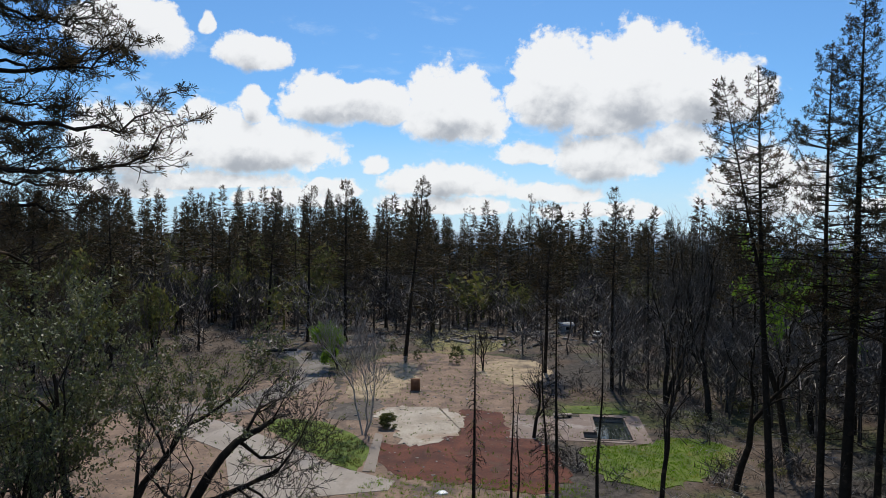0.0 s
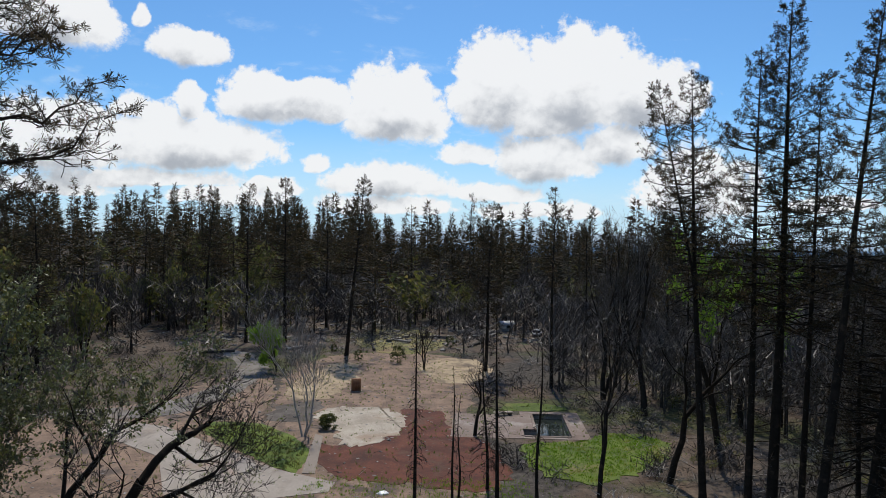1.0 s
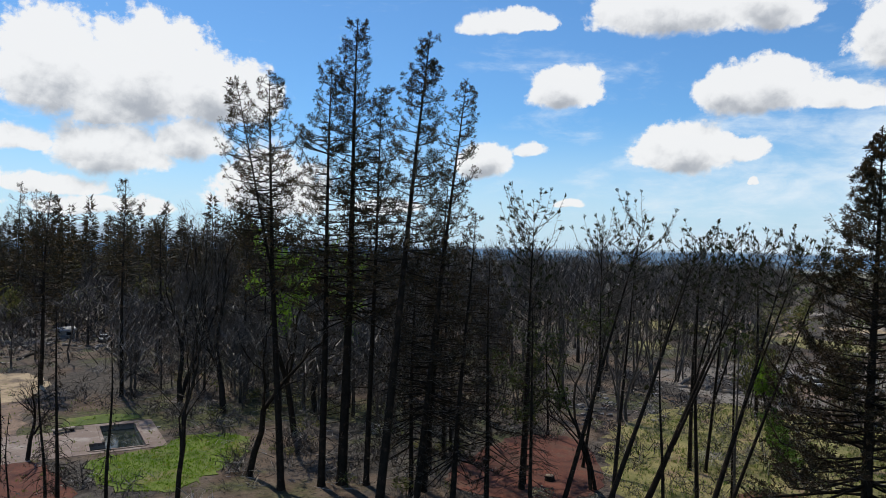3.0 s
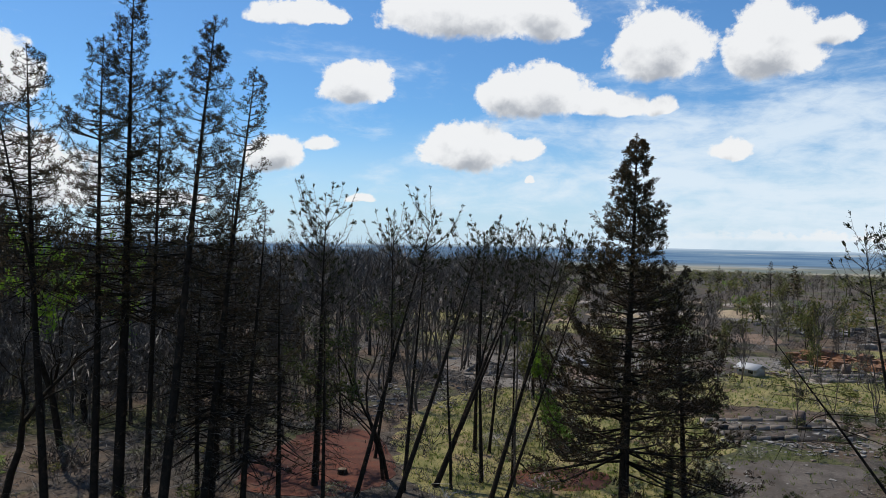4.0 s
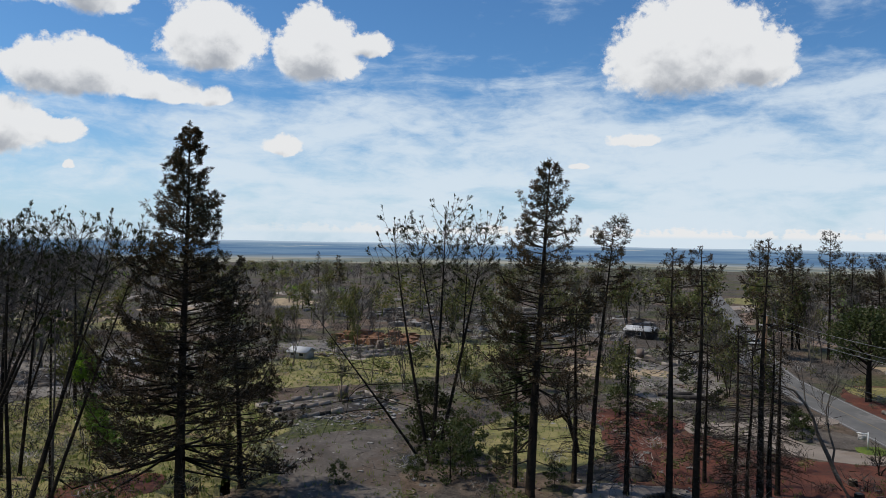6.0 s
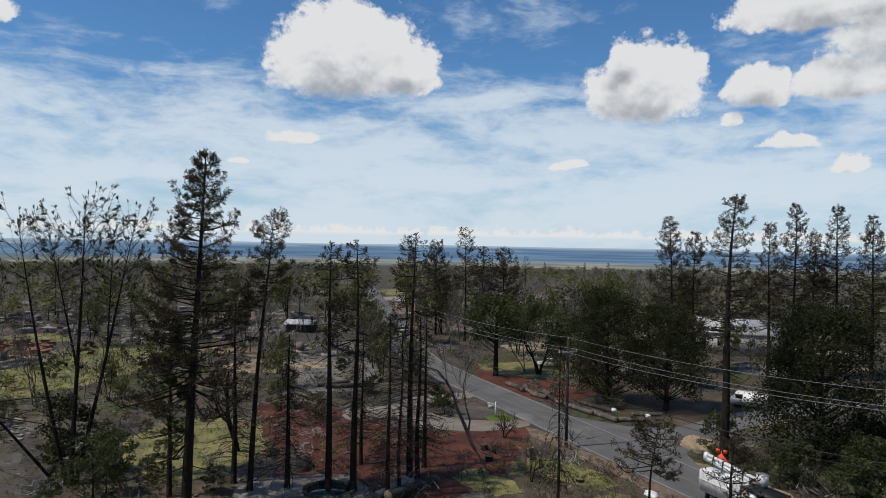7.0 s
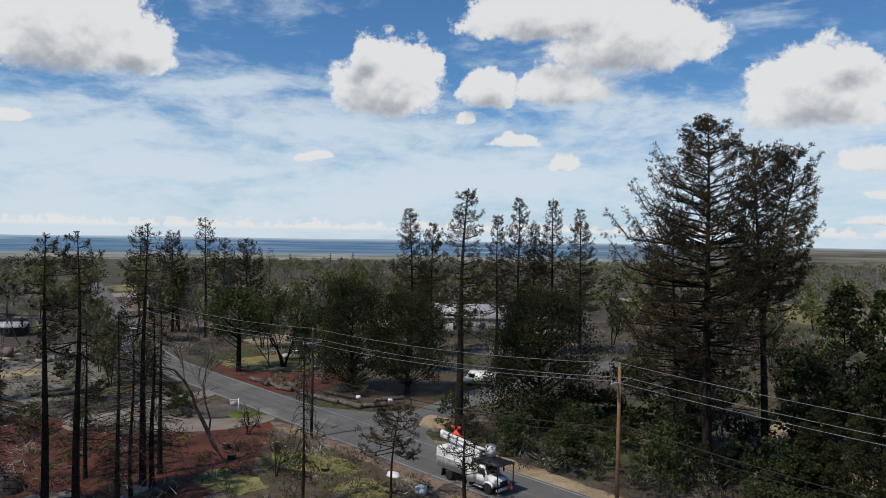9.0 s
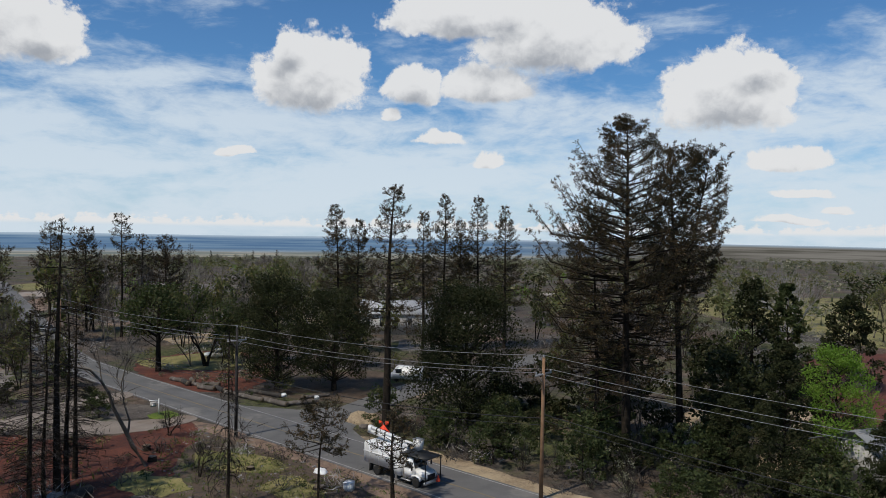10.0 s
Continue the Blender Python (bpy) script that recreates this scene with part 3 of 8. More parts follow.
def needle_tufts(places, ways, length, dice, count=12, width=0.05, open_up=1.7):
    """Brushes of long needles round the shoots' ends."""
    p = np.repeat(np.asarray(places, dtype=float), count, axis=0)
    w = np.repeat(np.asarray(ways, dtype=float), count, axis=0)
    n = len(p)
    d = w + dice.normal(0, open_up * 0.6, (n, 3))
    d /= np.linalg.norm(d, axis=1)[:, None] + 1e-9
    s = np.cross(d, dice.normal(size=(n, 3)))
    s /= np.linalg.norm(s, axis=1)[:, None] + 1e-9
    long = length * dice.uniform(0.65, 1.2, (n, 1))
    root = p - w * length * dice.uniform(0.0, 0.25, (n, 1))
    tip = root + d * long
    return np.stack([root, tip + s * width * 0.5, tip - s * width * 0.5], 1)


def pine(name="pine_tree", at=(0, 0), height=30.0, lean=(0.0, 0.0), crown_from=0.4, spread=4.0, trunk=0.38, seed=1, tufts=1.0, needle=0.3,
         full=1.0, shape=0.8, needles=None, bark=None, bare_from=0.12, droop=0.15, wide_low=0.0, per_tuft=9, needle_wide=0.22, whorl=0.5, brown_below=0.0, finer=0, label="", group="", twin=None, twig=None, open_up=1.7, slim=1.0, widest=99.0):
    """A ponderosa: a straight bole, whorled limbs that sweep up at their ends, and brushes of needles."""
    dice, rnd = np.random.default_rng(seed), random.Random(seed)
    base = thing(name, label, "tree", (at[0], at[1], 0), 0, group)
    if math.hypot(*at) > 100:   # far off: fewer, larger needles
        per_tuft, needle = min(per_tuft, 7), max(needle * 1.1, 0.36)
    wood, twigs = Geo(), Geo()
    tips, ways = [], []
    for stem, (dx, dy, high, split) in enumerate([(lean[0], lean[1], height, 0.0)] + ([twin] if twin else [])):
        sway = [rnd.uniform(0, 6.28), rnd.uniform(0.1, 0.35)]

        def middle(z, dx=dx, dy=dy, high=high, split=split, sway=sway):
            u = z / high
            f = u if split == 0 else max(0.0, (u - split) / (1 - split))
            if split:
                g = min(u, split)
                return Vector((lean[0] * g + (dx - lean[0] * split) * f, lean[1] * g + (dy - lean[1] * split) * f, z))
            return Vector((dx * u + sway[1] * math.sin(u * 5 + sway[0]) * u, dy * u + sway[1] * math.cos(u * 4 + sway[0]) * u, z))

        levels = [high * k / 44 for k in range(45)]
        if split:
            levels = [z for z in levels if z >= high * split - 0.5]
        if stem:
            wood = Geo()
        wood.tube([middle(z) for z in levels],
                  [trunk * (1.0 - 0.93 * (z / high) ** 1.15) * (1.25 if z == 0 else 1.0) * (0.75 if split else 1.0) for z in levels], 9)
        bole = wood.last
        z = high * max(bare_from, split)
        while z < high * 0.985:
            u = (z / high - crown_from) / max(1 - crown_from, 0.02)
            alive = u > 0 or rnd.random() < 0.12 * slim
            if u < 0:
                reach = spread * (0.45 + 0.35 * rnd.random()) * (1.0 + u * 0.4) + wide_low * rnd.random()
            else:
                reach = spread * ((1 - u) ** shape) * (0.75 + 0.45 * rnd.random()) + 0.35 + wide_low * max(0, 0.35 - u)
            reach = min(reach, widest * rnd.uniform(0.85, 1.1))
            for _ in range(rnd.choice((1, 2, 2, 3)) if u < 0 else rnd.choice((3, 3, 4, 5))):
                a, long = rnd.uniform(0, 6.283), reach * rnd.uniform(0.65, 1.2)
                out = Vector((math.cos(a), math.sin(a), 0))
                rise = rnd.uniform(-0.16, 0.3) + 0.5 * max(u, 0) - (droop + 0.25 if u < 0.1 else droop)
                root = middle(z)
                bend = Vector((-out.y, out.x, 0)) * rnd.uniform(-0.4, 0.4) * long
                if finer:
                    bend = bend * 2.0
                path = [root, root + out * long * 0.4 + Vector((0, 0, rise * long * 0.35)) + bend * 0.4,
                        root + out * long * 0.75 + Vector((0, 0, rise * long * 0.7 + 0.03 * long)) + bend * 0.8,
                        root + out * long * 0.97 + Vector((0, 0, rise * long + 0.3 * long)) + bend]
                thick = (0.018 + 0.013 * long) * slim
                if finer:   # seen close by: crooked limbs
                    wavy, wide = [root], [thick * 1.15]
                    for k in range(1, 13):
                        f = k / 12
                        i = 0 if f < 0.4 else 1 if f < 0.75 else 2
                        g = (f - (0, 0.4, 0.75)[i]) / (0.4, 0.35, 0.25)[i]
                        wavy.append(path[i].lerp(path[i + 1], g) + Vector((rnd.gauss(0, 0.07), rnd.gauss(0, 0.07), rnd.gauss(0, 0.08))) * (1 if k < 12 else 0)), wide.append(thick * 1.15 * (1 - 0.85 * f))
                    wood.tube(wavy, wide, 4, False, bole[0] + bole[1] * min(range(len(levels)), key=lambda i: abs(levels[i] - z)))
                else:
                    wood.tube(path, [thick, thick * 0.75, thick * 0.5, 0.012], 3, False, bole[0] + bole[1] * min(range(len(levels)), key=lambda i: abs(levels[i] - z)))
                if alive:
                    tips.append(path[3]), ways.append((path[3] - path[2]).normalized() + Vector((0, 0, 0.3)))
                shoots = int((2.2 + long * 1.9) * full * (0.7 if u < 0 else 1.0))
                for k in range(shoots):
                    f = (0.3 if u < 0 else 0.42) + (0.68 if u < 0 else 0.56) * (k + rnd.random()) / shoots
                    i = 0 if f < 0.4 else 1 if f < 0.75 else 2
                    g = (f - (0, 0.4, 0.75)[i]) / (0.4, 0.35, 0.25)[i]
                    start = path[i].lerp(path[i + 1], g)
                    sideways = Vector((-out.y, out.x, 0)) * rnd.choice((-1, 1))
                    size = rnd.uniform(0.35, 0.9) * (0.35 + 0.2 * long) * (1.2 - 0.5 * f) * (1.3 if finer else 1.0)
                    way = (sideways * rnd.uniform(0.4, 1) + out * rnd.uniform(0.3, 0.9) + Vector((0, 0, rnd.uniform(-0.15, 0.55)))).normalized()
                    end = start + way * size + Vector((0, 0, 0.12 * size))
                    twigs.blade(start, end, 0.022, rnd)
                    if alive and rnd.random() < tufts:
                        tips.append(end), ways.append(way + Vector((0, 0, 0.35)))
                        if rnd.random() < 0.35 * full:
                            tips.append(start.lerp(end, 0.6)), ways.append(way + Vector((0, 0, 0.5)))
                        for _ in range(finer):
                            spur = start.lerp(end, rnd.uniform(0.3, 1.0))
                            turn = (way + Vector((rnd.gauss(0, 0.7), rnd.gauss(0, 0.7), rnd.gauss(0.1, 0.5)))).normalized()
                            tip = spur + turn * size * rnd.uniform(0.4, 0.9)
                            twigs.tube([spur, spur.lerp(tip, 0.5) - Vector((0, 0, 0.08 * size)), tip], [0.014, 0.012, 0.009], 3)
                            tips.append(tip), ways.append(turn + Vector((0, 0, 0.5)))
            z += (whorl if u > 0 else slim) * rnd.uniform(0.6, 1.35) * (0.75 + height / 120)
        part("stem" if stem else "trunk", wood, bark or BARK, base)
        if tips:
            for k in range(4):
                tips.append(middle(high - 0.15 * k)), ways.append(Vector((rnd.uniform(-0.4, 0.4), rnd.uniform(-0.4, 0.4), 1)))
    part("twig_mass", twigs, twig or TWIG_DARK, base)
    if tips:
        for part_name, mat, low, high_up in (("crown", needles or NEEDLE, brown_below, 9.0), ("scorched_crown", NEEDLE_BROWN, -1.0, brown_below)):
            some = [(tuple(v), tuple(w)) for v, w in zip(tips, ways) if low <= v.z / height + rnd.gauss(0, 0.04 if brown_below else 0) < high_up]
            if some:
                part(part_name, Geo().loose(needle_tufts([v for v, w in some], [w for v, w in some], needle, dice, per_tuft, needle * needle_wide, 3.0 if finer else open_up)), mat, base, smooth=False)
    return base


def oak(name="bare_oak", at=(0, 0), height=14.0, lean=(0.0, 0.0), trunk=0.28, seed=1, stems=1, open_out=0.55, depth=5, first=0.3, leaves=0.0,
        leaf=0.14, leaf_mat=None, leaf_from=0.0, bark=None, twig=None, upright=0.25, label="", category="tree", group="", kids=(2, 3), per_twig=5, wander=0.18, clump=1.4, splay=0.16, sprays=None, twig_wide=0.018):
    """A broadleaf tree grown limb by limb; leaves 0 leaves it bare."""
    rnd, dice = random.Random(seed), np.random.default_rng(seed)
    base = thing(name, label, category, (at[0], at[1], 0), 0, group)
    wood, fine, leaf_at, top = Geo(), Geo(), [], 1.0
    sprays = (2 if math.hypot(*at) < 80 else 0) if sprays is None else sprays

    def grow(start, way, long, thick, level, parent=None):
        steps = 3 if level < 3 else 2
        path, radii, p, d = [start], [thick], start, way
        for k in range(steps):
            d = (d + Vector((rnd.gauss(0, wander), rnd.gauss(0, wander), rnd.gauss(0, wander) + upright * 0.22))).normalized()
            p = p + d * long / steps
            path.append(p), radii.append(max(thick * (1 - (0.26 if level < 2 else 0.42) * (k + 1) / steps), 0.007))
        if level < 4 and level < depth - 1:
            wood.tube(path, radii, 7 if level == 0 else 5 if level < 3 else 3, False, parent)
            grown = wood.last
        else:
            grown = None
            for a, b in zip(path, path[1:]):
                fine.blade(a, b + (b - a) * 0.25, max(radii[0], twig_wide) * 1.1, rnd)
        if level >= depth:
            for _ in range(sprays):
                a = path[0].lerp(path[-1], rnd.uniform(0.2, 0.9))
                fine.blade(a, a + (d + Vector((rnd.gauss(0, 0.7), rnd.gauss(0, 0.7), rnd.gauss(0.1, 0.6)))).normalized() * long * rnd.uniform(0.4, 0.9), twig_wide, rnd)
            if leaves and rnd.random() < leaves:
                leaf_at.append(tuple(p)), leaf_at.append(tuple(path[1]))
            return
        for k in range(rnd.choice(kids) + (1 if level in (1, 2) else 0)):
            spread = open_out * (rnd.uniform(0.15, 0.5) if k == 0 else rnd.uniform(0.7, 1.5))
            turn = Vector((rnd.gauss(0, 1), rnd.gauss(0, 1), rnd.gauss(0, 0.6)))
            side = (turn - d * turn.dot(d)).normalized()
            new_way = (d * math.cos(spread) + side * math.sin(spread) + Vector((0, 0, upright * 0.35))).normalized()
            at_f = 1.0 if k == 0 else rnd.uniform(0.45, 1.0)
            i = min(int(at_f * steps), steps - 1)
            grow(path[i].lerp(path[i + 1], at_f * steps - i), new_way, long * (rnd.uniform(0.6, 0.8) if k == 0 else rnd.uniform(0.52, 0.82)), radii[-1] * (0.92 if k == 0 else 0.62), level + 1, grown[0] + grown[1] * i if grown else None)

    slope = Vector((lean[0], lean[1], height)).normalized()
    for s in range(stems):
        tilt = Vector((math.cos(s * 6.283 / stems + 0.6), math.sin(s * 6.283 / stems + 0.6), 0)) * splay * rnd.uniform(0.7, 1.5) if stems > 1 else Vector((0, 0, 0))
        foot = Vector((rnd.uniform(-0.3, 0.3), rnd.uniform(-0.3, 0.3), 0)) if stems > 1 else Vector((0, 0, 0))
        wood = Geo()
        grow(foot, (slope + tilt).normalized(), height * first * (rnd.uniform(0.85, 1.15) if stems > 1 else 1), trunk * (0.75 if stems > 1 else 1), 0)
        part("trunk" if stems == 1 else "stem", wood, bark or BARK, base)
    heights = np.concatenate([t[:, :, 2].ravel() for t in fine.tris])
    top = 0.6 * float(heights.max()) + 0.4 * float(np.percentile(heights, 98.0))
    base.matrix_basis = base.matrix_basis @ Matrix.Diagonal((1, 1, height / top, 1))
    part("twig_mass", fine, twig or TWIG, base)
    leaf_at = [q for q in leaf_at if q[2] > leaf_from * top]
    if leaf_at:
        part("crown", Geo().loose(leaf_cards(leaf_at, leaf, dice, 0.55, per_twig, clump)), leaf_mat or LEAF, base, smooth=False)
    return base


def snag(name="burnt_snag", at=(0, 0), height=15.0, lean=(0.0, 0.0), trunk=0.16, seed=1, reach=1.3, count=70, curl=0.9, green=0.0, bark=None, label="", group="", needles=None):
    """A dead young conifer: a thin pole with short limbs that curl down."""
    rnd, dice = random.Random(seed), np.random.default_rng(seed)
    base = thing(name, label, "tree", (at[0], at[1], 0), 0, group)
    wood, twigs, tips, ways = Geo(), Geo(), [], []
    kink = [rnd.uniform(-0.12, 0.12), rnd.uniform(-0.12, 0.12)]

    def middle(z):
        u = z / height
        return Vector((lean[0] * u + kink[0] * math.sin(u * 7), lean[1] * u + kink[1] * math.sin(u * 6), z))

    wood.tube([middle(height * k / 32) for k in range(33)], [trunk * (1 - 0.85 * k / 32) * (1.2 if k == 0 else 1) for k in range(33)], 6)
    for k in range(count):
        u = 0.15 + 0.84 * (k + rnd.random()) / count
        a, long = rnd.uniform(0, 6.283), reach * (1.15 - u) * rnd.uniform(0.5, 1.4)
        out, root = Vector((math.cos(a), math.sin(a), 0)), middle(u * height)
        path = [root, root + out * long * 0.5 + Vector((0, 0, -0.1 * long)), root + out * long * 0.9 + Vector((0, 0, -curl * 0.5 * long)),
                root + out * long * rnd.uniform(0.7, 1.1) + Vector((0, 0, -curl * long))]
        wood.tube(path, [0.032, 0.024, 0.018, 0.01], 3, False, 6 * round(u * 32))
        for _ in range(5):
            f = rnd.uniform(0.0, 1)
            s = path[1].lerp(path[2], f)
            end = s + (out * rnd.uniform(0, 0.5) + Vector((rnd.gauss(0, 0.5), rnd.gauss(0, 0.5), -0.5 * curl))) * 0.5 * long
            twigs.blade(s, end, 0.02, rnd)
            if rnd.random() < green:
                tips.append(tuple(end)), ways.append((out.x * 0.4, out.y * 0.4, 0.3))
    part("trunk", wood, bark or BARK, base)
    part("twig_mass", twigs, TWIG_DARK, base)
    if tips:
        part("crown", Geo().loose(needle_tufts(tips, ways, 0.32, dice, 12, 0.05)), needles or NEEDLE, base, smooth=False)
    return base


def bushy(name="evergreen_tree", at=(0, 0), height=12.0, width=8.0, seed=1, clumps=60, leaf=0.2, per_clump=70, leaf_mat=None, trunk=0.3, base_at=0.2,
          pointed=0.0, lean=(0, 0), label="", category="tree", group="", bark=None, squash=0.8):
    """A tree or shrub in full leaf: limbs that end in many uneven clumps of small leaves."""
    rnd, dice = random.Random(seed), np.random.default_rng(seed)
    base = thing(name, label, category, (at[0], at[1], 0), 0, group)
    wood, places = Geo(), []
    fork = Vector((lean[0] * base_at, lean[1] * base_at, height * max(base_at, 0.08)))
    wood.tube([(0, 0, 0), fork * 0.5, fork, fork + Vector((lean[0] * 0.4, lean[1] * 0.4, height * 0.35))], [trunk * 1.2, trunk, trunk * 0.8, trunk * 0.25], 7)
    for k in range(clumps):
        u = ((k + rnd.random()) / clumps) ** 0.85
        z = height * (base_at + (0.97 - base_at) * u)
        round_r = math.sin(math.pi * min(0.98, 0.16 + 0.8 * u)) ** 0.6
        cone_r = (1 - u) ** 0.85 + 0.04
        r = width * 0.5 * (round_r * (1 - pointed) + cone_r * pointed) * math.sqrt(rnd.uniform(0.15, 1.0)) * rnd.uniform(0.8, 1.12)
        a = rnd.uniform(0, 6.283)
        c = Vector((math.cos(a) * r + lean[0] * u, math.sin(a) * r + lean[1] * u, z))
        if r > width * 0.15 and k % 2 == 0:
            root = Vector((lean[0] * u * 0.7, lean[1] * u * 0.7, max(z - r * 0.8, height * base_at * 0.6)))
            wood.tube([root, root.lerp(c, 0.5) - Vector((0, 0, 0.05 * r)), c], [trunk * 0.25, trunk * 0.14, 0.02], 4, False, 14)
        size = width * rnd.uniform(0.07, 0.15) * (1 - 0.5 * pointed * u)
        n = int(per_clump * rnd.uniform(0.6, 1.3))
        blob = dice.normal(size=(n, 3))
        blob /= np.linalg.norm(blob, axis=1)[:, None]
        blob *= (dice.uniform(0.25, 1.0, (n, 1)) ** 0.5) * size * np.array([[1.25, 1.25, squash]])
        places.append(blob + np.array(c))
    part("trunk", wood, bark or BARK, base)
    part("crown", Geo().loose(leaf_cards(np.concatenate(places), leaf, dice, 0.6)), leaf_mat or LEAF_EVER, base, smooth=False)
    return base


def brush(name="bare_shrub", at=(0, 0), height=2.5, seed=1, stems=9, twig=None, leaves=0.0, leaf_mat=None, leaf=0.07, label="", group=""):
    """A shrub of many thin stems from one root."""
    rnd, dice = random.Random(seed), np.random.default_rng(seed)
    base = thing(name, label, "shrub", (at[0], at[1], 0), 0, group)
    wood, leaf_at = Geo(), []
    for _ in range(stems):
        a, out = rnd.uniform(0, 6.283), rnd.uniform(0.1, 0.75)
        way = Vector((math.cos(a) * out, math.sin(a) * out, 1)).normalized()
        p0 = Vector((rnd.gauss(0, 0.12), rnd.gauss(0, 0.12), 0))
        long = height * rnd.uniform(0.6, 1.05)
        p1, p2 = p0 + way * long * 0.5, p0 + way * long * 0.5 + (way + Vector((rnd.gauss(0, 0.25), rnd.gauss(0, 0.25), 0.1))).normalized() * long * 0.5
        wood.tube([p0, p1, p2], [0.03, 0.02, 0.008], 3)
        for _ in range(7):
            s = p0.lerp(p1, rnd.uniform(0.4, 1)) if rnd.random() < 0.4 else p1.lerp(p2, rnd.random())
            e = s + Vector((rnd.gauss(0, 0.3), rnd.gauss(0, 0.3), rnd.uniform(0, 0.5))) * height * 0.35
            wood.blade(s, e, 0.014, rnd)
            if rnd.random() < leaves:
                leaf_at.append(tuple(e)), leaf_at.append(tuple(s.lerp(e, 0.5)))
    part("brushwood", wood, twig or TWIG, base)
    if leaf_at:
        part("leaf_mass", Geo().loose(leaf_cards(leaf_at, leaf, dice, 0.6, 8)), leaf_mat or LEAF, base, smooth=False)
    return base


# ---- ground ----
POOL = Matrix.Translation((21.6, 92.0, 0)) @ Matrix.Rotation(radians(-7.5), 4, "Z")


def ground_height(x, y):
    r = math.hypot(x, y)
    z = 0.0
    if r > 360:
        z += min((r - 360) / 200, 1.0) * 1.6 * noise.noise(Vector((x * 0.006, y * 0.006, 3.0)))
    if y > 0 and 240 < r < 900:   # a low rise in the south
        side = math.degrees(math.atan2(-x, y))
        f = min(1.0, max(0.0, (side + 14) / 30))
        g = min(1.0, (r - 240) / 170) * min(1.0, (900 - r) / 200)
        z += 13.0 * f * f * (3 - 2 * f) * g * g * (3 - 2 * g)
    side = math.degrees(math.atan2(-x, y))
    if side < -48 and r > 400:   # the plateau falls off towards the valley in the west
        z -= min(1.0, (-48 - side) / 22, max(0.25, (side + 158) / 14)) * (min(r, 950) - 400) * 0.024
    if r > 950:
        z -= (r - 950) * 0.036
    return z


def build_ground():
    """One sheet out to the horizon, with the pool's hole in it."""
    near = [i * 12.0 for i in range(1, 22)]
    far = [264 * 1.17 ** i for i in range(1, 20)]
    steps = near + far
    xs = sorted([-s - 4 for s in steps] + [s + 2.2 for s in steps] + [-3.7, -2.0, 2.0])
    ys = sorted([-s - 6 for s in steps] + [s + 6 for s in steps] + [-5.5, -2.6, 5.5])
    geo, spots = Geo(), {}

    def vert(i, j):
        if (i, j) not in spots:
            p = POOL @ Vector((xs[i], ys[j], 0))
            spots[i, j] = len(geo.verts)
            geo.verts.append(Vector((p.x, p.y, ground_height(p.x, p.y))))
        return spots[i, j]

    for i in range(len(xs) - 1):
        for j in range(len(ys) - 1):
            cx, cy = (xs[i] + xs[i + 1]) / 2, (ys[j] + ys[j + 1]) / 2
            if (abs(cx) < 2 and abs(cy) < 5.5) or (-3.7 < cx < -2 and -5.5 < cy < -2.6):
                continue
            geo.faces.append((vert(i, j), vert(i + 1, j), vert(i + 1, j + 1), vert(i, j + 1)))
    return structure("ground", geo, FLOOR, "burnt forest floor of ash, litter and new grass", "ground", smooth=True)


ground = build_ground()


CLEARED = []   # outlines that stay free of undergrowth


def inside(x, y, outline):
    hit, n = False, len(outline)
    for i in range(n):
        (ax, ay), (bx, by) = outline[i], outline[i - 1]
        if (ay > y) != (by > y) and x < (bx - ax) * (y - ay) / (by - ay) + ax:
            hit = not hit
    return hit


def ragged(outline, jitter=0.5, step=1.2, seed=1):
    """A smooth closed line through the corners, worn at its edge."""
    rnd, n, line = random.Random(seed), len(outline), []
    for i in range(n):
        a, b, c, d = (Vector(outline[(i + k) % n]) for k in (-1, 0, 1, 2))
        count = max(2, int((c - b).length / step))
        for k in range(count):
            t = k / count
            p = 0.5 * (2 * b + (c - a) * t + (2 * a - 5 * b + 4 * c - d) * t * t + (3 * b - a - 3 * c + d) * t ** 3)
            line.append((p.x + rnd.gauss(0, jitter * 0.35), p.y + rnd.gauss(0, jitter * 0.35)))
    return line


def patch(name, outline, top, mat, label, jitter=0.5, seed=1, category="ground", step=1.2, overgrown=False):
    if not overgrown:
        CLEARED.append(outline)
    return structure(name, Geo().prism(ragged(outline, jitter, step, seed), -0.2, top, None), mat, label, category)


def flat(name, outline, top, mat, label, category="ground", low=-0.2):
    CLEARED.append(outline)
    return structure(name, Geo().prism(outline, low, top), mat, label, category)


# the cleared building plot in the south
patch("soil_patch_pink", [(-20, 62), (-16, 84), (-15, 104), (-16, 126), (-9, 147), (6, 150), (17, 140), (15, 118), (12, 100), (9, 66), (-8, 58)], 0.012, PINK_SOIL, "bare pinkish gravelly soil of a cleared plot", 1.2, 3)
patch("soil_patch_apron", [(-46, 76), (-42, 108), (-36, 120), (-26, 124), (-19, 126), (-16, 104), (-16, 84), (-20, 64), (-34, 64)], 0.009, PINK_SOIL, "pinkish-brown ashy ground beside a concrete driveway", 1.2, 48)
patch("soil_patch_clearing", [(-62, 150), (-72, 215), (-20, 238), (40, 232), (48, 165), (16, 150), (-20, 156)], 0.008, VERGE, "pale ashy ground between burnt trunks", 1.5, 41, overgrown=True)
patch("soil_patch_red", [(2.6, 100.6), (8.0, 99), (8.6, 88.5), (12.5, 84), (11.5, 69), (1.2, 70.5), (-5.1, 73.6), (-7.4, 83.1), (-4.4, 84), (1.2, 88.5)], 0.04, RED_SOIL, "freshly graded dark red soil pad", 1.0, 4, "ground", 0.8)
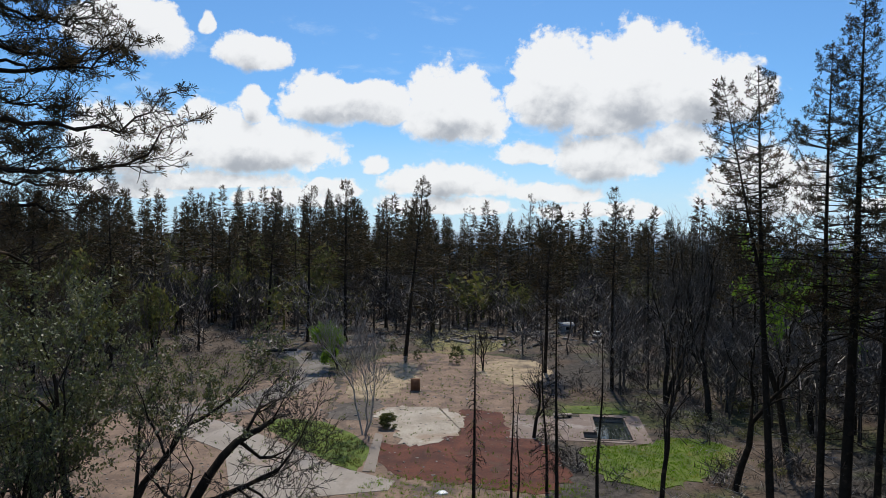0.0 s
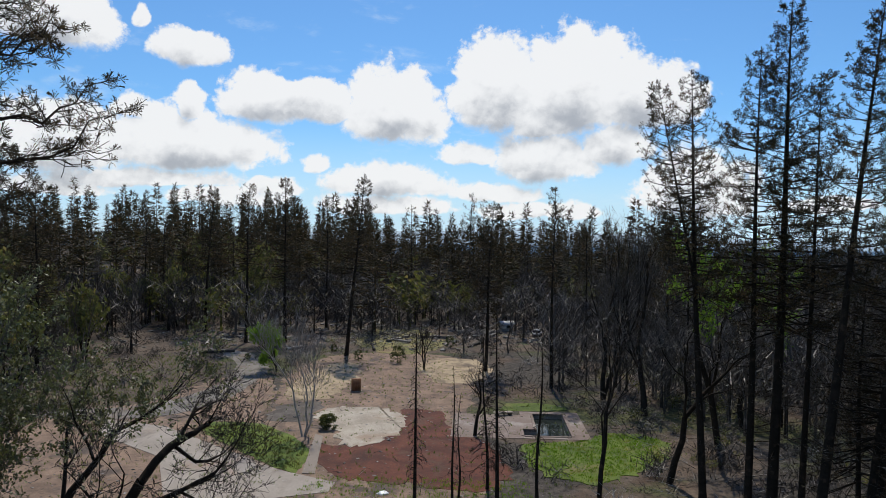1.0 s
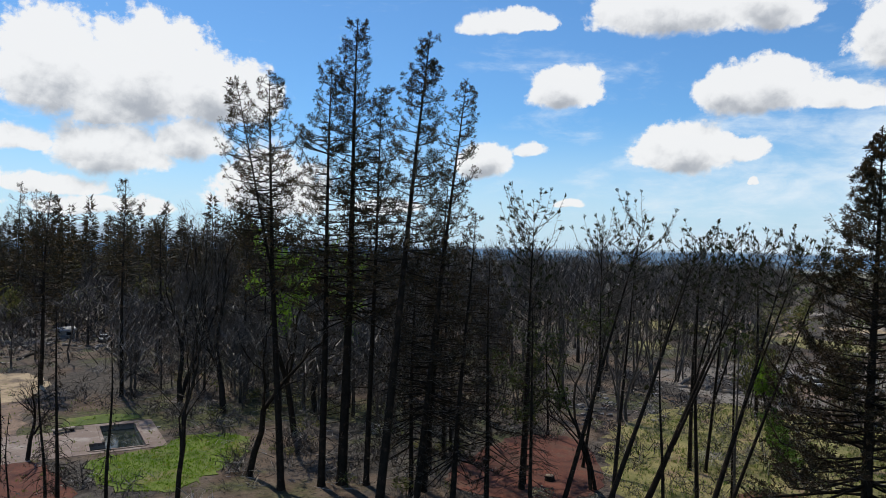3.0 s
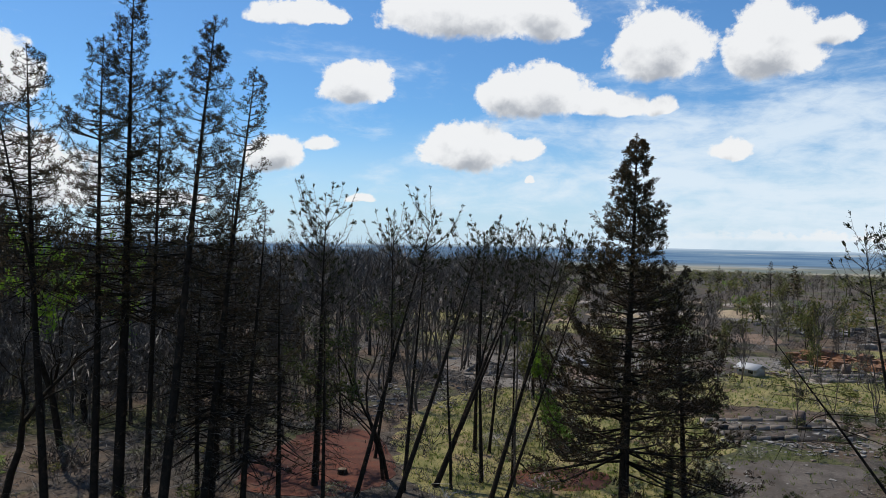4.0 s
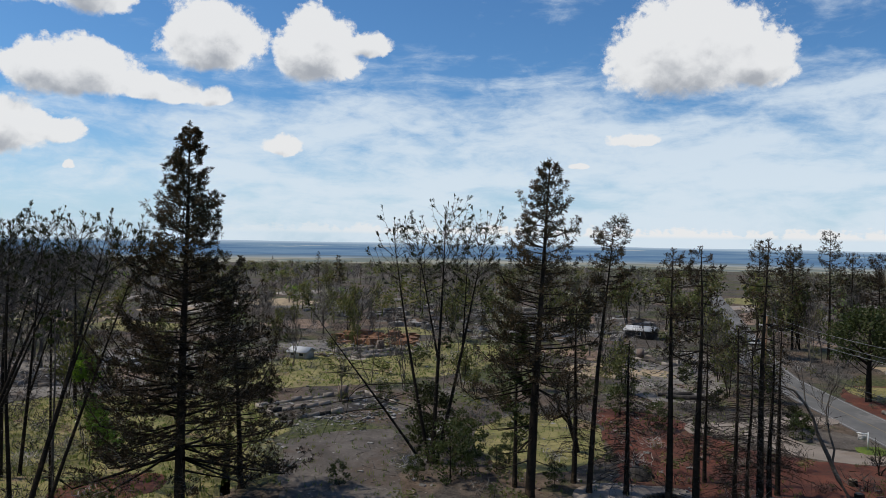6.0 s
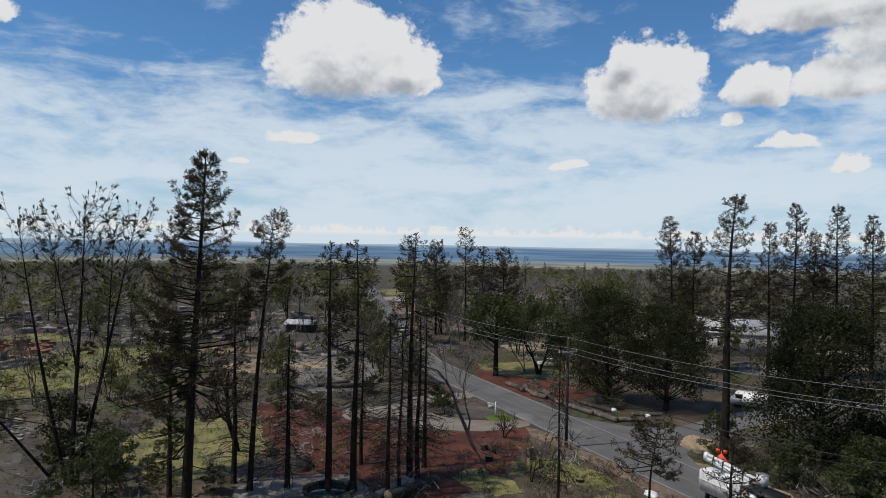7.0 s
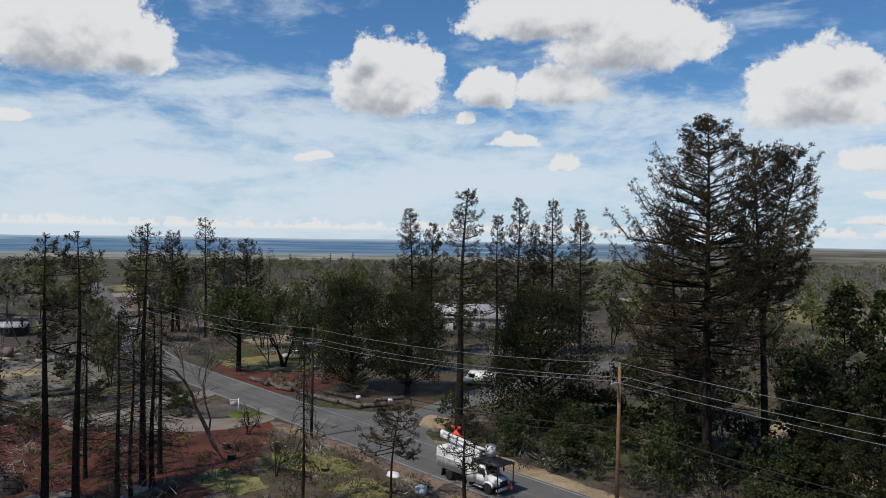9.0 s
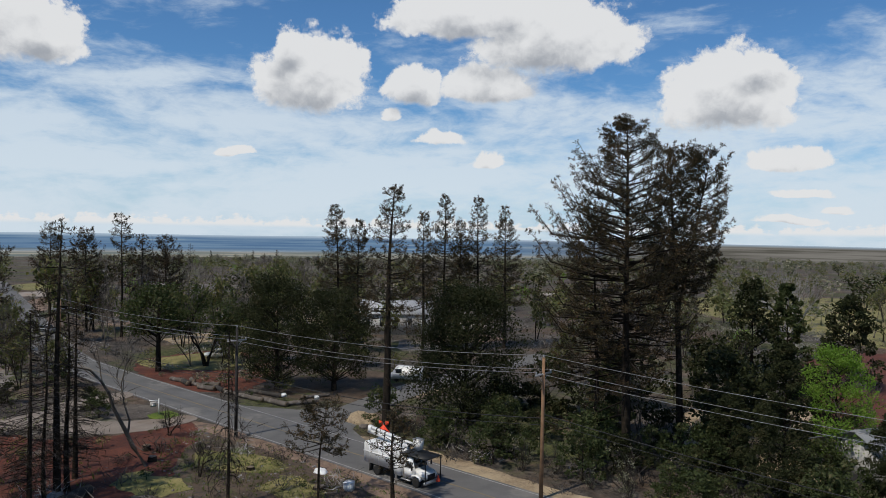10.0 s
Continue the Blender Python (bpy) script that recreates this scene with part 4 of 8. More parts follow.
patch("gravel_pad", [(-8.7, 97.5), (-7.2, 101.8), (-0.9, 102.1), (2.8, 97.5), (2.2, 89.5), (-2.3, 83.3), (-4.3, 84.3), (-5.8, 90)], 0.07, SAND, "pale beige gravel pad on red soil", 1.0, 5, "ground", 0.7)
patch("soil_patch_tan", [(-13.5, 108), (-14, 124), (-9, 138), (-4.5, 136), (-5, 120), (-8, 108)], 0.03, TAN_SOIL, "dry tan soil with straw", 1.2, 6, "ground", 1.2)
patch("soil_patch_straw", [(8, 122), (7, 138), (13, 144), (19, 139), (19, 127), (14, 119)], 0.032, TAN_SOIL, "dry tan soil with straw", 1.2, 49, "ground", 1.2)
# dark ash colour laid down as painted shade beside the pad
patch("soil_patch_painted_shade", [(-15, 96), (-14, 104), (-9, 106), (-8.5, 100), (-10, 95)], 0.024, ASH, "shade painted as dark ashy ground beside the gravel pad", 0.9, 51, "ground", 1.2)
patch("meadow_south", [(0, 150), (-6, 168), (-2, 188), (10, 186), (14, 165), (8, 150)], 0.03, MEADOW, "yellow-green meadow patch among burnt trees", 1.2, 7, overgrown=True)
flat("driveway_concrete", [(-36.5, 97), (-26.5, 92.6), (-10.3, 75.2), (-4.4, 71.2), (-4.9, 68.6), (-18.5, 64.5), (-23.7, 80.2), (-33, 89)], 0.06, CONCRETE, "pale concrete driveway slab", "driveway")
flat("garden_path", [(-7.9, 74.0), (-7.9, 88.5), (-6.9, 87.6), (-6.6, 73.8)], 0.09, CONCRETE_TAN, "narrow tan concrete garden path", "path")
patch("grass_strip", [(-22.5, 92.5), (-15.9, 94), (-8.6, 84), (-8.3, 75.2), (-10.5, 75.6)], 0.05, TURF, "green grass beside the concrete driveway", 0.3, 8)
patch("driveway_gravel", [(-36, 96), (-24, 103), (-20, 128), (-22, 139), (-27, 150), (-36, 156), (-33, 150), (-27, 138), (-25.5, 122), (-31, 106), (-44, 100)], 0.045, LOT_ASH, "grey gravel drive that curves into the woods", 0.5, 9, "driveway")
patch("meadow_west_of_drive", [(-60, 100), (-56, 140), (-40, 148), (-29, 139), (-29, 118), (-36, 104)], 0.02, VERGE, "dry brown ground with thin grass", 1.5, 10, overgrown=True)
LAWN = [(16.6, 83.4), (23.9, 84.6), (28.0, 88.0), (33.2, 84.7), (30.0, 76.2), (22.0, 70.0), (18.6, 70.5), (15.4, 76.0)]
patch("lawn", [(16.6, 83.4), (23.9, 84.6), (28.0, 88.0), (33.2, 84.7), (30.0, 76.2), (22.0, 70.0), (18.6, 70.5), (15.4, 76.0)], 0.06, TURF, "bright green lawn by the pool", 1.2, 11, "ground", 0.8)
patch("lawn_behind_pool", [(17, 100), (18, 104), (22, 104), (26, 101), (24, 99.5)], 0.05, TURF, "green grass behind the pool", 0.6, 12)
patch("soil_patch_lot", [(44, 58), (60, 66), (66, 60), (54, 47), (46, 50)], 0.03, RED_SOIL, "reddish bare pad under oak trees", 0.6, 13)
patch("soil_patch_garden", [(61, 37.5), (66.5, 38.5), (70, 31.5), (64.5, 30)], 0.035, RED_SOIL, "dug red garden bed", 0.4, 14)
patch("meadow_west", [(55, 46), (75, 62), (100, 62), (100, 30), (84, 24), (62, 24), (55, 34)], 0.015, MEADOW, "weedy yellow-green yard", 1.5, 15, overgrown=True)
patch("drive_west", [(84, 21.5), (89, 11.5), (80, 9.5), (69.4, 8.0), (60, 7), (56, 16), (66, 18.5), (77, 21.5)], 0.03, GRAVEL, "bare grey-brown gravel yard entrance", 0.8, 16, "driveway")
patch("field_west", [(112, 40), (145, 36), (165, 24), (160, -4), (138, -2), (122, 10), (114, 24)], 0.03, MEADOW, "green field behind burnt foundations", 1.5, 17, overgrown=True)
patch("lot_ash_west", [(100, 62), (112, 84), (140, 82), (150, 60), (128, 52), (108, 54)], 0.02, LOT_ASH, "pale ash-covered burnt lot", 1.5, 18, overgrown=True)
patch("lot_ash_far", [(110, -33), (113, -24), (138, -26), (160, -30), (160, -46), (137, -43), (120, -39)], 0.025, LOT_ASH, "grey burnt lot with rubble", 1.2, 19, overgrown=True)
patch("grass_oak_west", [(74, -4), (80, -13), (96, -14), (98, -4), (86, 1)], 0.03, MEADOW, "green grass round a bare oak", 0.8, 20, overgrown=True)
patch("soil_patch_dark", [(56, -8), (62, -30), (68, -37), (80, -46), (84, -43), (81, -38), (86, -30), (98, -26), (104, -16), (92, -15), (74, -14)], 0.02, RED_SOIL, "dark red bare soil beside the loop drive", 0.8, 21, overgrown=True)
patch("patio_old", [(68.6, -8.6), (71.6, -11.8), (71.4, -15.2), (70.6, -19.2), (67.2, -20.4), (62, -20), (62, -10)], 0.05, CONCRETE_TAN, "cracked tan patio slab of a burnt house", 0.25, 40, "patio", 0.7)
patch("drive_loop", [(91.0, -26.0), (90.4, -31.2), (84, -34.0), (80.6, -40.0), (81.0, -46.5), (84.0, -46.8), (85.2, -42.6), (88.0, -38.4), (93.4, -37.6), (97, -40), (98.5, -46.8), (102, -47), (101, -38), (98.1, -34.7), (96.5, -27)], 0.06, CONCRETE_TAN, "curved tan concrete loop driveway", 0.1, 22, "driveway", 0.8)
patch("island_bed", [(94.0, -39.4), (95.8, -42.6), (92.5, -46.0), (87.1, -46.2), (86.0, -43.0), (88.6, -39.6)], 0.05, ASH, "dark planting bed inside the loop driveway", 0.3, 23)
patch("grass_by_sign", [(84.5, -43.2), (84.2, -46.3), (87.8, -46.3), (87.2, -43.4)], 0.07, TURF, "green grass tuft round a small sign", 0.2, 24)
patch("verge_near", [(30, -30), (40, -46.6), (60, -46.6), (78, -46.6), (72, -38), (60, -34), (50, -28)], 0.018, VERGE, "weedy verge with brown soil and green patches", 1.0, 25, overgrown=True)
patch("grass_verge", [(58, -42.5), (62, -44.2), (66, -42.6), (69, -40), (66, -37.5), (61, -39)], 0.04, MEADOW, "green weedy grass on the road verge", 0.9, 52, "ground", 1.0, True)
patch("grass_verge_bare", [(60, -33.5), (64, -34), (68, -32.5), (66, -29.5), (61, -30)], 0.04, MEADOW, "thin yellow-green grass on bare soil", 0.9, 53, "ground", 1.0, True)
patch("grass_verge_edge", [(50, -41), (54, -42.5), (57, -41), (55, -38.5), (51, -38.6)], 0.04, MEADOW, "green weedy grass on the road verge", 0.9, 54, "ground", 1.0, True)
patch("verge_soil", [(30, -43.5), (30, -47), (78, -47), (77, -44.8), (60, -45.2), (46, -44)], 0.028, PINK_SOIL, "bare reddish road shoulder", 0.5, 26, overgrown=True)
patch("verge_far", [(8, -54.0), (8, -58), (36, -57), (50, -57.5), (62, -56), (62, -54.0)], 0.028, TAN_SOIL, "brown dirt shoulder below the hedge", 0.5, 27, overgrown=True)
patch("soil_bank", [(95, -55), (112, -55), (125, -62), (124, -78), (104, -74), (92, -62)], 0.025, RED_SOIL, "orange-red soil under roadside oaks", 1.0, 28, overgrown=True)
# the dark verge soil paints in the shade that lies behind the logs
patch("soil_clearing", [(74, -85), (84, -86), (96, -78), (90, -66), (80, -62), (77, -70)], 0.022, VERGE, "clearing behind felled logs, shade painted in as dark brown soil", 0.8, 29)
patch("soil_behind_pine", [(24, -72), (34, -80), (40, -100), (30, -112), (20, -100), (18, -80)], 0.02, TAN_SOIL, "dry tan yard behind tall pines", 0.8, 30, overgrown=True)
patch("field_red", [(14, -112), (20, -100), (30, -112), (40, -150), (30, -175), (5, -170), (5, -125)], 0.03, RED_SOIL, "reddish ploughed field", 1.2, 31)
patch("field_northwest", [(-20, -125), (30, -190), (70, -210), (60, -280), (-10, -260), (-60, -180)], 0.035, MEADOW, "yellow-green pasture beyond the cedars", 2, 44, "ground", 4)
patch("field_far", [(20, -180), (60, -200), (120, -260), (60, -330), (-40, -300), (-20, -200)], 0.04, MEADOW, "distant yellow-green fields", 3, 32, "ground", 6, overgrown=True)


lot_dice = random.Random(12)
for k in range(70):   # bare, ashy and grassy spots of the burnt lots in the west
    a, r = radians(lot_dice.uniform(-150, -52)), lot_dice.uniform(105, 330)
    cx, cy, size = -math.sin(a) * r, math.cos(a) * r, lot_dice.uniform(3, 10) * (0.7 + r / 300)
    if abs(cy + 51) < 16 or 84 < cx < 130 and -4 < cy < 40:
        continue
    ring = [(cx + math.cos(j * 0.785) * size * lot_dice.uniform(0.5, 1.3), cy + math.sin(j * 0.785) * size * lot_dice.uniform(0.5, 1.3)) for j in range(8)]
    mat_k, text_k = ((LOT_ASH, "pale ashy spot of a burnt lot"), (TAN_SOIL, "bare tan soil of a burnt lot"), (MEADOW, "patch of new green grass"), (PINK_SOIL, "bare pinkish soil of a burnt lot"), (CONCRETE, "old concrete slab of a burnt lot"))[k % 5]
    patch("lot_patch_%d" % k, ring, 0.012 + 0.0008 * k, mat_k, text_k, 0.6, 60 + k, "ground", 1.6, True)


# ---- road ----
def strip(name, points, width, top, mat, label, category="road", low=-0.2):
    """A band of even width along a line of points."""
    left, right = [], []
    for i, p in enumerate(points):
        a, b = Vector(points[max(i - 1, 0)]), Vector(points[min(i + 1, len(points) - 1)])
        d = (b - a).normalized()
        left.append((p[0] - d.y * width / 2, p[1] + d.x * width / 2)), right.append((p[0] + d.y * width / 2, p[1] - d.x * width / 2))
    geo = Geo()
    for i in range(len(points) - 1):
        geo.prism([right[i], right[i + 1], left[i + 1], left[i]], low, top)
    return structure(name, geo, mat, label, category)


ROAD = [(-260, -46), (-120, -49.5), (-40, -51), (30, -51), (112, -51.0), (130, -51.6), (146, -54.5), (160, -58.5), (190, -66), (260, -84), (400, -120)]
strip("road", ROAD, 7.4, 0.05, ASPHALT, "worn grey two-lane asphalt road")
SIDE = [(70.5, -54.3), (70.0, -58.0), (71.2, -64.0), (73.6, -72.0), (75.4, -80.0), (76.5, -92), (78, -120)]
strip("side_road", SIDE, 5.6, 0.045, ASPHALT, "narrow grey asphalt side road")
flat("road_mouth", [(58.5, -54.4), (64.5, -57.2), (67.4, -61.5), (74.4, -63), (76.5, -58.5), (84.0, -54.4)], 0.048, ASPHALT, "flared asphalt mouth of the side road", "road")


def offset_line(points, shift, lo, hi):
    out = []
    for i, p in enumerate(points):
        a, b = Vector(points[max(i - 1, 0)]), Vector(points[min(i + 1, len(points) - 1)])
        d = (b - a).normalized()
        if lo <= p[0] <= hi:
            out.append((p[0] - d.y * shift, p[1] + d.x * shift))
    return out


strip("edge_line_near", offset_line(ROAD, 3.32, -130, 200), 0.12, 0.056, LINE_WHITE, "white road edge line", "road marking", 0.0)
strip("edge_line_far", offset_line(ROAD, -3.32, -130, 31)[:-1] + [(58.5, -54.32)], 0.12, 0.056, LINE_WHITE, "white road edge line", "road marking", 0.0)
strip("edge_line_beyond", [(59.5, -54.33)] + offset_line(ROAD, -3.32, 110, 200), 0.12, 0.056, LINE_WHITE, "white road edge line", "road marking", 0.0)
strip("centre_line", offset_line(ROAD, 0.0, -130, 200), 0.2, 0.056, LINE_YELLOW, "faded yellow centre line", "road marking", 0.0)


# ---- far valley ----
# a ring that glows by itself, with valley haze in its colour
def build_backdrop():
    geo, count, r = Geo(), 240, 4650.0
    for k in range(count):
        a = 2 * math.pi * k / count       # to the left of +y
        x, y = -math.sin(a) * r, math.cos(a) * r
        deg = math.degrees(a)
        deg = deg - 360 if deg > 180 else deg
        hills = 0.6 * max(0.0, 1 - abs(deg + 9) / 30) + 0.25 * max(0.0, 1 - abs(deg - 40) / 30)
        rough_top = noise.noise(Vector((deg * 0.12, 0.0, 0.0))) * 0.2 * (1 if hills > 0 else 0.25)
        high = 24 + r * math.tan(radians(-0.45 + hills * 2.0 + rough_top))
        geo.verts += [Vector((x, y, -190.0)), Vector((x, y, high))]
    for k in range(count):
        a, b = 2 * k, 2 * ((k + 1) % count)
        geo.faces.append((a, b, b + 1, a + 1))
    return structure("backdrop", geo, VALLEY, "blue valley floor on the horizon with haze painted in", "distance")


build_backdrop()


# ---- trees of their own, nearest first ----
P1 = "tall ponderosa pine with thin scorched crown and black trunk"
pine(at=(-12.6, 18.0), height=37, lean=(0.3, 0.3), crown_from=0.65, spread=3.9, trunk=0.36, seed=11, full=1.1, finer=5, shape=0.25, needle=0.2, per_tuft=18, needle_wide=0.13, droop=0.3, whorl=0.5, bare_from=0.65, brown_below=0.68, twig=BARK, label="large ponderosa pine with long drooping limbs and dull needles")
pine(at=(29.3, 64.4), height=39.4, lean=(-1.6, 0.9), crown_from=0.46, spread=3.6, trunk=0.36, seed=12, tufts=0.75, full=0.7, shape=0.55, needle=0.34, label="twin-topped thin pine with sparse tufts and blackened trunk", twin=(-4.2, 1.9, 38.4, 0.5))
pine(at=(32.9, 63.2), height=41.0, lean=(0.4, -0.2), crown_from=0.42, spread=4.0, trunk=0.36, seed=13, shape=0.6, label=P1, group="tall pines by the lawn")
pine(at=(34.8, 62.6), height=45.0, lean=(0.9, -0.4), crown_from=0.34, brown_below=0.55, spread=5.0, trunk=0.5, seed=14, shape=0.7, full=1.15, label="tallest ponderosa pine with dark needle tufts and thick black trunk", group="tall pines by the lawn")
pine(at=(36.6, 61.0), height=38.4, lean=(0.8, -0.5), crown_from=0.42, spread=3.8, trunk=0.3, seed=15, shape=0.6, label=P1, group="tall pines by the lawn")
pine(at=(33.2, 53.4), height=41.6, lean=(3.2, -2.1), crown_from=0.48, spread=3.6, trunk=0.42, seed=16, shape=0.75, full=1.1, bark=BARK, label="leaning ponderosa pine with charred black trunk", group="tall pines by the lawn")
pine(at=(37.0, 53.2), height=38.0, lean=(3.0, -2.3), crown_from=0.2, brown_below=0.5, spread=4.4, trunk=0.34, seed=17, shape=0.7, twig=TWIG_PALE, tufts=0.55, label="leaning pine with many thin dead lower limbs", group="tall pines by the lawn", wide_low=1.5)
pine(at=(40.2, 56.4), height=30.5, lean=(1.6, -1.2), crown_from=0.22, spread=4.6, trunk=0.3, seed=18, shape=0.8, twig=TWIG_PALE, tufts=0.3, full=1.2, needles=NEEDLE_BROWN, wide_low=1.0, label="scorched pine with brown drooping needles")
pine(at=(39.0, 50.5), height=26.0, lean=(1.0, -1.2), crown_from=0.16, spread=4.2, trunk=0.28, seed=19, shape=0.9, twig=TWIG_PALE, tufts=0.25, full=1.2, needles=NEEDLE_BROWN, droop=0.35, label="scorched pine with brown drooping needles")
pine(at=(59.4, 25.2), height=32.8, lean=(0.2, -0.3), crown_from=0.13, spread=8.6, brown_below=0.64, trunk=0.46, seed=20, shape=1.05, full=1.35, needle=0.32, per_tuft=14, needle_wide=0.22, twig=TWIG, wide_low=0.5, whorl=0.38, droop=0.1, label="pointed ponderosa pine with dense dark tufts and brown lower limbs")
pine(at=(66.8, 22.4), height=17.5, lean=(-0.3, 1.0), crown_from=0.08, spread=4.6, trunk=0.3, seed=21, shape=0.4, full=0.9, needle=0.34, per_tuft=12, whorl=0.6, needles=NEEDLE_BROWN, label="dark scorched pine full to the ground")
pine(at=(66.4, -4.4), height=30.8, lean=(-0.1, -1.1), crown_from=0.3, spread=5.6, trunk=0.46, seed=22, shape=0.8, full=1.2, needle=0.34, per_tuft=11, brown_below=0.45, whorl=0.46, label="ponderosa pine with pointed dark crown and brown lower limbs")
pine(at=(68.8, -10.1), height=25.8, lean=(-0.3, -1.4), crown_from=0.62, spread=1.9, trunk=0.28, seed=23, shape=0.3, full=1.3, label="slender burnt pine with a tufted top")
pine(at=(60.2, -58.4), height=28.8, lean=(-0.4, -0.4), crown_from=0.42, spread=3.4, trunk=0.5, seed=24, shape=0.7, full=1.0, label="roadside pine with thick dark trunk and layered crown")
pine(at=(107.1, -90.8), height=28.4, crown_from=0.35, spread=4.0, trunk=0.35, seed=25, shape=0.75, full=1.2, label="slim pine in a row behind the houses", group="row of pines")
pine(at=(105.0, -94.3), height=25.6, crown_from=0.35, spread=3.6, trunk=0.3, seed=26, shape=0.75, full=1.2, label="slim pine in a row behind the houses", group="row of pines")
pine(at=(98.2, -105.5), height=27.5, crown_from=0.3, spread=3.8, trunk=0.32, seed=27, shape=0.75, full=1.2, label="slim pine in a row behind the houses", group="row of pines")
pine(at=(96.1, -109.1), height=31.0, crown_from=0.32, spread=4.6, trunk=0.36, seed=28, shape=0.75, full=1.2, label="tall pine in a row behind the houses", group="row of pines")
pine(at=(92.4, -115.3), height=31.0, crown_from=0.32, spread=4.2, trunk=0.36, seed=29, shape=0.75, full=1.2, label="tall pine in a row behind the houses", group="row of pines")
pine(at=(89.3, -120.4), height=29.2, crown_from=0.3, spread=4.4, trunk=0.36, seed=30, shape=0.8, full=1.2, label="slim pine in a row behind the houses", group="row of pines")
pine(at=(94.5, -112.0), height=26.0, crown_from=0.3, spread=3.6, trunk=0.3, seed=31, shape=0.8, full=1.2, label="slim pine in a row behind the houses", group="row of pines")
pine(at=(34.4, -67.3), height=35.4, lean=(0.7, 0.4), crown_from=0.26, spread=15.0, widest=7.6, brown_below=0.3, trunk=0.5, seed=32, shape=0.95, full=1.4, needle=0.3, per_tuft=11, wide_low=2.4, whorl=0.34, droop=0.08, label="massive pine with broad layered crown and grey dead lower limbs")
pine(at=(38.6, -68.6), height=26.5, lean=(0.3, 0.4), crown_from=0.32, spread=4.6, trunk=0.3, seed=33, shape=0.8, full=1.2, needles=NEEDLE, wide_low=1.0, label="scorched pine with dull dark needles beside a massive pine")
pine(at=(32.4, -75.8), height=32.8, lean=(1.4, 0.6), crown_from=0.5, spread=3.5, trunk=0.42, seed=34, shape=0.35, full=1.5, needle=0.3, per_tuft=10, whorl=0.42, droop=-0.1, label="forked grey pine with two rounded feathery tops", twin=(-2.2, -0.9, 32.4, 0.45))
pine(at=(26.9, 114.9), height=32.0, crown_from=0.55, spread=3.2, trunk=0.3, seed=35, shape=0.7, tufts=0.6, full=0.7, label="tall thin pine with a few round needle tufts")
pine(at=(18.4, 129.7), height=30.3, lean=(0.9, -0.2), crown_from=0.35, spread=4.0, trunk=0.34, seed=36, shape=0.7, full=1.1, label="half-green pine among burnt trees")
pine(at=(-7.2, 146.4), height=36.1, lean=(3.2, 0.1), crown_from=0.35, spread=5.2, trunk=0.42, seed=37, shape=0.8, full=1.1, label="leaning dark burnt pine with conical crown")
pine(at=(-21.7, 164.9), height=36.6, lean=(-0.4, 0), crown_from=0.3, spread=5.4, trunk=0.42, seed=38, shape=0.7, full=1.0, label="dark burnt pine with conical crown", group="burnt pines across the clearing")
pine(at=(-30.2, 164.3), height=35.0, lean=(0.6, 0.1), crown_from=0.45, spread=4.4, trunk=0.38, seed=39, shape=0.6, tufts=0.7, label="dark burnt pine with thin crown", group="burnt pines across the clearing")
pine(at=(-43.5, 182.9), height=35.4, lean=(1.7, 0.4), crown_from=0.4, spread=4.8, trunk=0.4, seed=40, shape=0.7, label="dark burnt pine with conical crown", group="burnt pines across the clearing")

BL = "scorched pine with dull brown needles at the clearing's edge"
pine(at=(-56, 100), height=31.5, crown_from=0.15, spread=5.6, trunk=0.36, seed=41, shape=0.55, full=1.1, needles=NEEDLE_BROWN, label=BL, group="scorched pines at the clearing's edge")
pine(at=(-64, 104), height=33, crown_from=0.2, spread=5.6, trunk=0.38, seed=42, shape=0.5, full=1.1, needles=NEEDLE_BROWN, label=BL, group="scorched pines at the clearing's edge")
pine(at=(-58, 128), height=32, crown_from=0.2, spread=5.2, trunk=0.36, seed=43, shape=0.6, full=1.0, needles=NEEDLE, label="burnt dull green pine at the clearing's edge", group="scorched pines at the clearing's edge")
SN = "thin burnt snag with short stubby limbs"
snag(at=(3.0, 64.3), height=15.5, trunk=0.2, seed=50, reach=1.1, count=90, label=SN, group="burnt snags by the red soil")
snag(at=(6.5, 65.8), height=12.3, trunk=0.14, seed=51, reach=0.7, count=40, label=SN, group="burnt snags by the red soil")
snag(at=(7.1, 66.4), height=9.5, trunk=0.12, seed=52, reach=0.7, count=30, label=SN, group="burnt snags by the red soil")
snag(at=(10.6, 65.9), height=18.2, lean=(-0.3, 0), trunk=0.2, seed=53, reach=1.4, count=120, green=0.05, label="dense black snag with brown drooping twigs", group="burnt snags by the red soil", needles=NEEDLE_BROWN)
snag(at=(10.1, 68.8), height=14.5, lean=(-0.6, 0.1), trunk=0.17, seed=54, reach=1.4, count=80, green=0.1, label="dense black snag with brown drooping twigs", group="burnt snags by the red soil", needles=NEEDLE_BROWN)
snag(at=(14.3, 66.0), height=14.9, lean=(0.3, 0), trunk=0.18, seed=55, reach=0.9, count=70, label=SN, group="burnt snags by the red soil")
oak(at=(20.1, 65.9), height=20.5, lean=(-3.9, 1.0), trunk=0.24, seed=56, first=0.42, open_out=0.5, label="slender bare oak that leans over the lawn")
oak(at=(11.2, 87.3), height=9.4, trunk=0.24, seed=57, first=0.22, open_out=0.7, bark=BARK, twig=TWIG_DARK, label="blackened bare fruit tree beside the red soil")
oak(at=(32.3, 104.4), height=29, trunk=0.5, seed=58, stems=2, first=0.3, open_out=0.42, upright=0.5, depth=6, label="large bare oak with upright grey twigs", group="bare oaks behind the pool")
oak(at=(35.5, 96.5), height=28, trunk=0.45, seed=59, first=0.34, open_out=0.42, upright=0.5, depth=6, label="large bare oak with upright grey twigs", group="bare oaks behind the pool")
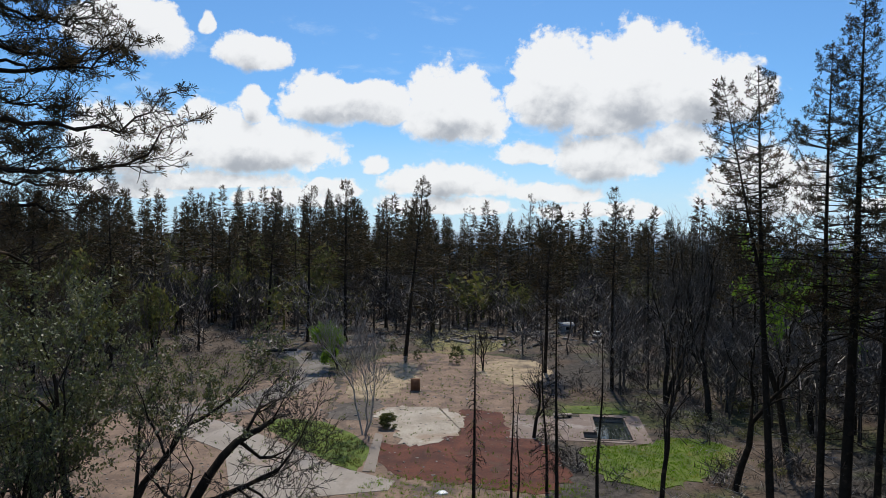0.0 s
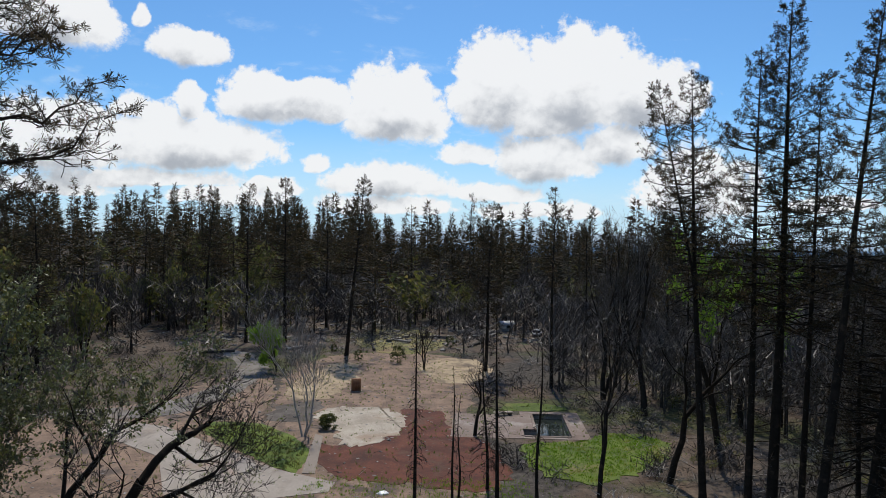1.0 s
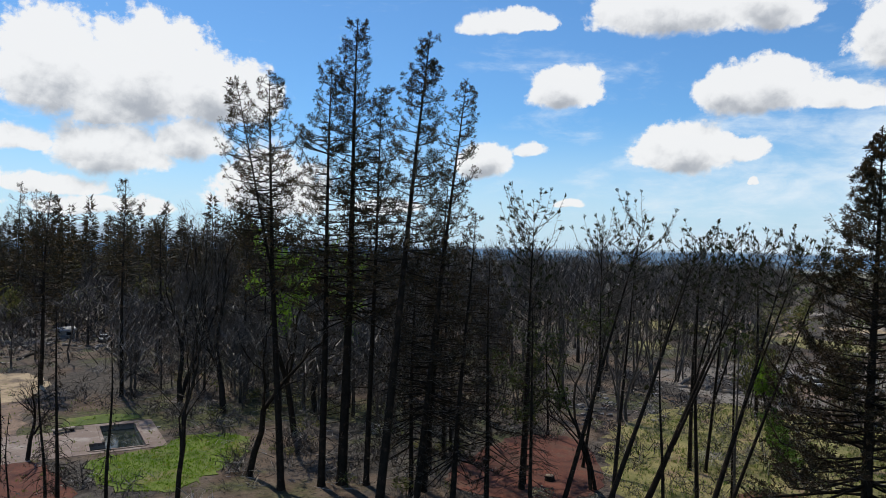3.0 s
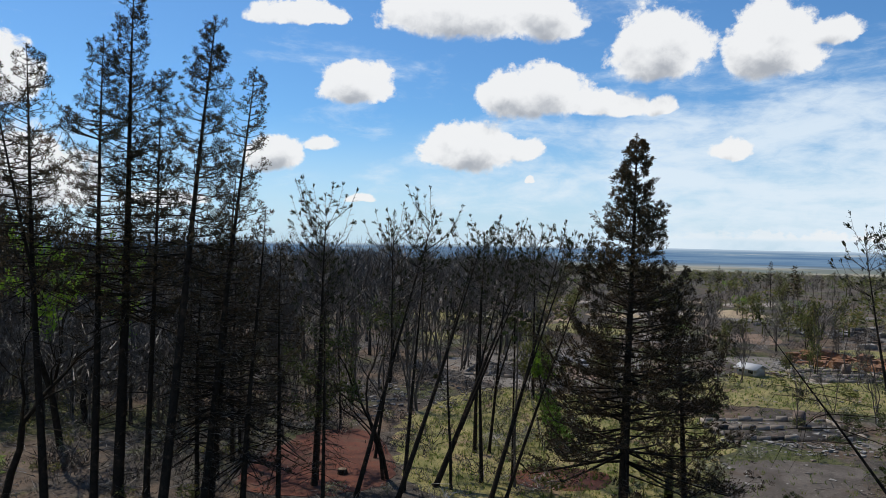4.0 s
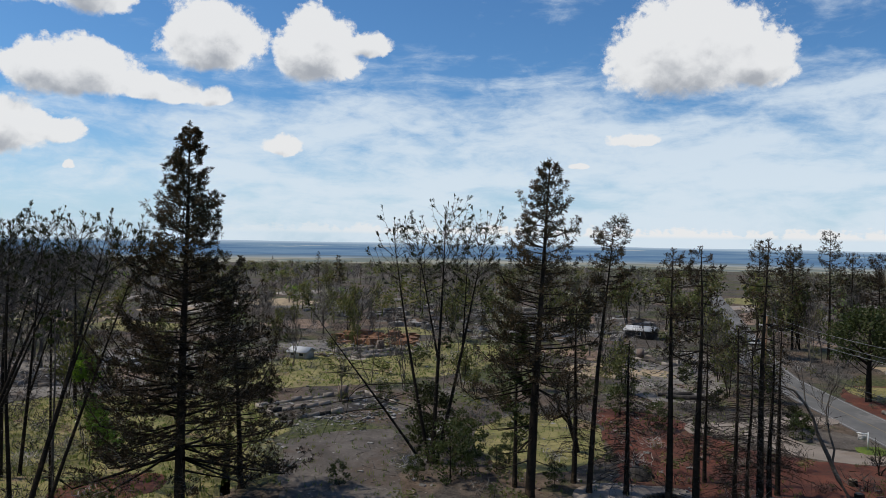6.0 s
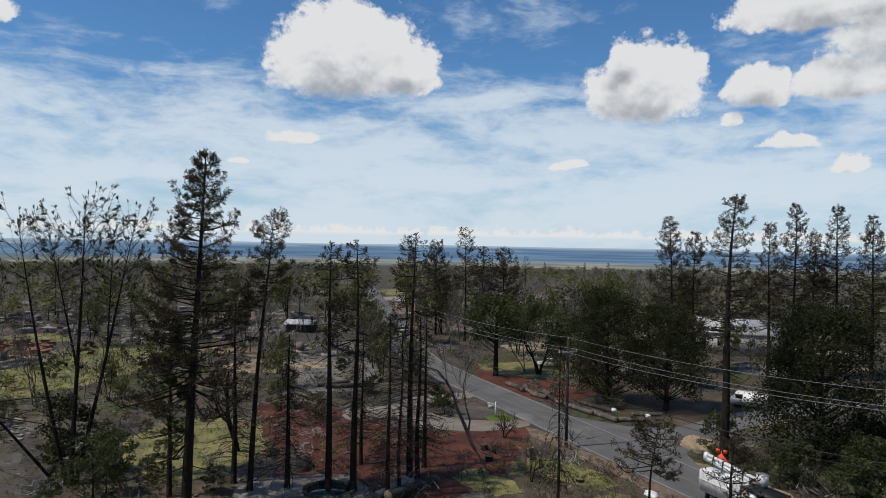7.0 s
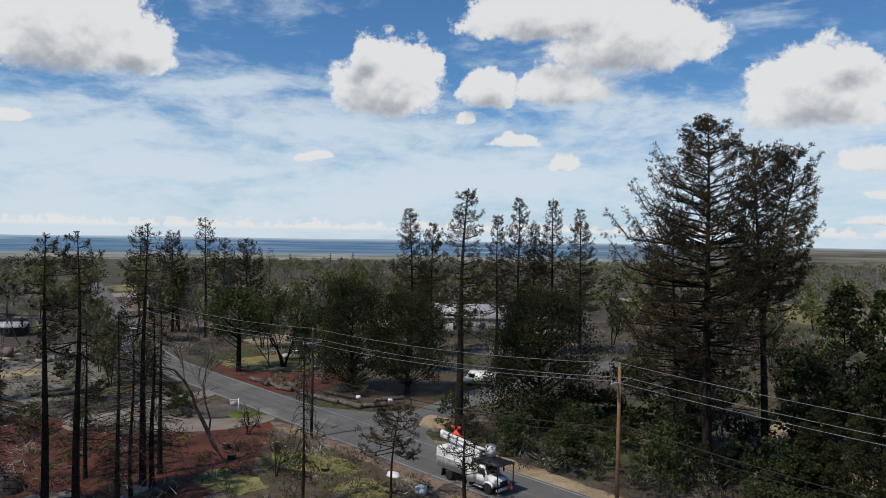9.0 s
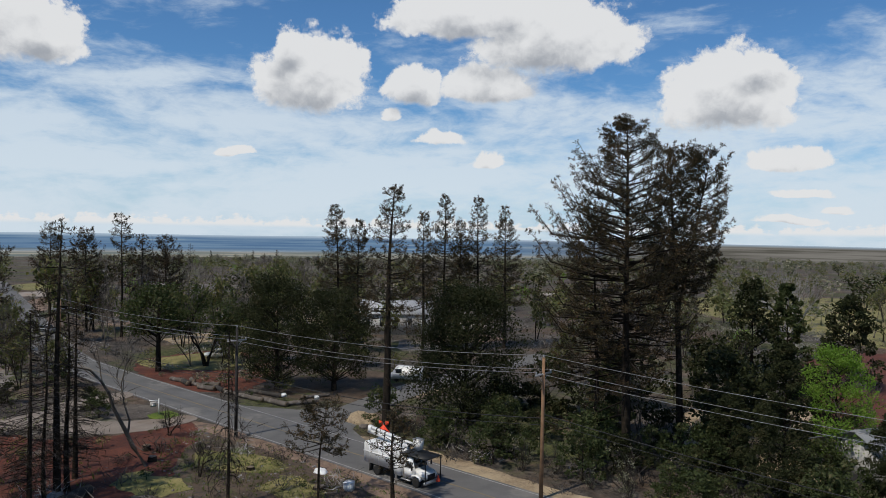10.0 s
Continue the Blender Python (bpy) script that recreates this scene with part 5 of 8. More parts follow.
oak(name="green_oak", at=(46, 90), height=25, trunk=0.4, seed=60, first=0.3, open_out=0.5, depth=6, leaves=0.4, leaf=0.2, leaf_mat=LEAF_BRIGHT, label="oak with patchy yellow-green spring leaves")
oak(name="green_oak", at=(39, 82), height=24, trunk=0.4, seed=61, first=0.3, open_out=0.5, depth=6, leaves=0.35, leaf=0.2, leaf_mat=LEAF_BRIGHT, label="oak with patchy yellow-green spring leaves")
oak(at=(28.2, 69.5), height=21, lean=(3.0, 0.5), trunk=0.36, seed=62, first=0.36, depth=6, label="crooked burnt oak beside the lawn", bark=BARK)
# oaks at the plot's near edge
oak(name="leafy_oak", at=(-23.5, 51), height=21.8, lean=(1, 1), trunk=0.5, seed=63, stems=2, first=0.28, open_out=0.62, depth=6, leaves=0.8, leaf=0.13, leaf_mat=LEAF_LIVE, per_twig=9, twig=TWIG, label="broad live oak with small grey-green leaves", bark=BARK)
oak(name="leafy_oak", at=(-33, 55), height=20.5, trunk=0.5, seed=64, stems=2, first=0.28, open_out=0.62, depth=6, leaves=0.8, leaf=0.13, leaf_mat=LEAF_LIVE, per_twig=9, twig=TWIG, label="broad live oak with small grey-green leaves", bark=BARK)
oak(name="leafy_oak", at=(-26.5, 47), height=13, trunk=0.3, seed=65, stems=3, first=0.25, open_out=0.7, depth=6, leaves=0.35, leaf=0.12, leaf_mat=LEAF_LIVE, per_twig=6, label="tangled half-bare oak with grey twigs", bark=BARK)
oak(at=(-22.4, 54.5), height=13.5, lean=(17, 1.0), trunk=0.46, seed=266, first=0.5, open_out=0.75, depth=6, kids=(3, 3), leaves=0.03, leaf=0.14, leaf_mat=LEAF_DULL, upright=0.02, wander=0.26, twig=TWIG_DARK, twig_wide=0.02, label="dark leaning oak with wide bare crown over the driveway", bark=BARK)
oak(name="pale_bare_tree", at=(-9.2, 87.7), height=15.7, lean=(1.6, 0.2), trunk=0.17, seed=67, stems=3, first=0.3, open_out=0.45, upright=0.5, depth=6, splay=0.1, twig_wide=0.02, bark=BARK_PALE, twig=BARK_PALE, label="pale grey leafless sapling clump by the path")
bushy(name="round_shrub", at=(-6.6, 91.0), height=1.9, width=2.4, seed=68, clumps=40, leaf=0.09, per_clump=110, leaf_mat=LEAF_OLIVE, trunk=0.08, base_at=0.05, label="round brown-green shrub beside the garden path", category="shrub")
oak(name="small_green_tree", at=(-18.3, 130.1), height=8.4, trunk=0.16, seed=69, stems=3, first=0.25, open_out=0.55, leaves=0.6, leaf=0.16, leaf_mat=LEAF_BRIGHT, per_twig=8, label="small green leafy tree in the clearing")
oak(at=(7.5, 131), height=8.2, trunk=0.2, seed=70, stems=2, first=0.25, open_out=0.6, twig=TWIG_DARK, label="small dark burnt tree on tan soil")

# oaks along the western lots
OK = "burnt slender tree with dark leaf tufts at its top"


def pole_tree(at, height, lean, trunk, seed, crown_from=0.72, spread=2.8, label=OK, group="slender burnt trees", twin=None, twig=None, full=1.1, bare_from=0.13, tufts=0.6, droop=-0.55):
    """A slim, drawn-up tree: a long bole, thin limbs that climb, and brushes of leaves at the tips."""
    height -= 2.3   # the topmost limbs reach above the bole
    twin = twin and (twin[0], twin[1], twin[2] - 2.3, twin[3])
    return pine("burnt_oak", at, height, lean, crown_from, spread, trunk * 0.72, seed, tufts * 0.12, 0.42, full * 1.9, 0.3, LEAF_EVER, BARK, bare_from, droop, 0.0, 11, 0.15, 0.8, 0.0, 0, label, group, twin, twig or TWIG_PALE, 0.5, 0.6)


pole_tree((48.4, 51.7), 28.6, (0.6, -0.6), 0.42, 80, 0.6, 3.6, full=1.4)
pole_tree((49.6, 52.6), 26.0, (1.5, 0.8), 0.26, 180, 0.62, 2.6)
pole_tree((48.7, 46.5), 28.4, (4.6, -5.0), 0.34, 81, 0.78, 3.4, twin=(1.8, -2.4, 26.5, 0.45), twig=TWIG_PALE)
pole_tree((50.5, 43.0), 25.0, (4.5, -5.5), 0.36, 82, 0.86, 3.0, "leaning bare tree with black trunk", twin=(6.4, -3.4, 24.0, 0.4), twig=TWIG_PALE, tufts=0.3)
pole_tree((55.5, 42.5), 22.0, (5.5, -5.6), 0.42, 83, 0.88, 3.4, "leaning forked tree with pale grey twigs", twin=(2.4, -7.2, 21.0, 0.3), twig=TWIG_PALE, tufts=0.3, droop=-0.35)
pole_tree((67.2, 46.0), 26.6, (0.4, -0.4), 0.32, 84, 0.74, 2.2, twin=(2.2, -3.0, 26.0, 0.35))
pole_tree((68.0, 44.6), 26.2, (0.9, -1.8), 0.26, 184, 0.76, 2.0, twin=(3.4, -4.4, 26.4, 0.3))
pole_tree((56.0, 36.5), 26.0, (4.5, -4.5), 0.34, 85, 0.76, 2.6, twin=(3.0, -6.2, 25.6, 0.4))
pole_tree((57.2, 35.6), 25.2, (3.4, -6.4), 0.24, 185, 0.78, 2.2)
pole_tree((52.4, 43.9), 25.4, (1.0, -1.3), 0.3, 86, 0.76, 2.6, twig=TWIG_PALE)
pole_tree((95.5, 54.8), 26.0, (0.5, 0.5), 0.36, 87, 0.74, 2.6)
oak(name="green_oak", at=(54, 47.5), height=17.5, trunk=0.26, seed=88, stems=2, first=0.36, open_out=0.45, depth=5, leaves=0.7, leaf=0.16, leaf_mat=LEAF, per_twig=7, label="dull green young oak among burnt oaks")
snag(at=(60.3, 36.6), height=17.0, trunk=0.16, seed=89, reach=1.8, count=120, curl=0.5, green=0.0, label="grey dead young pine with fine limbs", bark=BARK_GREY)
bushy(name="green_sapling", at=(61.3, 37.5), height=17.2, width=2.4, seed=90, clumps=10, leaf=0.16, per_clump=60, leaf_mat=LEAF, trunk=0.1, base_at=0.82, label="slim sapling with a small green top")
pole_tree((76.0, 5.1), 28.4, (0.4, -0.9), 0.36, 91, 0.72, 3.0, "many-stemmed burnt oak with spreading black trunks", "stems of a burnt oak", (0.5, 2.2, 26.4, 0.45))
pole_tree((76.3, 5.5), 26.6, (0.2, 4.4), 0.3, 191, 0.74, 2.6, "many-stemmed burnt oak with spreading black trunks", "stems of a burnt oak")
pole_tree((76.2, 4.7), 26.8, (0.6, -5.0), 0.32, 192, 0.7, 2.8, "many-stemmed burnt oak with spreading black trunks", "stems of a burnt oak", (-0.5, -3.0, 25.8, 0.5))
pole_tree((75.2, 5.9), 19.0, (0.3, 12.5), 0.22, 92, 0.97, 2.6, "long bare trunk that leans out from a burnt oak", "stems of a burnt oak", tufts=0.2, bare_from=0.35, droop=-0.3)
bushy(name="dark_shrub", at=(80, 5.5), height=7.5, width=6.5, seed=93, clumps=40, leaf=0.17, per_clump=70, leaf_mat=LEAF_EVER, trunk=0.12, base_at=0.03, label="dense dark green shrub under a burnt oak", category="shrub")
bushy(name="green_shrub", at=(70.5, 3.0), height=6.0, width=6.0, seed=94, clumps=30, leaf=0.15, per_clump=60, leaf_mat=LEAF, trunk=0.12, base_at=0.03, label="olive green shrub beside the gravel yard", category="shrub")
bushy(name="incense_cedar", at=(69.7, -3.2), height=17.0, width=4.2, seed=95, clumps=45, leaf=0.17, per_clump=70, leaf_mat=LEAF, trunk=0.22, base_at=0.3, pointed=0.6, label="narrow green cedar with bare lower trunk")
oak(at=(82.1, -10.7), height=11.4, trunk=0.34, seed=96, first=0.22, open_out=0.7, label="squat bare oak on green grass", bark=BARK)
oak(name="fruit_tree", at=(93.5, 52), height=7.5, trunk=0.2, seed=97, first=0.22, open_out=0.6, leaves=0.95, leaf=0.15, leaf_mat=LEAF_BRIGHT, per_twig=8, label="bright green leafy garden tree")

# burnt trees between the camera and the road
BP = "thin burnt pine with drooping bare limbs"
snag(at=(68.6, -13.5), height=14.4, trunk=0.28, seed=100, reach=3.4, count=160, curl=0.5, label=BP, group="burnt pines by the loop drive")
pine(at=(67.0, -17.0), height=23.0, crown_from=0.55, spread=2.6, trunk=0.34, seed=101, shape=0.5, tufts=0.6, full=0.8, droop=0.45, whorl=0.7, needle=0.34, needles=NEEDLE_BROWN, label="burnt pine with a thin brown crown", group="burnt pines by the loop drive")
pine(at=(65.6, -19.0), height=23.2, crown_from=0.55, spread=2.6, trunk=0.34, seed=102, shape=0.5, tufts=0.6, full=0.8, droop=0.45, whorl=0.7, needle=0.34, needles=NEEDLE_BROWN, label="burnt pine with a thin brown crown", group="burnt pines by the loop drive")
snag(at=(62.4, -21.3), height=16.5, trunk=0.25, seed=103, reach=2.9, count=160, curl=0.5, label=BP, group="burnt pines by the loop drive")
snag(at=(64.0, -23.0), height=15.0, trunk=0.21, seed=104, reach=2.6, count=160, curl=0.5, label=BP, group="burnt pines by the loop drive")
pine(at=(66.5, -24.9), height=24.0, crown_from=0.55, spread=2.6, trunk=0.34, seed=105, shape=0.5, tufts=0.6, full=0.8, droop=0.45, whorl=0.7, needle=0.34, needles=NEEDLE_BROWN, label="burnt pine with a thin brown crown", group="burnt pines by the loop drive")
snag(at=(67.1, -26.0), height=15.8, trunk=0.28, seed=106, reach=2.6, count=160, curl=0.5, label=BP, group="burnt pines by the loop drive")
snag(at=(69.9, -27.8), height=15.6, trunk=0.28, seed=107, reach=2.6, count=160, curl=0.5, label=BP, group="burnt pines by the loop drive")
snag(at=(71.5, -9.0), height=17, trunk=0.28, seed=115, reach=3.1, count=160, curl=0.5, label=BP, group="burnt pines by the loop drive")
snag(at=(73.0, -22.0), height=14, trunk=0.22, seed=116, reach=2.9, count=160, curl=0.5, label=BP, group="burnt pines by the loop drive")
oak(at=(68.6, -34.0), height=15.6, lean=(1.8, 3.8), trunk=0.24, seed=108, first=0.5, open_out=0.4, depth=5, bark=BARK_GREY, label="pale bare oak with slim leaning trunk")
snag(at=(53.9, -33.8), height=15.2, trunk=0.16, seed=109, reach=1.7, count=100, curl=1.3, label="dead sapling with hoop-shaped drooping limbs")
pine(at=(49.6, -40.0), height=8.4, lean=(-0.2, -0.3), crown_from=0.45, spread=2.2, trunk=0.13, seed=110, shape=0.4, full=1.2, needle=0.3, bare_from=0.15, label="small half-dead roadside pine")
pine(at=(44.0, -43.6), height=8.0, lean=(0.1, 0.1), crown_from=0.3, spread=1.9, trunk=0.2, seed=111, shape=0.4, tufts=0.6, full=0.9, needle=0.3, bare_from=0.15, label="burnt roadside sapling with a few green sprigs")
oak(at=(62.0, -36.0), height=3.6, trunk=0.1, seed=112, stems=2, depth=4, first=0.3, bark=BARK, twig=TWIG_DARK, label="charred dead sapling on the verge")
oak(at=(77.0, -41.0), height=3.8, trunk=0.1, seed=113, stems=3, depth=4, first=0.3, open_out=0.8, bark=BARK, twig=TWIG_DARK, label="charred arching shrub by the loop drive")

# beyond the road
bushy(name="evergreen_oak", at=(58.1, -70.3), height=17.0, width=15, seed=120, clumps=210, leaf=0.14, per_clump=190, leaf_mat=LEAF_EVER, trunk=0.5, base_at=0.02, label="massive rounded dark evergreen oak")
bushy(name="evergreen_oak", at=(88.6, -63.8), height=16.8, width=13, seed=121, clumps=160, leaf=0.14, per_clump=160, leaf_mat=LEAF_EVER, trunk=0.4, base_at=0.12, label="dark evergreen oak behind felled logs")
bushy(name="evergreen_oak", at=(82.5, -69.5), height=15.0, width=12, seed=122, clumps=140, leaf=0.14, per_clump=160, leaf_mat=LEAF_EVER, trunk=0.4, base_at=0.15, label="dark evergreen oak behind felled logs")
bushy(name="green_oak", at=(113.3, -58.3), height=14.2, width=11.5, seed=123, clumps=70, leaf=0.24, per_clump=70, leaf_mat=LEAF, trunk=0.4, base_at=0.45, label="flat-topped green roadside oak with dark trunk")
oak(name="green_oak", at=(112.0, -66.0), height=13.6, trunk=0.26, seed=124, stems=4, first=0.36, open_out=0.45, depth=5, leaves=0.6, leaf=0.22, leaf_mat=LEAF, per_twig=7, label="many-stemmed thin-leaved oak by the house")
bushy(name="incense_cedar", at=(19.0, -66.0), height=14.8, width=7.2, seed=125, clumps=140, leaf=0.1, per_clump=190, leaf_mat=LEAF_EVER, trunk=0.3, base_at=0.02, pointed=0.85, label="dense conical dark green cedar")
bushy(name="incense_cedar", at=(11.5, -69.6), height=9.4, width=6.0, seed=126, clumps=90, leaf=0.1, per_clump=190, leaf_mat=LEAF_EVER, trunk=0.25, base_at=0.02, pointed=0.8, label="dense conical dark green cedar")
bushy(name="incense_cedar", at=(24.5, -68.5), height=9.0, width=6.5, seed=127, clumps=80, leaf=0.1, per_clump=190, leaf_mat=LEAF_EVER, trunk=0.25, base_at=0.02, pointed=0.6, label="low dark green cedar under tall pines")
bushy(name="maple_tree", at=(18.5, -81.0), height=12.8, width=8.5, seed=128, clumps=120, leaf=0.12, per_clump=85, leaf_mat=LEAF_BRIGHT, trunk=0.25, base_at=0.15, pointed=0.2, label="bright yellow-green maple in new leaf")
bushy(name="green_shrub", at=(24.0, -59.5), height=3.8, width=5.0, seed=129, clumps=30, leaf=0.14, per_clump=70, leaf_mat=LEAF, trunk=0.1, base_at=0.03, label="low green roadside bush on the shoulder", category="shrub")
bushy(name="evergreen_tree", at=(43.4, -130.9), height=16.4, width=10, seed=130, clumps=90, leaf=0.3, per_clump=60, leaf_mat=LEAF_EVER, trunk=0.4, base_at=0.05, pointed=0.4, label="dark green dense conifer in the middle distance")
bushy(name="evergreen_tree", at=(38.6, -134.3), height=16.0, width=7.5, seed=131, clumps=80, leaf=0.3, per_clump=60, leaf_mat=LEAF, trunk=0.4, base_at=0.05, pointed=0.5, label="green dense conifer in the middle distance")
bushy(name="evergreen_tree", at=(27.6, -127.5), height=15.0, width=9.0, seed=132, clumps=80, leaf=0.28, per_clump=60, leaf_mat=LEAF_EVER, trunk=0.4, base_at=0.05, pointed=0.3, label="dark rounded tree by the red field")
oak(name="blossom_tree", at=(44, -150), height=19, trunk=0.3, seed=133, stems=4, first=0.3, depth=5, bark=BARK_PALE, twig=BARK_PALE, label="pale leafless tree with whitish twigs")
pine(at=(154.1, -71.2), height=26.4, crown_from=0.4, spread=3.2, trunk=0.3, seed=134, shape=0.5, tufts=0.8, label="thin pine on the skyline beyond the road")
pine(at=(166.5, -69.0), height=22.9, crown_from=0.2, spread=4.6, trunk=0.3, seed=135, shape=0.5, full=1.3, label="dense grey-green pine beyond the road")
pine(at=(158.4, -83.5), height=21.4, crown_from=0.2, spread=4.6, trunk=0.3, seed=136, shape=0.5, full=1.3, needles=NEEDLE_BROWN, label="dense brownish pine beyond the road")
pine(at=(156.5, -76.6), height=21.8, crown_from=0.3, spread=3.6, trunk=0.3, seed=137, shape=0.6, full=1.0, label="thin pine on the skyline beyond the road")
pine(at=(205.0, -75.6), height=24.2, crown_from=0.3, spread=4.2, trunk=0.3, seed=138, shape=0.6, full=1.0, label="thin pine on the skyline beyond the road")

# shrubs in the hedge behind the road
hedge_dice = random.Random(5)
shrub_a = brush(at=(55, -58.5), height=3.6, seed=140, stems=14, twig=TWIG_DARK, leaves=0.25, leaf_mat=LEAF_DULL, label="dark tangled hedge shrub", group="hedge along the road")
shrub_b = bushy(name="hedge_shrub", at=(51.5, -59.5), height=4.6, width=4.6, seed=141, clumps=26, leaf=0.13, per_clump=75, leaf_mat=LEAF, trunk=0.1, base_at=0.05, label="olive green hedge shrub", category="shrub", group="hedge along the road")
for k in range(13):
    x = 62 - 2.9 * k + hedge_dice.uniform(-0.8, 0.8)
    copy_thing(shrub_a if k % 3 else shrub_b, pose(x, -58.4 - hedge_dice.uniform(0, 2.2), 0, 0, 0, hedge_dice.uniform(0, 360)) @ Matrix.Scale(hedge_dice.uniform(0.7, 1.15), 4))


for k in range(16):
    copy_thing(shrub_b if k % 3 else shrub_a, pose(20 + 2.3 * k + hedge_dice.uniform(-1, 1), -60.5 - hedge_dice.uniform(0, 9), 0, 0, 0, hedge_dice.uniform(0, 360)) @ Matrix.Scale(hedge_dice.uniform(0.7, 1.3), 4))


dark_bush = bushy(name="dark_shrub", at=(46, -62), height=4.2, width=5.0, seed=142, clumps=30, leaf=0.13, per_clump=80, leaf_mat=LEAF_EVER, trunk=0.12, base_at=0.02, label="dense dark evergreen shrub under tall pines", category="shrub", group="shrubs under the pines")
for k in range(26):
    x, y = hedge_dice.uniform(14, 56), -59.5 - 22 * hedge_dice.random() ** 1.4
    copy_thing((dark_bush, shrub_a, shrub_b)[k % 3], pose(x, y, 0, 0, 0, hedge_dice.uniform(0, 360)) @ Matrix.Scale(hedge_dice.uniform(0.5, 1.25), 4))


plot_dice = random.Random(19)
for k in range(22):   # burnt and greening shrubs at the plot's edges
    x, y = (plot_dice.uniform(-44, -17), plot_dice.uniform(104, 152)) if k % 2 else (plot_dice.uniform(-14, 22), plot_dice.uniform(136, 158))
    copy_thing((shrub_a, shrub_a, shrub_b)[k % 3], pose(x, y, 0, 0, 0, plot_dice.uniform(0, 360)) @ Matrix.Scale(plot_dice.uniform(0.3, 0.75), 4))
lots = random.Random(71)
for k in range(34):   # bushes on the burnt lots in the west
    a, r = radians(lots.uniform(-116, -66)), lots.uniform(82, 165)
    x, y = -math.sin(a) * r, math.cos(a) * r
    if not any(inside(x, y, c) for c in CLEARED) and y > -45:
        copy_thing(shrub_b if k % 4 else dark_bush, pose(x, y, 0, 0, 0, lots.uniform(0, 360)) @ Matrix.Scale(lots.uniform(0.35, 0.9), 4))
for x, y, size in ((72.5, 2.0, 0.8), (73.5, -1.5, 0.6), (79.0, 1.5, 0.9), (83.5, 7.0, 0.7), (71.0, 6.5, 0.5), (77.5, -3.0, 0.7), (70.0, -7.0, 0.5), (86.0, 3.0, 0.8), (68.5, 13.5, 0.5)):
    copy_thing(shrub_b, pose(x, y, 0, 0, 0, x * 53) @ Matrix.Scale(size, 4))


# ---- woods ----
def clear_of(x, y):
    """Whether a tree may stand here: not on roads, drives, lawns, yards or in the near view."""
    r, a = math.hypot(x, y), math.degrees(math.atan2(-x, y))
    if r < 60:
        return False
    if 120 < r < 185 and -13 < a < 21 and noise.noise(Vector((x * 0.31, y * 0.31, 4.0))) < 0.18:   # the thinned ground behind the plot
        return False
    if -60 < y < -44 and x < 130 or x >= 120 and abs(y + 51 + max(0, x - 140) * 0.33) < 9:
        return False
    if -46 < x < 16 and 55 < y < 158 or 4 < x < 38 and 60 < y < 112:
        return False
    if 50 < x < 165 and -4 < y < 62 and r < 165:
        return False
    if 55 < x < 108 and -48 < y < 0:
        return False
    if 55 < x < 105 and -90 < y < -44 or 10 < x < 60 and -110 < y < -44:
        return False
    return True


def scatter(sources, count, left, right, near, far, seed, smallest=0.8, largest=1.15):
    """Copies of a few trees over a sector of the plan; degrees to the left of +y, metres."""
    rnd, made = random.Random(seed), 0
    for _ in range(count * 4):
        a, r = radians(rnd.uniform(right, left)), math.sqrt(rnd.uniform(near * near, far * far))
        x, y = -math.sin(a) * r, math.cos(a) * r
        if not clear_of(x, y):
            continue
        s = rnd.uniform(smallest, largest)
        copy_thing(rnd.choice(sources), pose(x, y, ground_height(x, y) - 0.05, 0, 0, rnd.uniform(0, 360)) @ Matrix.Scale(s, 4))
        made += 1
        if made >= count:
            break


wood_pines = [
    pine(at=(-14.7, 191.3), height=34, crown_from=0.35, spread=4.6, trunk=0.38, seed=150, whorl=0.95, full=0.55, needle=0.45, needle_wide=0.26, per_tuft=5, shape=0.7, label="burnt dark pine in the woods", group="woods"),
    pine(at=(-60, 205), height=31, crown_from=0.3, spread=4.2, trunk=0.34, seed=151, whorl=0.95, full=0.55, needle=0.45, needle_wide=0.26, per_tuft=5, shape=0.8, needles=NEEDLE, label="burnt dark pine in the woods", group="woods"),
    pine(at=(30, 210), height=29, crown_from=0.25, spread=4.0, trunk=0.3, seed=152, whorl=0.95, full=0.55, needle=0.45, needle_wide=0.26, per_tuft=5, shape=0.7, needles=NEEDLE_BROWN, label="scorched brown pine in the woods", group="woods"),
    pine(at=(8, 215), height=33, crown_from=0.6, spread=3.2, trunk=0.3, seed=153, whorl=0.95, full=0.6, tufts=0.4, needle=0.42, needle_wide=0.24, per_tuft=6, shape=0.6, label="dead pine with bare limbs in the woods", group="woods")]
wood_oaks = [
    oak(at=(-52, 160), height=16, trunk=0.17, seed=160, stems=2, first=0.3, open_out=0.45, upright=0.4, depth=4, kids=(2, 3), bark=BARK_GREY, label="bare grey oak in the woods", group="woods"),
    oak(at=(26, 150), height=18, trunk=0.18, seed=161, first=0.3, open_out=0.45, upright=0.4, depth=4, kids=(2, 3), bark=BARK_GREY, label="bare grey oak in the woods", group="woods", twig=TWIG_DARK),
    oak(at=(44, 135), height=15, trunk=0.16, seed=162, stems=3, first=0.3, open_out=0.4, upright=0.5, depth=4, kids=(2, 3), bark=BARK_GREY, label="bare grey oak in the woods", group="woods"),
    oak(name="leafy_oak", at=(-66, 150), height=13, trunk=0.2, seed=163, stems=2, first=0.28, open_out=0.55, depth=4, kids=(2, 3), leaves=0.8, leaf=0.36, leaf_mat=LEAF_OLIVE, per_twig=3, label="green oak in the woods", group="woods")]
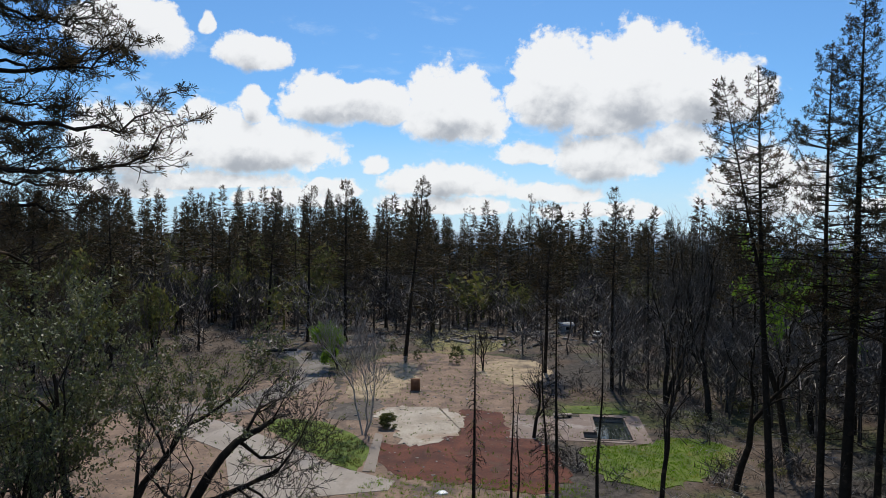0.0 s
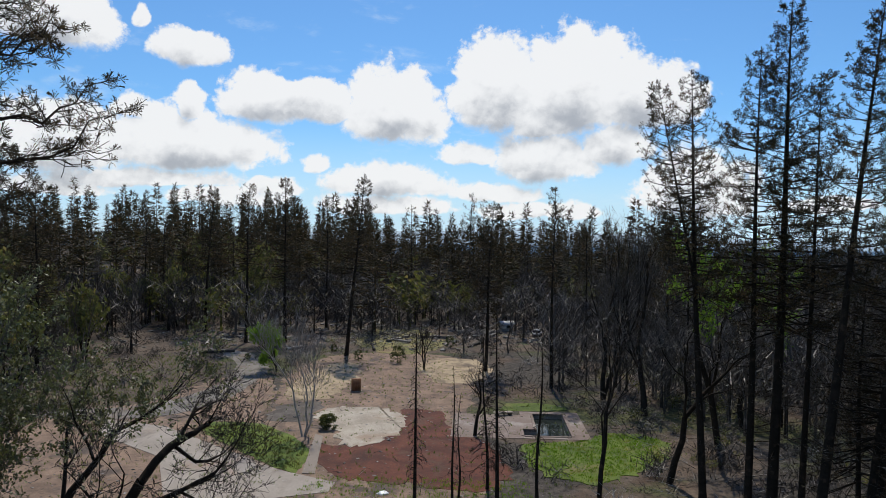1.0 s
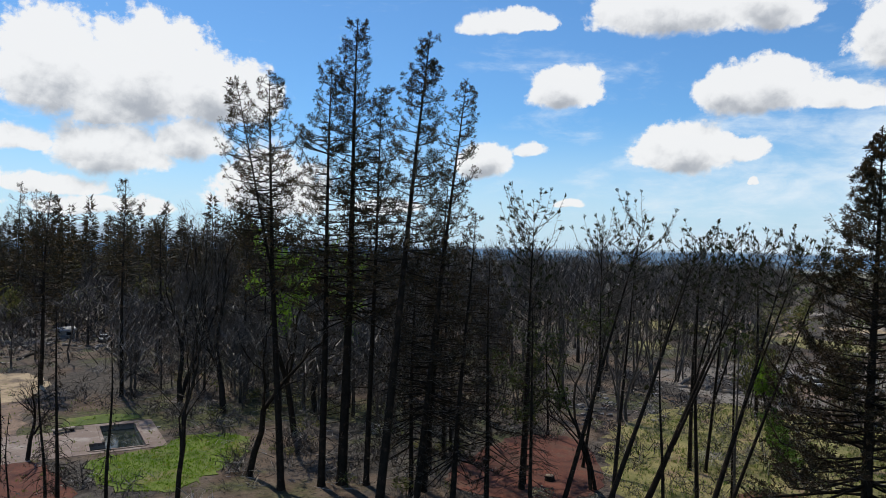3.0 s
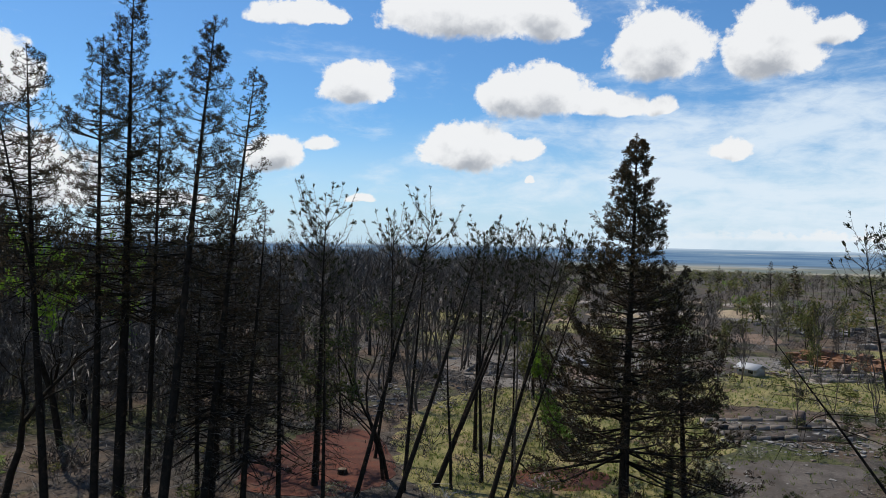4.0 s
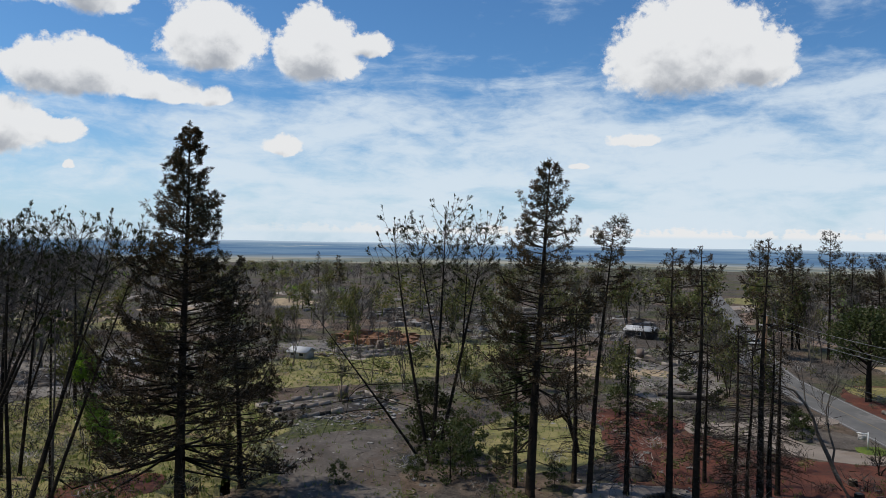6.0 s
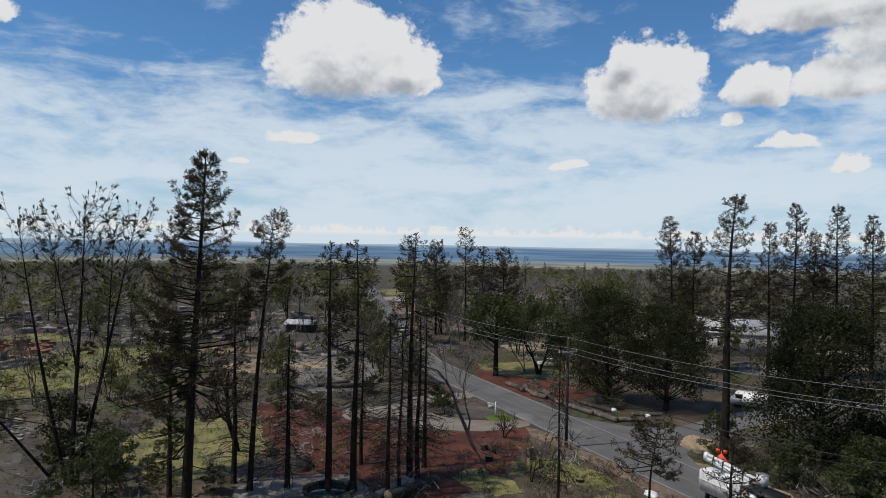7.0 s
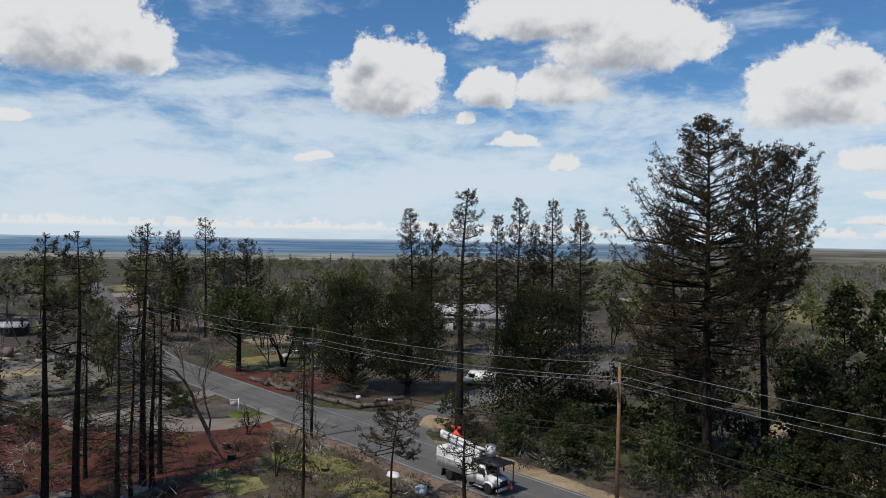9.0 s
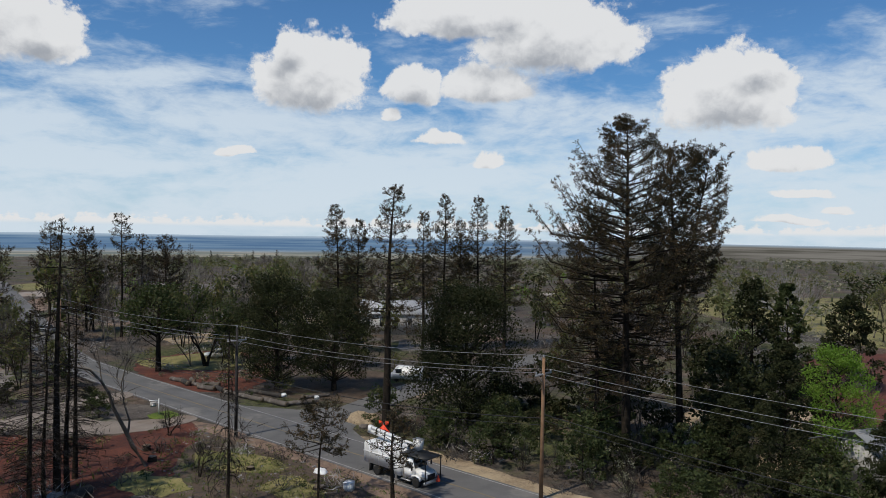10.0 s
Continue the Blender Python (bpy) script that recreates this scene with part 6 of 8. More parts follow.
slender = [pole_tree((43.5, 60.0), 24.0, (0.5, 0.4), 0.28, 170, 0.76, 3.0, "slender burnt oak in a thicket", "oak thicket", full=0.9),
           pole_tree((58.5, 53.0), 22.5, (2.0, -2.0), 0.26, 171, 0.78, 2.8, "slender burnt oak in a thicket", "oak thicket", full=0.9, twig=TWIG_DARK),
           snag(at=(45.0, 47.0), height=19, trunk=0.2, seed=172, reach=2.6, count=170, curl=0.5, label="slender burnt pine in a thicket", group="oak thicket"),
           pine(at=(42.5, 50.0), height=23, crown_from=0.2, spread=3.4, trunk=0.24, seed=173, full=1.1, tufts=0.25, twig=TWIG_PALE, shape=0.7, droop=0.4, needles=NEEDLE_BROWN, needle=0.34, per_tuft=7, label="scorched drooping pine in a thicket", group="oak thicket")]
thicket = random.Random(44)
for k in range(11):
    a, r = radians(thicket.uniform(-57, -28)), thicket.uniform(66, 112)
    x, y = -math.sin(a) * r, math.cos(a) * r
    if not (50 < x < 64 and 46 < y < 62):
        copy_thing(thicket.choice(slender), pose(x, y, 0, 0, 0, thicket.uniform(0, 360)) @ Matrix.Scale(thicket.uniform(0.7, 1.1), 4))
scatter(wood_pines, 30, 40, -24, 165, 290, 1, 0.6, 1.15)
scatter(wood_oaks[:3], 84, 42, -30, 145, 270, 2, 0.9, 1.5)
scatter(wood_oaks[3:], 34, 42, 7, 130, 240, 3, 0.9, 1.6)
scatter(wood_oaks, 26, 10, -14, 158, 240, 33, 0.7, 1.0)
scatter(wood_oaks, 20, 40, 14, 75, 160, 4, 0.6, 1.0)
scatter(wood_oaks[:3], 17, -14, -34, 95, 175, 5, 0.8, 1.3)
scatter(wood_pines, 8, -14, -34, 110, 200, 6, 0.7, 0.95)
scatter(wood_oaks[:3], 26, -30, -62, 105, 200, 7, 1.1, 1.65)
scatter(wood_oaks[:3], 18, -31, -58, 74, 108, 17, 0.8, 1.35)
scatter(wood_oaks, 32, -55, -115, 110, 300, 8, 0.5, 0.95)
scatter(wood_oaks, 28, -108, -172, 115, 300, 9, 0.45, 0.95)
scatter(wood_oaks, 34, -74, -128, 92, 190, 34, 0.45, 0.85)
for x, y, source, size in ((122.5, -44.5, 1, 0.75), (133, -43.5, 3, 0.8), (141, -46.5, 0, 0.7), (126, -40, 3, 0.6), (150, -47, 3, 0.8), (118, -41.5, 2, 0.6), (137, -40, 1, 0.8)):
    copy_thing(wood_oaks[source], pose(x, y, 0, 0, 0, x * 37) @ Matrix.Scale(size, 4))
lots = random.Random(81)
for k in range(40):   # small burnt trees round the foundations
    x, y = lots.uniform(90, 165), lots.uniform(-6, 62)
    if not any(inside(x, y, c) for c in CLEARED):
        copy_thing(wood_oaks[k % 4], pose(x, y, 0, 0, 0, lots.uniform(0, 360)) @ Matrix.Scale(lots.uniform(0.3, 0.7), 4))
yard = random.Random(61)
for k in range(14):   # scrub below the cedars
    copy_thing((shrub_a, dark_bush, shrub_b)[k % 3], pose(yard.uniform(6, 36), yard.uniform(-82, -62), 0, 0, 0, yard.uniform(0, 360)) @ Matrix.Scale(yard.uniform(0.6, 1.2), 4))
for k in range(30):   # scrubby trees behind the massive pine
    x, y = yard.uniform(16, 62), yard.uniform(-112, -74)
    copy_thing(wood_oaks[k % 4] if k % 3 else dark_bush, pose(x, y, 0, 0, 0, yard.uniform(0, 360)) @ Matrix.Scale(yard.uniform(0.4, 0.8), 4))
for az, r, size, source in ((-110, 165, 1.25, 3), (-113, 182, 1.1, 3), (-107, 192, 1.15, 3), (-119, 152, 0.85, 3), (-121.5, 168, 1.0, 3), (-124, 182, 1.1, 3), (-126, 205, 1.1, 3), (-104, 205, 1.05, 3), (-101, 212, 1.0, 3),
                            (-129, 175, 1.0, 3), (-131, 190, 1.0, 3), (-112, 158, 1.1, 0), (-115.5, 172, 1.2, 2), (-117, 190, 1.2, 1), (-123, 160, 1.0, 2), (-128, 168, 1.1, 0), (-133, 200, 1.1, 1), (-98, 190, 1.0, 0), (-95, 180, 0.9, 3),
                            (-150, 150, 0.8, 3), (-153, 165, 0.9, 0), (-157, 150, 0.7, 3), (-146, 160, 0.9, 3), (-143, 175, 0.9, 3), (-162, 165, 0.8, 0), (-90, 200, 0.9, 3), (-86, 190, 0.9, 0), (-80, 185, 0.9, 3), (-73, 190, 0.9, 2)):
    x, y = -math.sin(radians(az)) * r, math.cos(radians(az)) * r
    copy_thing(wood_oaks[source], pose(x, y, 0, 0, 0, az * 53) @ Matrix.Scale(size, 4))
for x, y, size in ((27, -80, 2.2), (42, -78, 1.8), (33, -90, 2.2), (46, -90, 2.2), (24, -88, 2.2), (52, -80, 1.8), (38, -100, 2.3)):
    copy_thing(dark_bush, pose(x, y, 0, 0, 0, x * 91) @ Matrix.Scale(size, 4))   # taller evergreen growth behind the massive pine
for x, y, size in ((104, -70, 0.75), (99, -76, 0.7), (110, -75, 0.8), (95, -82, 0.8), (102, -84, 0.7)):
    copy_thing(wood_oaks[3], pose(x, y, 0, 0, 0, x * 71) @ Matrix.Scale(size, 4))
scatter(wood_oaks[3:], 22, -75, -172, 115, 300, 19, 0.4, 0.9)
scatter(wood_pines, 8, -70, -150, 230, 340, 10, 0.45, 0.6)


def far_shapes(seed):
    """Small models for the woods beyond: a pine, a bare tree and a round leafy tree, each about 1 high."""
    dice = np.random.default_rng(seed)

    def blades(n, spot, way, wide):
        side = np.cross(way, dice.normal(size=(n, 3)))
        side /= np.linalg.norm(side, axis=1)[:, None] + 1e-9
        return np.stack([spot - side * wide, spot + side * wide, spot + way], 1)

    def bole(r, top):
        return np.array([[(-r, 0, 0), (r, 0, 0), (0, 0, top)], [(0, -r, 0), (0, r, 0), (0, 0, top)]])

    conifers = []
    for low, wide, round_top, n in ((0.25, 0.14, 0.7, 300), (0.4, 0.11, 0.45, 220), (0.2, 0.16, 0.9, 300), (0.5, 0.08, 0.35, 150)):
        u = dice.uniform(low, 1.0, n)
        a, r = dice.uniform(0, 6.283, n), wide * (1 - (u - low) / (1 - low) * 0.97) ** round_top * dice.uniform(0.5, 1.25, n) + 0.012
        spot = np.stack([np.cos(a) * r * 0.3, np.sin(a) * r * 0.3, u], 1)
        way = np.stack([np.cos(a) * r, np.sin(a) * r, dice.uniform(-0.03, 0.05, n)], 1)
        conifers.append(np.concatenate([bole(0.013, 1.0), blades(n, spot, way, 0.007)]))
    n = 130
    a, e = dice.uniform(0, 6.283, n), dice.uniform(0.3, 1.3, n)
    start = np.stack([dice.normal(0, 0.11, n), dice.normal(0, 0.11, n), dice.uniform(0.2, 0.75, n)], 1)
    way = np.stack([np.cos(a) * np.cos(e), np.sin(a) * np.cos(e), np.sin(e)], 1) * dice.uniform(0.12, 0.34, (n, 1))
    bare = np.concatenate([bole(0.016, 0.75), blades(n, start, way, 0.0055)])
    n = 110
    d = dice.normal(size=(n, 3))
    d /= np.linalg.norm(d, axis=1)[:, None]
    spot = d * dice.uniform(0.15, 0.36, (n, 1)) * np.array([[1.1, 1.1, 0.9]]) + np.array([[0, 0, 0.62]])
    leafy = np.concatenate([bole(0.025, 0.6), blades(n, spot, dice.normal(0, 0.06, (n, 3)), 0.035)])
    return conifers, [bare], [leafy]


def far_woods(name, shape, count, left, right, near, far, low, high, mat, label, seed, wide=1.0):
    """A stretch of distant woods in one mesh."""
    rnd, all_tris = np.random.default_rng(seed), []
    for _ in range(count):
        a, r = radians(rnd.uniform(right, left)), math.sqrt(rnd.uniform(near ** 2, far ** 2))
        x, y, t = -math.sin(a) * r, math.cos(a) * r, rnd.uniform(0, 6.283)
        h = low + (high - low) * min(1.0, max(0.0, rnd.beta(1.6, 2.0) + 0.5 * noise.noise(Vector((x * 0.02, y * 0.02, seed)))))
        if not clear_of(x, y):
            continue
        if math.degrees(a) < -50:   # lower growth out on the plateau
            h *= 1 - 0.5 * min(1.0, max(0.0, (r - 300) / 450))
        spin = np.array([[math.cos(t), math.sin(t), 0], [-math.sin(t), math.cos(t), 0], [0, 0, 1]])
        pick = shape[int(rnd.integers(len(shape)))]
        all_tris.append((pick @ spin) * np.array([h * wide, h * wide, h]) + np.array([x, y, ground_height(x, y) - 0.1]))
    geo = Geo().loose(np.concatenate(all_tris))
    return structure(name, geo, mat, label, "woods", "stuff")


CONIFER, BARE, LEAFY = far_shapes(3)
far_woods("far_pine_woods", CONIFER, 430, 42, -24, 215, 520, 20, 38, NEEDLE, "distant dark burnt pine woods", 1)
far_woods("far_scorched_woods", CONIFER, 200, 42, -40, 250, 700, 16, 30, NEEDLE_BROWN, "distant scorched brown pine woods", 2)
far_woods("far_bare_woods", BARE, 640, 42, -62, 170, 620, 12, 19, TWIG_DARK, "distant dark leafless woods", 3, 1.2)
far_woods("far_grey_woods", BARE, 420, 42, -62, 150, 520, 10, 18, TWIG, "distant grey leafless woods", 23, 1.2)
far_woods("tall_grey_woods", BARE, 230, -24, -62, 125, 420, 17, 27, TWIG, "tall grey leafless woods beyond the yards", 28, 0.9)
far_woods("pool_grey_woods", BARE, 110, -13, -36, 92, 175, 8, 17, TWIG, "grey leafless thicket behind the pool", 29, 1.0)
far_woods("far_green_woods", LEAFY, 250, 42, -16, 165, 440, 9, 16, LEAF_OLIVE, "distant green oaks among burnt woods", 4, 1.2)
far_woods("mid_bare_woods", BARE, 520, 42, -30, 150, 300, 9, 17, TWIG_DARK, "dark leafless thicket under burnt pines", 13, 1.3)
far_woods("mid_grey_woods", BARE, 300, 42, -30, 130, 300, 8, 15, TWIG, "grey leafless thicket under burnt pines", 24, 1.3)
far_woods("mid_pine_woods", CONIFER, 75, 42, -26, 170, 280, 12, 32, NEEDLE, "dark burnt pines behind the clearing", 14, 1.1)
far_woods("far_bare_woods_west", BARE, 620, -55, -142, 200, 930, 8, 15, TWIG_PALE, "distant grey leafless woods on the plateau", 5, 1.4)
far_woods("mid_bare_woods_west", BARE, 330, -55, -142, 125, 420, 6, 12, TWIG_PALE, "pale leafless trees of burnt lots", 25, 1.3)
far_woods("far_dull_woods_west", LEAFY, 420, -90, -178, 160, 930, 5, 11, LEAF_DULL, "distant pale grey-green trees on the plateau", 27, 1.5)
far_woods("far_green_woods_west", LEAFY, 950, -55, -178, 170, 930, 6, 12, LEAF_OLIVE, "distant olive green trees on the plateau", 6, 1.4)
far_woods("far_ever_woods_west", LEAFY, 260, -55, -178, 150, 930, 6, 13, LEAF_EVER, "distant dark evergreen trees on the plateau", 26, 1.4)
far_woods("far_spring_woods_west", LEAFY, 70, -60, -175, 150, 600, 4, 8, LEAF_BRIGHT, "bright green trees in new leaf on the plateau", 30, 1.3)
far_woods("plateau_edge_woods", LEAFY, 420, -72, -176, 480, 930, 8, 15, LEAF_DULL, "low pale grey-green trees along the plateau edge", 31, 1.6)
far_woods("far_dark_woods_west", CONIFER, 150, -40, -130, 260, 930, 8, 17, NEEDLE, "distant dark conifers on the plateau", 7, 1.2)


# ---- swimming pool ----
def build_pool():
    pool = thing("swimming_pool", "old garden swimming pool with dark still water", "pool")
    pool.matrix_basis = POOL
    outline = [(-2.0, 5.5), (2.0, 5.5), (2.0, -5.5), (-3.7, -5.5), (-3.7, -2.6), (-2.0, -2.6)]
    basin = Geo()
    n = len(outline)
    for z in (-1.7, 0.02):
        basin.verts += [Vector((x, y, z)) for x, y in outline]
    basin.faces += [(i, (i + 1) % n, n + (i + 1) % n, n + i) for i in range(n)] + [tuple(range(n))]
    part("basin", basin, CONCRETE, pool, "stained plaster basin", smooth=False)
    part("water", Geo().prism(outline[::-1], -1.65, -0.55), WATER, pool, "dark reflecting water", smooth=False)
    for i in range(n):
        (ax, ay), (bx, by) = outline[i], outline[(i + 1) % n]
        a, b = Vector((ax, ay, 0)), Vector((bx, by, 0))
        d = (b - a).normalized()
        out = Vector((-d.y, d.x, 0)) * 0.18
        lo = [min(a.x, b.x, (a + out * 2).x, (b + out * 2).x), min(a.y, b.y, (a + out * 2).y, (b + out * 2).y), 0.03]
        hi = [max(a.x, b.x, (a + out * 2).x, (b + out * 2).x), max(a.y, b.y, (a + out * 2).y, (b + out * 2).y), 0.13]
        part("coping", Geo().box(lo, hi, 0.025), BRICK, pool, "brick coping", smooth=False)
    deck = Geo()
    for x0, x1, y0, y1 in ((-12.6, -3.7, -6.6, 5.0), (-3.7, -2, -2.6, 7), (-3.7, 2, -6.6, -5.5), (2, 4.2, -6.6, 7), (-2, 2, 5.5, 7)):
        deck.prism([(x0, y0), (x1, y0), (x1, y1), (x0, y1)], -0.2, 0.05, POOL)
    structure("pool_deck", deck, BRICK, "weathered brick and concrete pool deck", "paving")


build_pool()
bench = thing("pool_bench", "low grey block bench on the pool deck", "bench", (16.3, 97.3, 0.05), 10)
part("seat", Geo().box((-1.3, -0.45, 0.32), (1.3, 0.45, 0.46), 0.03), CONCRETE, bench)
for sx in (-0.9, 0.9):
    part("support", Geo().box((sx - 0.18, -0.36, 0), (sx + 0.18, 0.36, 0.32), 0.02), CHAR, bench)

cabinet = thing("metal_cabinet", "brown rusty upright metal cabinet standing on bare soil", "cabinet", (-4.0, 113.2, 0.03), 4)
part("body", Geo().box((-0.72, -0.45, 0.08), (0.72, 0.45, 1.9), 0.03), RUST, cabinet)
part("plinth", Geo().box((-0.85, -0.6, 0), (0.85, 0.6, 0.08), 0.01), CONCRETE, cabinet, "concrete plinth")
part("door", Geo().box((-0.62, -0.49, 0.16), (0.3, -0.455, 1.8), 0.01), RUST, cabinet)


# ---- truck ----
def wheel(parent, x, y, radius=0.5, wide=0.28):
    turn = Matrix.Translation((x, y, radius)) @ Matrix.Rotation(radians(90), 4, "X")
    holder = part("tyre", Geo().lathe([(radius * 0.55, -wide / 2), (radius * 0.9, -wide / 2), (radius, -wide * 0.36), (radius, wide * 0.36), (radius * 0.9, wide / 2), (radius * 0.55, wide / 2)], 24, turn), RUBBER, parent, "black truck tyre")
    part("rim", Geo().lathe([(radius * 0.58, -wide * 0.42), (radius * 0.5, -wide * 0.2), (radius * 0.24, -wide * 0.15), (radius * 0.2, -wide * 0.5), (radius * 0.2, wide * 0.5), (radius * 0.24, wide * 0.15), (radius * 0.5, wide * 0.2), (radius * 0.58, wide * 0.42)], 20, turn), WHITE_PAINT, holder, "white steel rim")
    return holder


def side_profile(points, half_wide, inset=0.0, bevel=0.04):
    """A body drawn in side view (x, z) and widened across y."""
    bm = bmesh.new()
    ring = [[bm.verts.new((x, s * (half_wide - (inset if z > 1.9 else 0)), z)) for x, z in points] for s in (-1, 1)]
    n = len(points)
    bm.faces.new(ring[0]), bm.faces.new(ring[1][::-1])
    for i in range(n):
        bm.faces.new((ring[0][i], ring[1][i], ring[1][(i + 1) % n], ring[0][(i + 1) % n]))
    bmesh.ops.recalc_face_normals(bm, faces=bm.faces)
    if bevel:
        bmesh.ops.bevel(bm, geom=list(bm.edges), offset=bevel, segments=2, affect="EDGES")
    return Geo().take(bm)


def build_truck(x, y):
    truck = thing("bucket_truck", "white bucket truck with chip box and folded boom on the road", "truck", (x, y, 0.05), 180, scale=0.91)
    part("chassis", Geo().box((-1.8, -0.45, 0.62), (6.5, 0.45, 0.9), 0.04), BLACK_METAL, truck, "black steel chassis")
    part("chip_box", side_profile([(-1.95, 1.08), (2.5, 1.08), (2.5, 3.15), (2.3, 3.3), (-1.75, 3.3), (-1.95, 3.1)], 1.22, 0, 0.05), WHITE_PAINT, truck, "ribbed white chip box")
    for k in range(7):
        for s in (-1, 1):
            part("rib", Geo().box((-1.75 + 0.68 * k, s * 1.24 - 0.03, 1.15), (-1.66 + 0.68 * k, s * 1.24 + 0.03, 3.1), 0.01), WHITE_PAINT, truck)
    for s in (-1, 1):
        part("side_rail", Geo().box((-1.95, s * 1.25 - 0.04, 2.22), (2.5, s * 1.25 + 0.04, 2.34), 0.015), WHITE_PAINT, truck)
        part("tool_locker", Geo().box((2.62, s * 0.86 - 0.36, 0.7), (3.55, s * 0.86 + 0.36, 2.15), 0.04), WHITE_PAINT, truck, "white steel tool locker")
        part("step", Geo().box((3.6, s * 1.0 - 0.2, 0.45), (4.9, s * 1.0 + 0.2, 0.55), 0.02), GREY_METAL, truck)
        part("fuel_tank", Geo().box((3.7, s * 0.85 - 0.25, 0.58), (4.7, s * 0.85 + 0.25, 1.0), 0.08), GREY_METAL, truck)
        part("mirror", Geo().box((5.35, s * 1.45 - 0.1, 1.75), (5.45, s * 1.45 + 0.1, 2.25), 0.03), BLACK_METAL, truck)
        part("fender", side_profile([(5.0, 0.85), (5.15, 1.15), (5.5, 1.28), (5.85, 1.25), (6.2, 1.05), (6.3, 0.8), (6.2, 0.8), (6.05, 1.05), (5.6, 1.14), (5.25, 1.05), (5.1, 0.8)], 0.16, 0, 0.0), WHITE_PAINT, truck).matrix_basis = Matrix.Translation((0, s * 1.05, 0))
        part("headlight", Geo().box((6.72, s * 0.86 - 0.13, 0.98), (6.8, s * 0.86 + 0.13, 1.22), 0.03), GREY_METAL, truck, "clear headlight")
        part("mud_flap", Geo().box((-1.05, s * 0.95 - 0.3, 0.25), (-1.0, s * 0.95 + 0.3, 1.05)), RUBBER, truck)
        part("outrigger", Geo().box((2.75, s * 1.1 - 0.08, 0.35), (2.95, s * 1.1 + 0.08, 1.6), 0.02), WHITE_PAINT, truck)
    cab = part("cab", side_profile([(3.62, 0.75), (5.25, 0.75), (5.3, 1.75), (4.98, 2.62), (4.85, 2.72), (3.75, 2.74), (3.62, 2.62)], 1.12, 0.08, 0.06), WHITE_PAINT, truck, "white crew cab")
    part("bonnet", side_profile([(5.25, 0.9), (6.72, 0.9), (6.74, 1.3), (6.55, 1.52), (5.3, 1.78)], 0.92, 0, 0.08), WHITE_PAINT, truck, "sloping white bonnet")
    part("windscreen", Geo().prism([(-0.92, 0), (0.92, 0), (0.86, 0.82), (-0.86, 0.82)], 0, 0.02, Matrix(((0, -0.36, 0.93, 5.31), (1, 0, 0, 0), (0, 0.93, 0.36, 1.8), (0, 0, 0, 1)))), GLASS_DARK, cab, "dark windscreen")
    for s in (-1, 1):
        door = part("door", Geo().box((4.0, s * 1.12 - 0.03, 0.85), (5.12, s * 1.12 + 0.03, 1.72), 0.03), WHITE_PAINT, cab)
        part("side_window", Geo().box((4.1, s * 1.06 - 0.03, 1.76), (4.98, s * 1.06 + 0.03, 2.44), 0.02), GLASS_DARK, cab, "dark side window")
    part("grille", Geo().box((6.7, -0.55, 0.85), (6.78, 0.55, 1.38), 0.02), BLACK_METAL, truck, "black grille")
    part("bumper", Geo().box((6.7, -1.15, 0.45), (6.95, 1.15, 0.78), 0.05), GREY_METAL, truck, "steel front bumper")
    canopy = part("canopy", Geo().box((3.35, -1.2, 3.02), (7.05, 1.2, 3.12), 0.02), BLACK_METAL, truck, "dark steel canopy over the cab")
    for s in (-1, 1):
        part("post", Geo().box((6.92, s * 1.14 - 0.04, 0.7), (7.0, s * 1.14 + 0.04, 3.03)), BLACK_METAL, canopy)
        part("post", Geo().box((3.4, s * 1.14 - 0.04, 2.1), (3.48, s * 1.14 + 0.04, 3.03)), BLACK_METAL, canopy)
    part("turret", Geo().lathe([(0.42, 0.9), (0.42, 2.6), (0.34, 2.7), (0.3, 3.35)], 16, Matrix.Translation((3.05, 0.0, 0))), WHITE_PAINT, truck, "white boom turret")
    tilt = Matrix.Translation((3.2, 0.12, 3.45)) @ Matrix.Rotation(radians(5.5), 4, "Y")
    boom = part("lower_boom", Geo().box((-5.6, -0.2, -0.2), (0.25, 0.2, 0.22), 0.04, tilt), WHITE_PAINT, truck, "white box-section boom")
    part("upper_boom", Geo().box((-5.4, -0.16, 0.28), (0.9, 0.16, 0.58), 0.04, tilt), WHITE_PAINT, boom, "white box-section boom")
    part("elbow", Geo().box((-5.9, -0.24, -0.24), (-5.3, 0.24, 0.62), 0.08, tilt), WHITE_PAINT, boom)
    for k in range(4):
        part("hose_clamp", Geo().box((-4.6 + k * 1.3, -0.21, -0.24), (-4.45 + k * 1.3, 0.21, 0.6), 0.01, tilt), BLACK_METAL, boom)
    part("cylinder", Geo().tube([(3.3, 0.12, 3.0), (1.4, 0.12, 3.5)], [0.09, 0.09], 10, True), GREY_METAL, boom, "hydraulic cylinder")
    bucket = part("bucket", side_profile([(4.15, 3.3), (4.85, 3.3), (4.95, 4.35), (4.05, 4.35)], 0.38, 0, 0.04), WHITE_PAINT, truck, "white work bucket")
    bucket.matrix_basis = Matrix.Translation((0, 0.45, 0))
    part("bucket_rim", Geo().box((3.98, 0.02, 4.33), (5.02, 0.88, 4.42), 0.03), GREY_METAL, truck)
    for s in (-1, 1):
        wheel(truck, 0.0, s * 1.05), wheel(truck, 0.0, s * 0.74), wheel(truck, 5.62, s * 1.02)
    part("orange_cone_rack", Geo().lathe([(0.24, 0.55), (0.22, 0.62), (0.06, 1.15)], 12, Matrix.Translation((7.05, 0.7, 0))), ORANGE_CLOTH, truck, "orange traffic cone on the bumper")
    return truck


build_truck(50.6, -49.0)


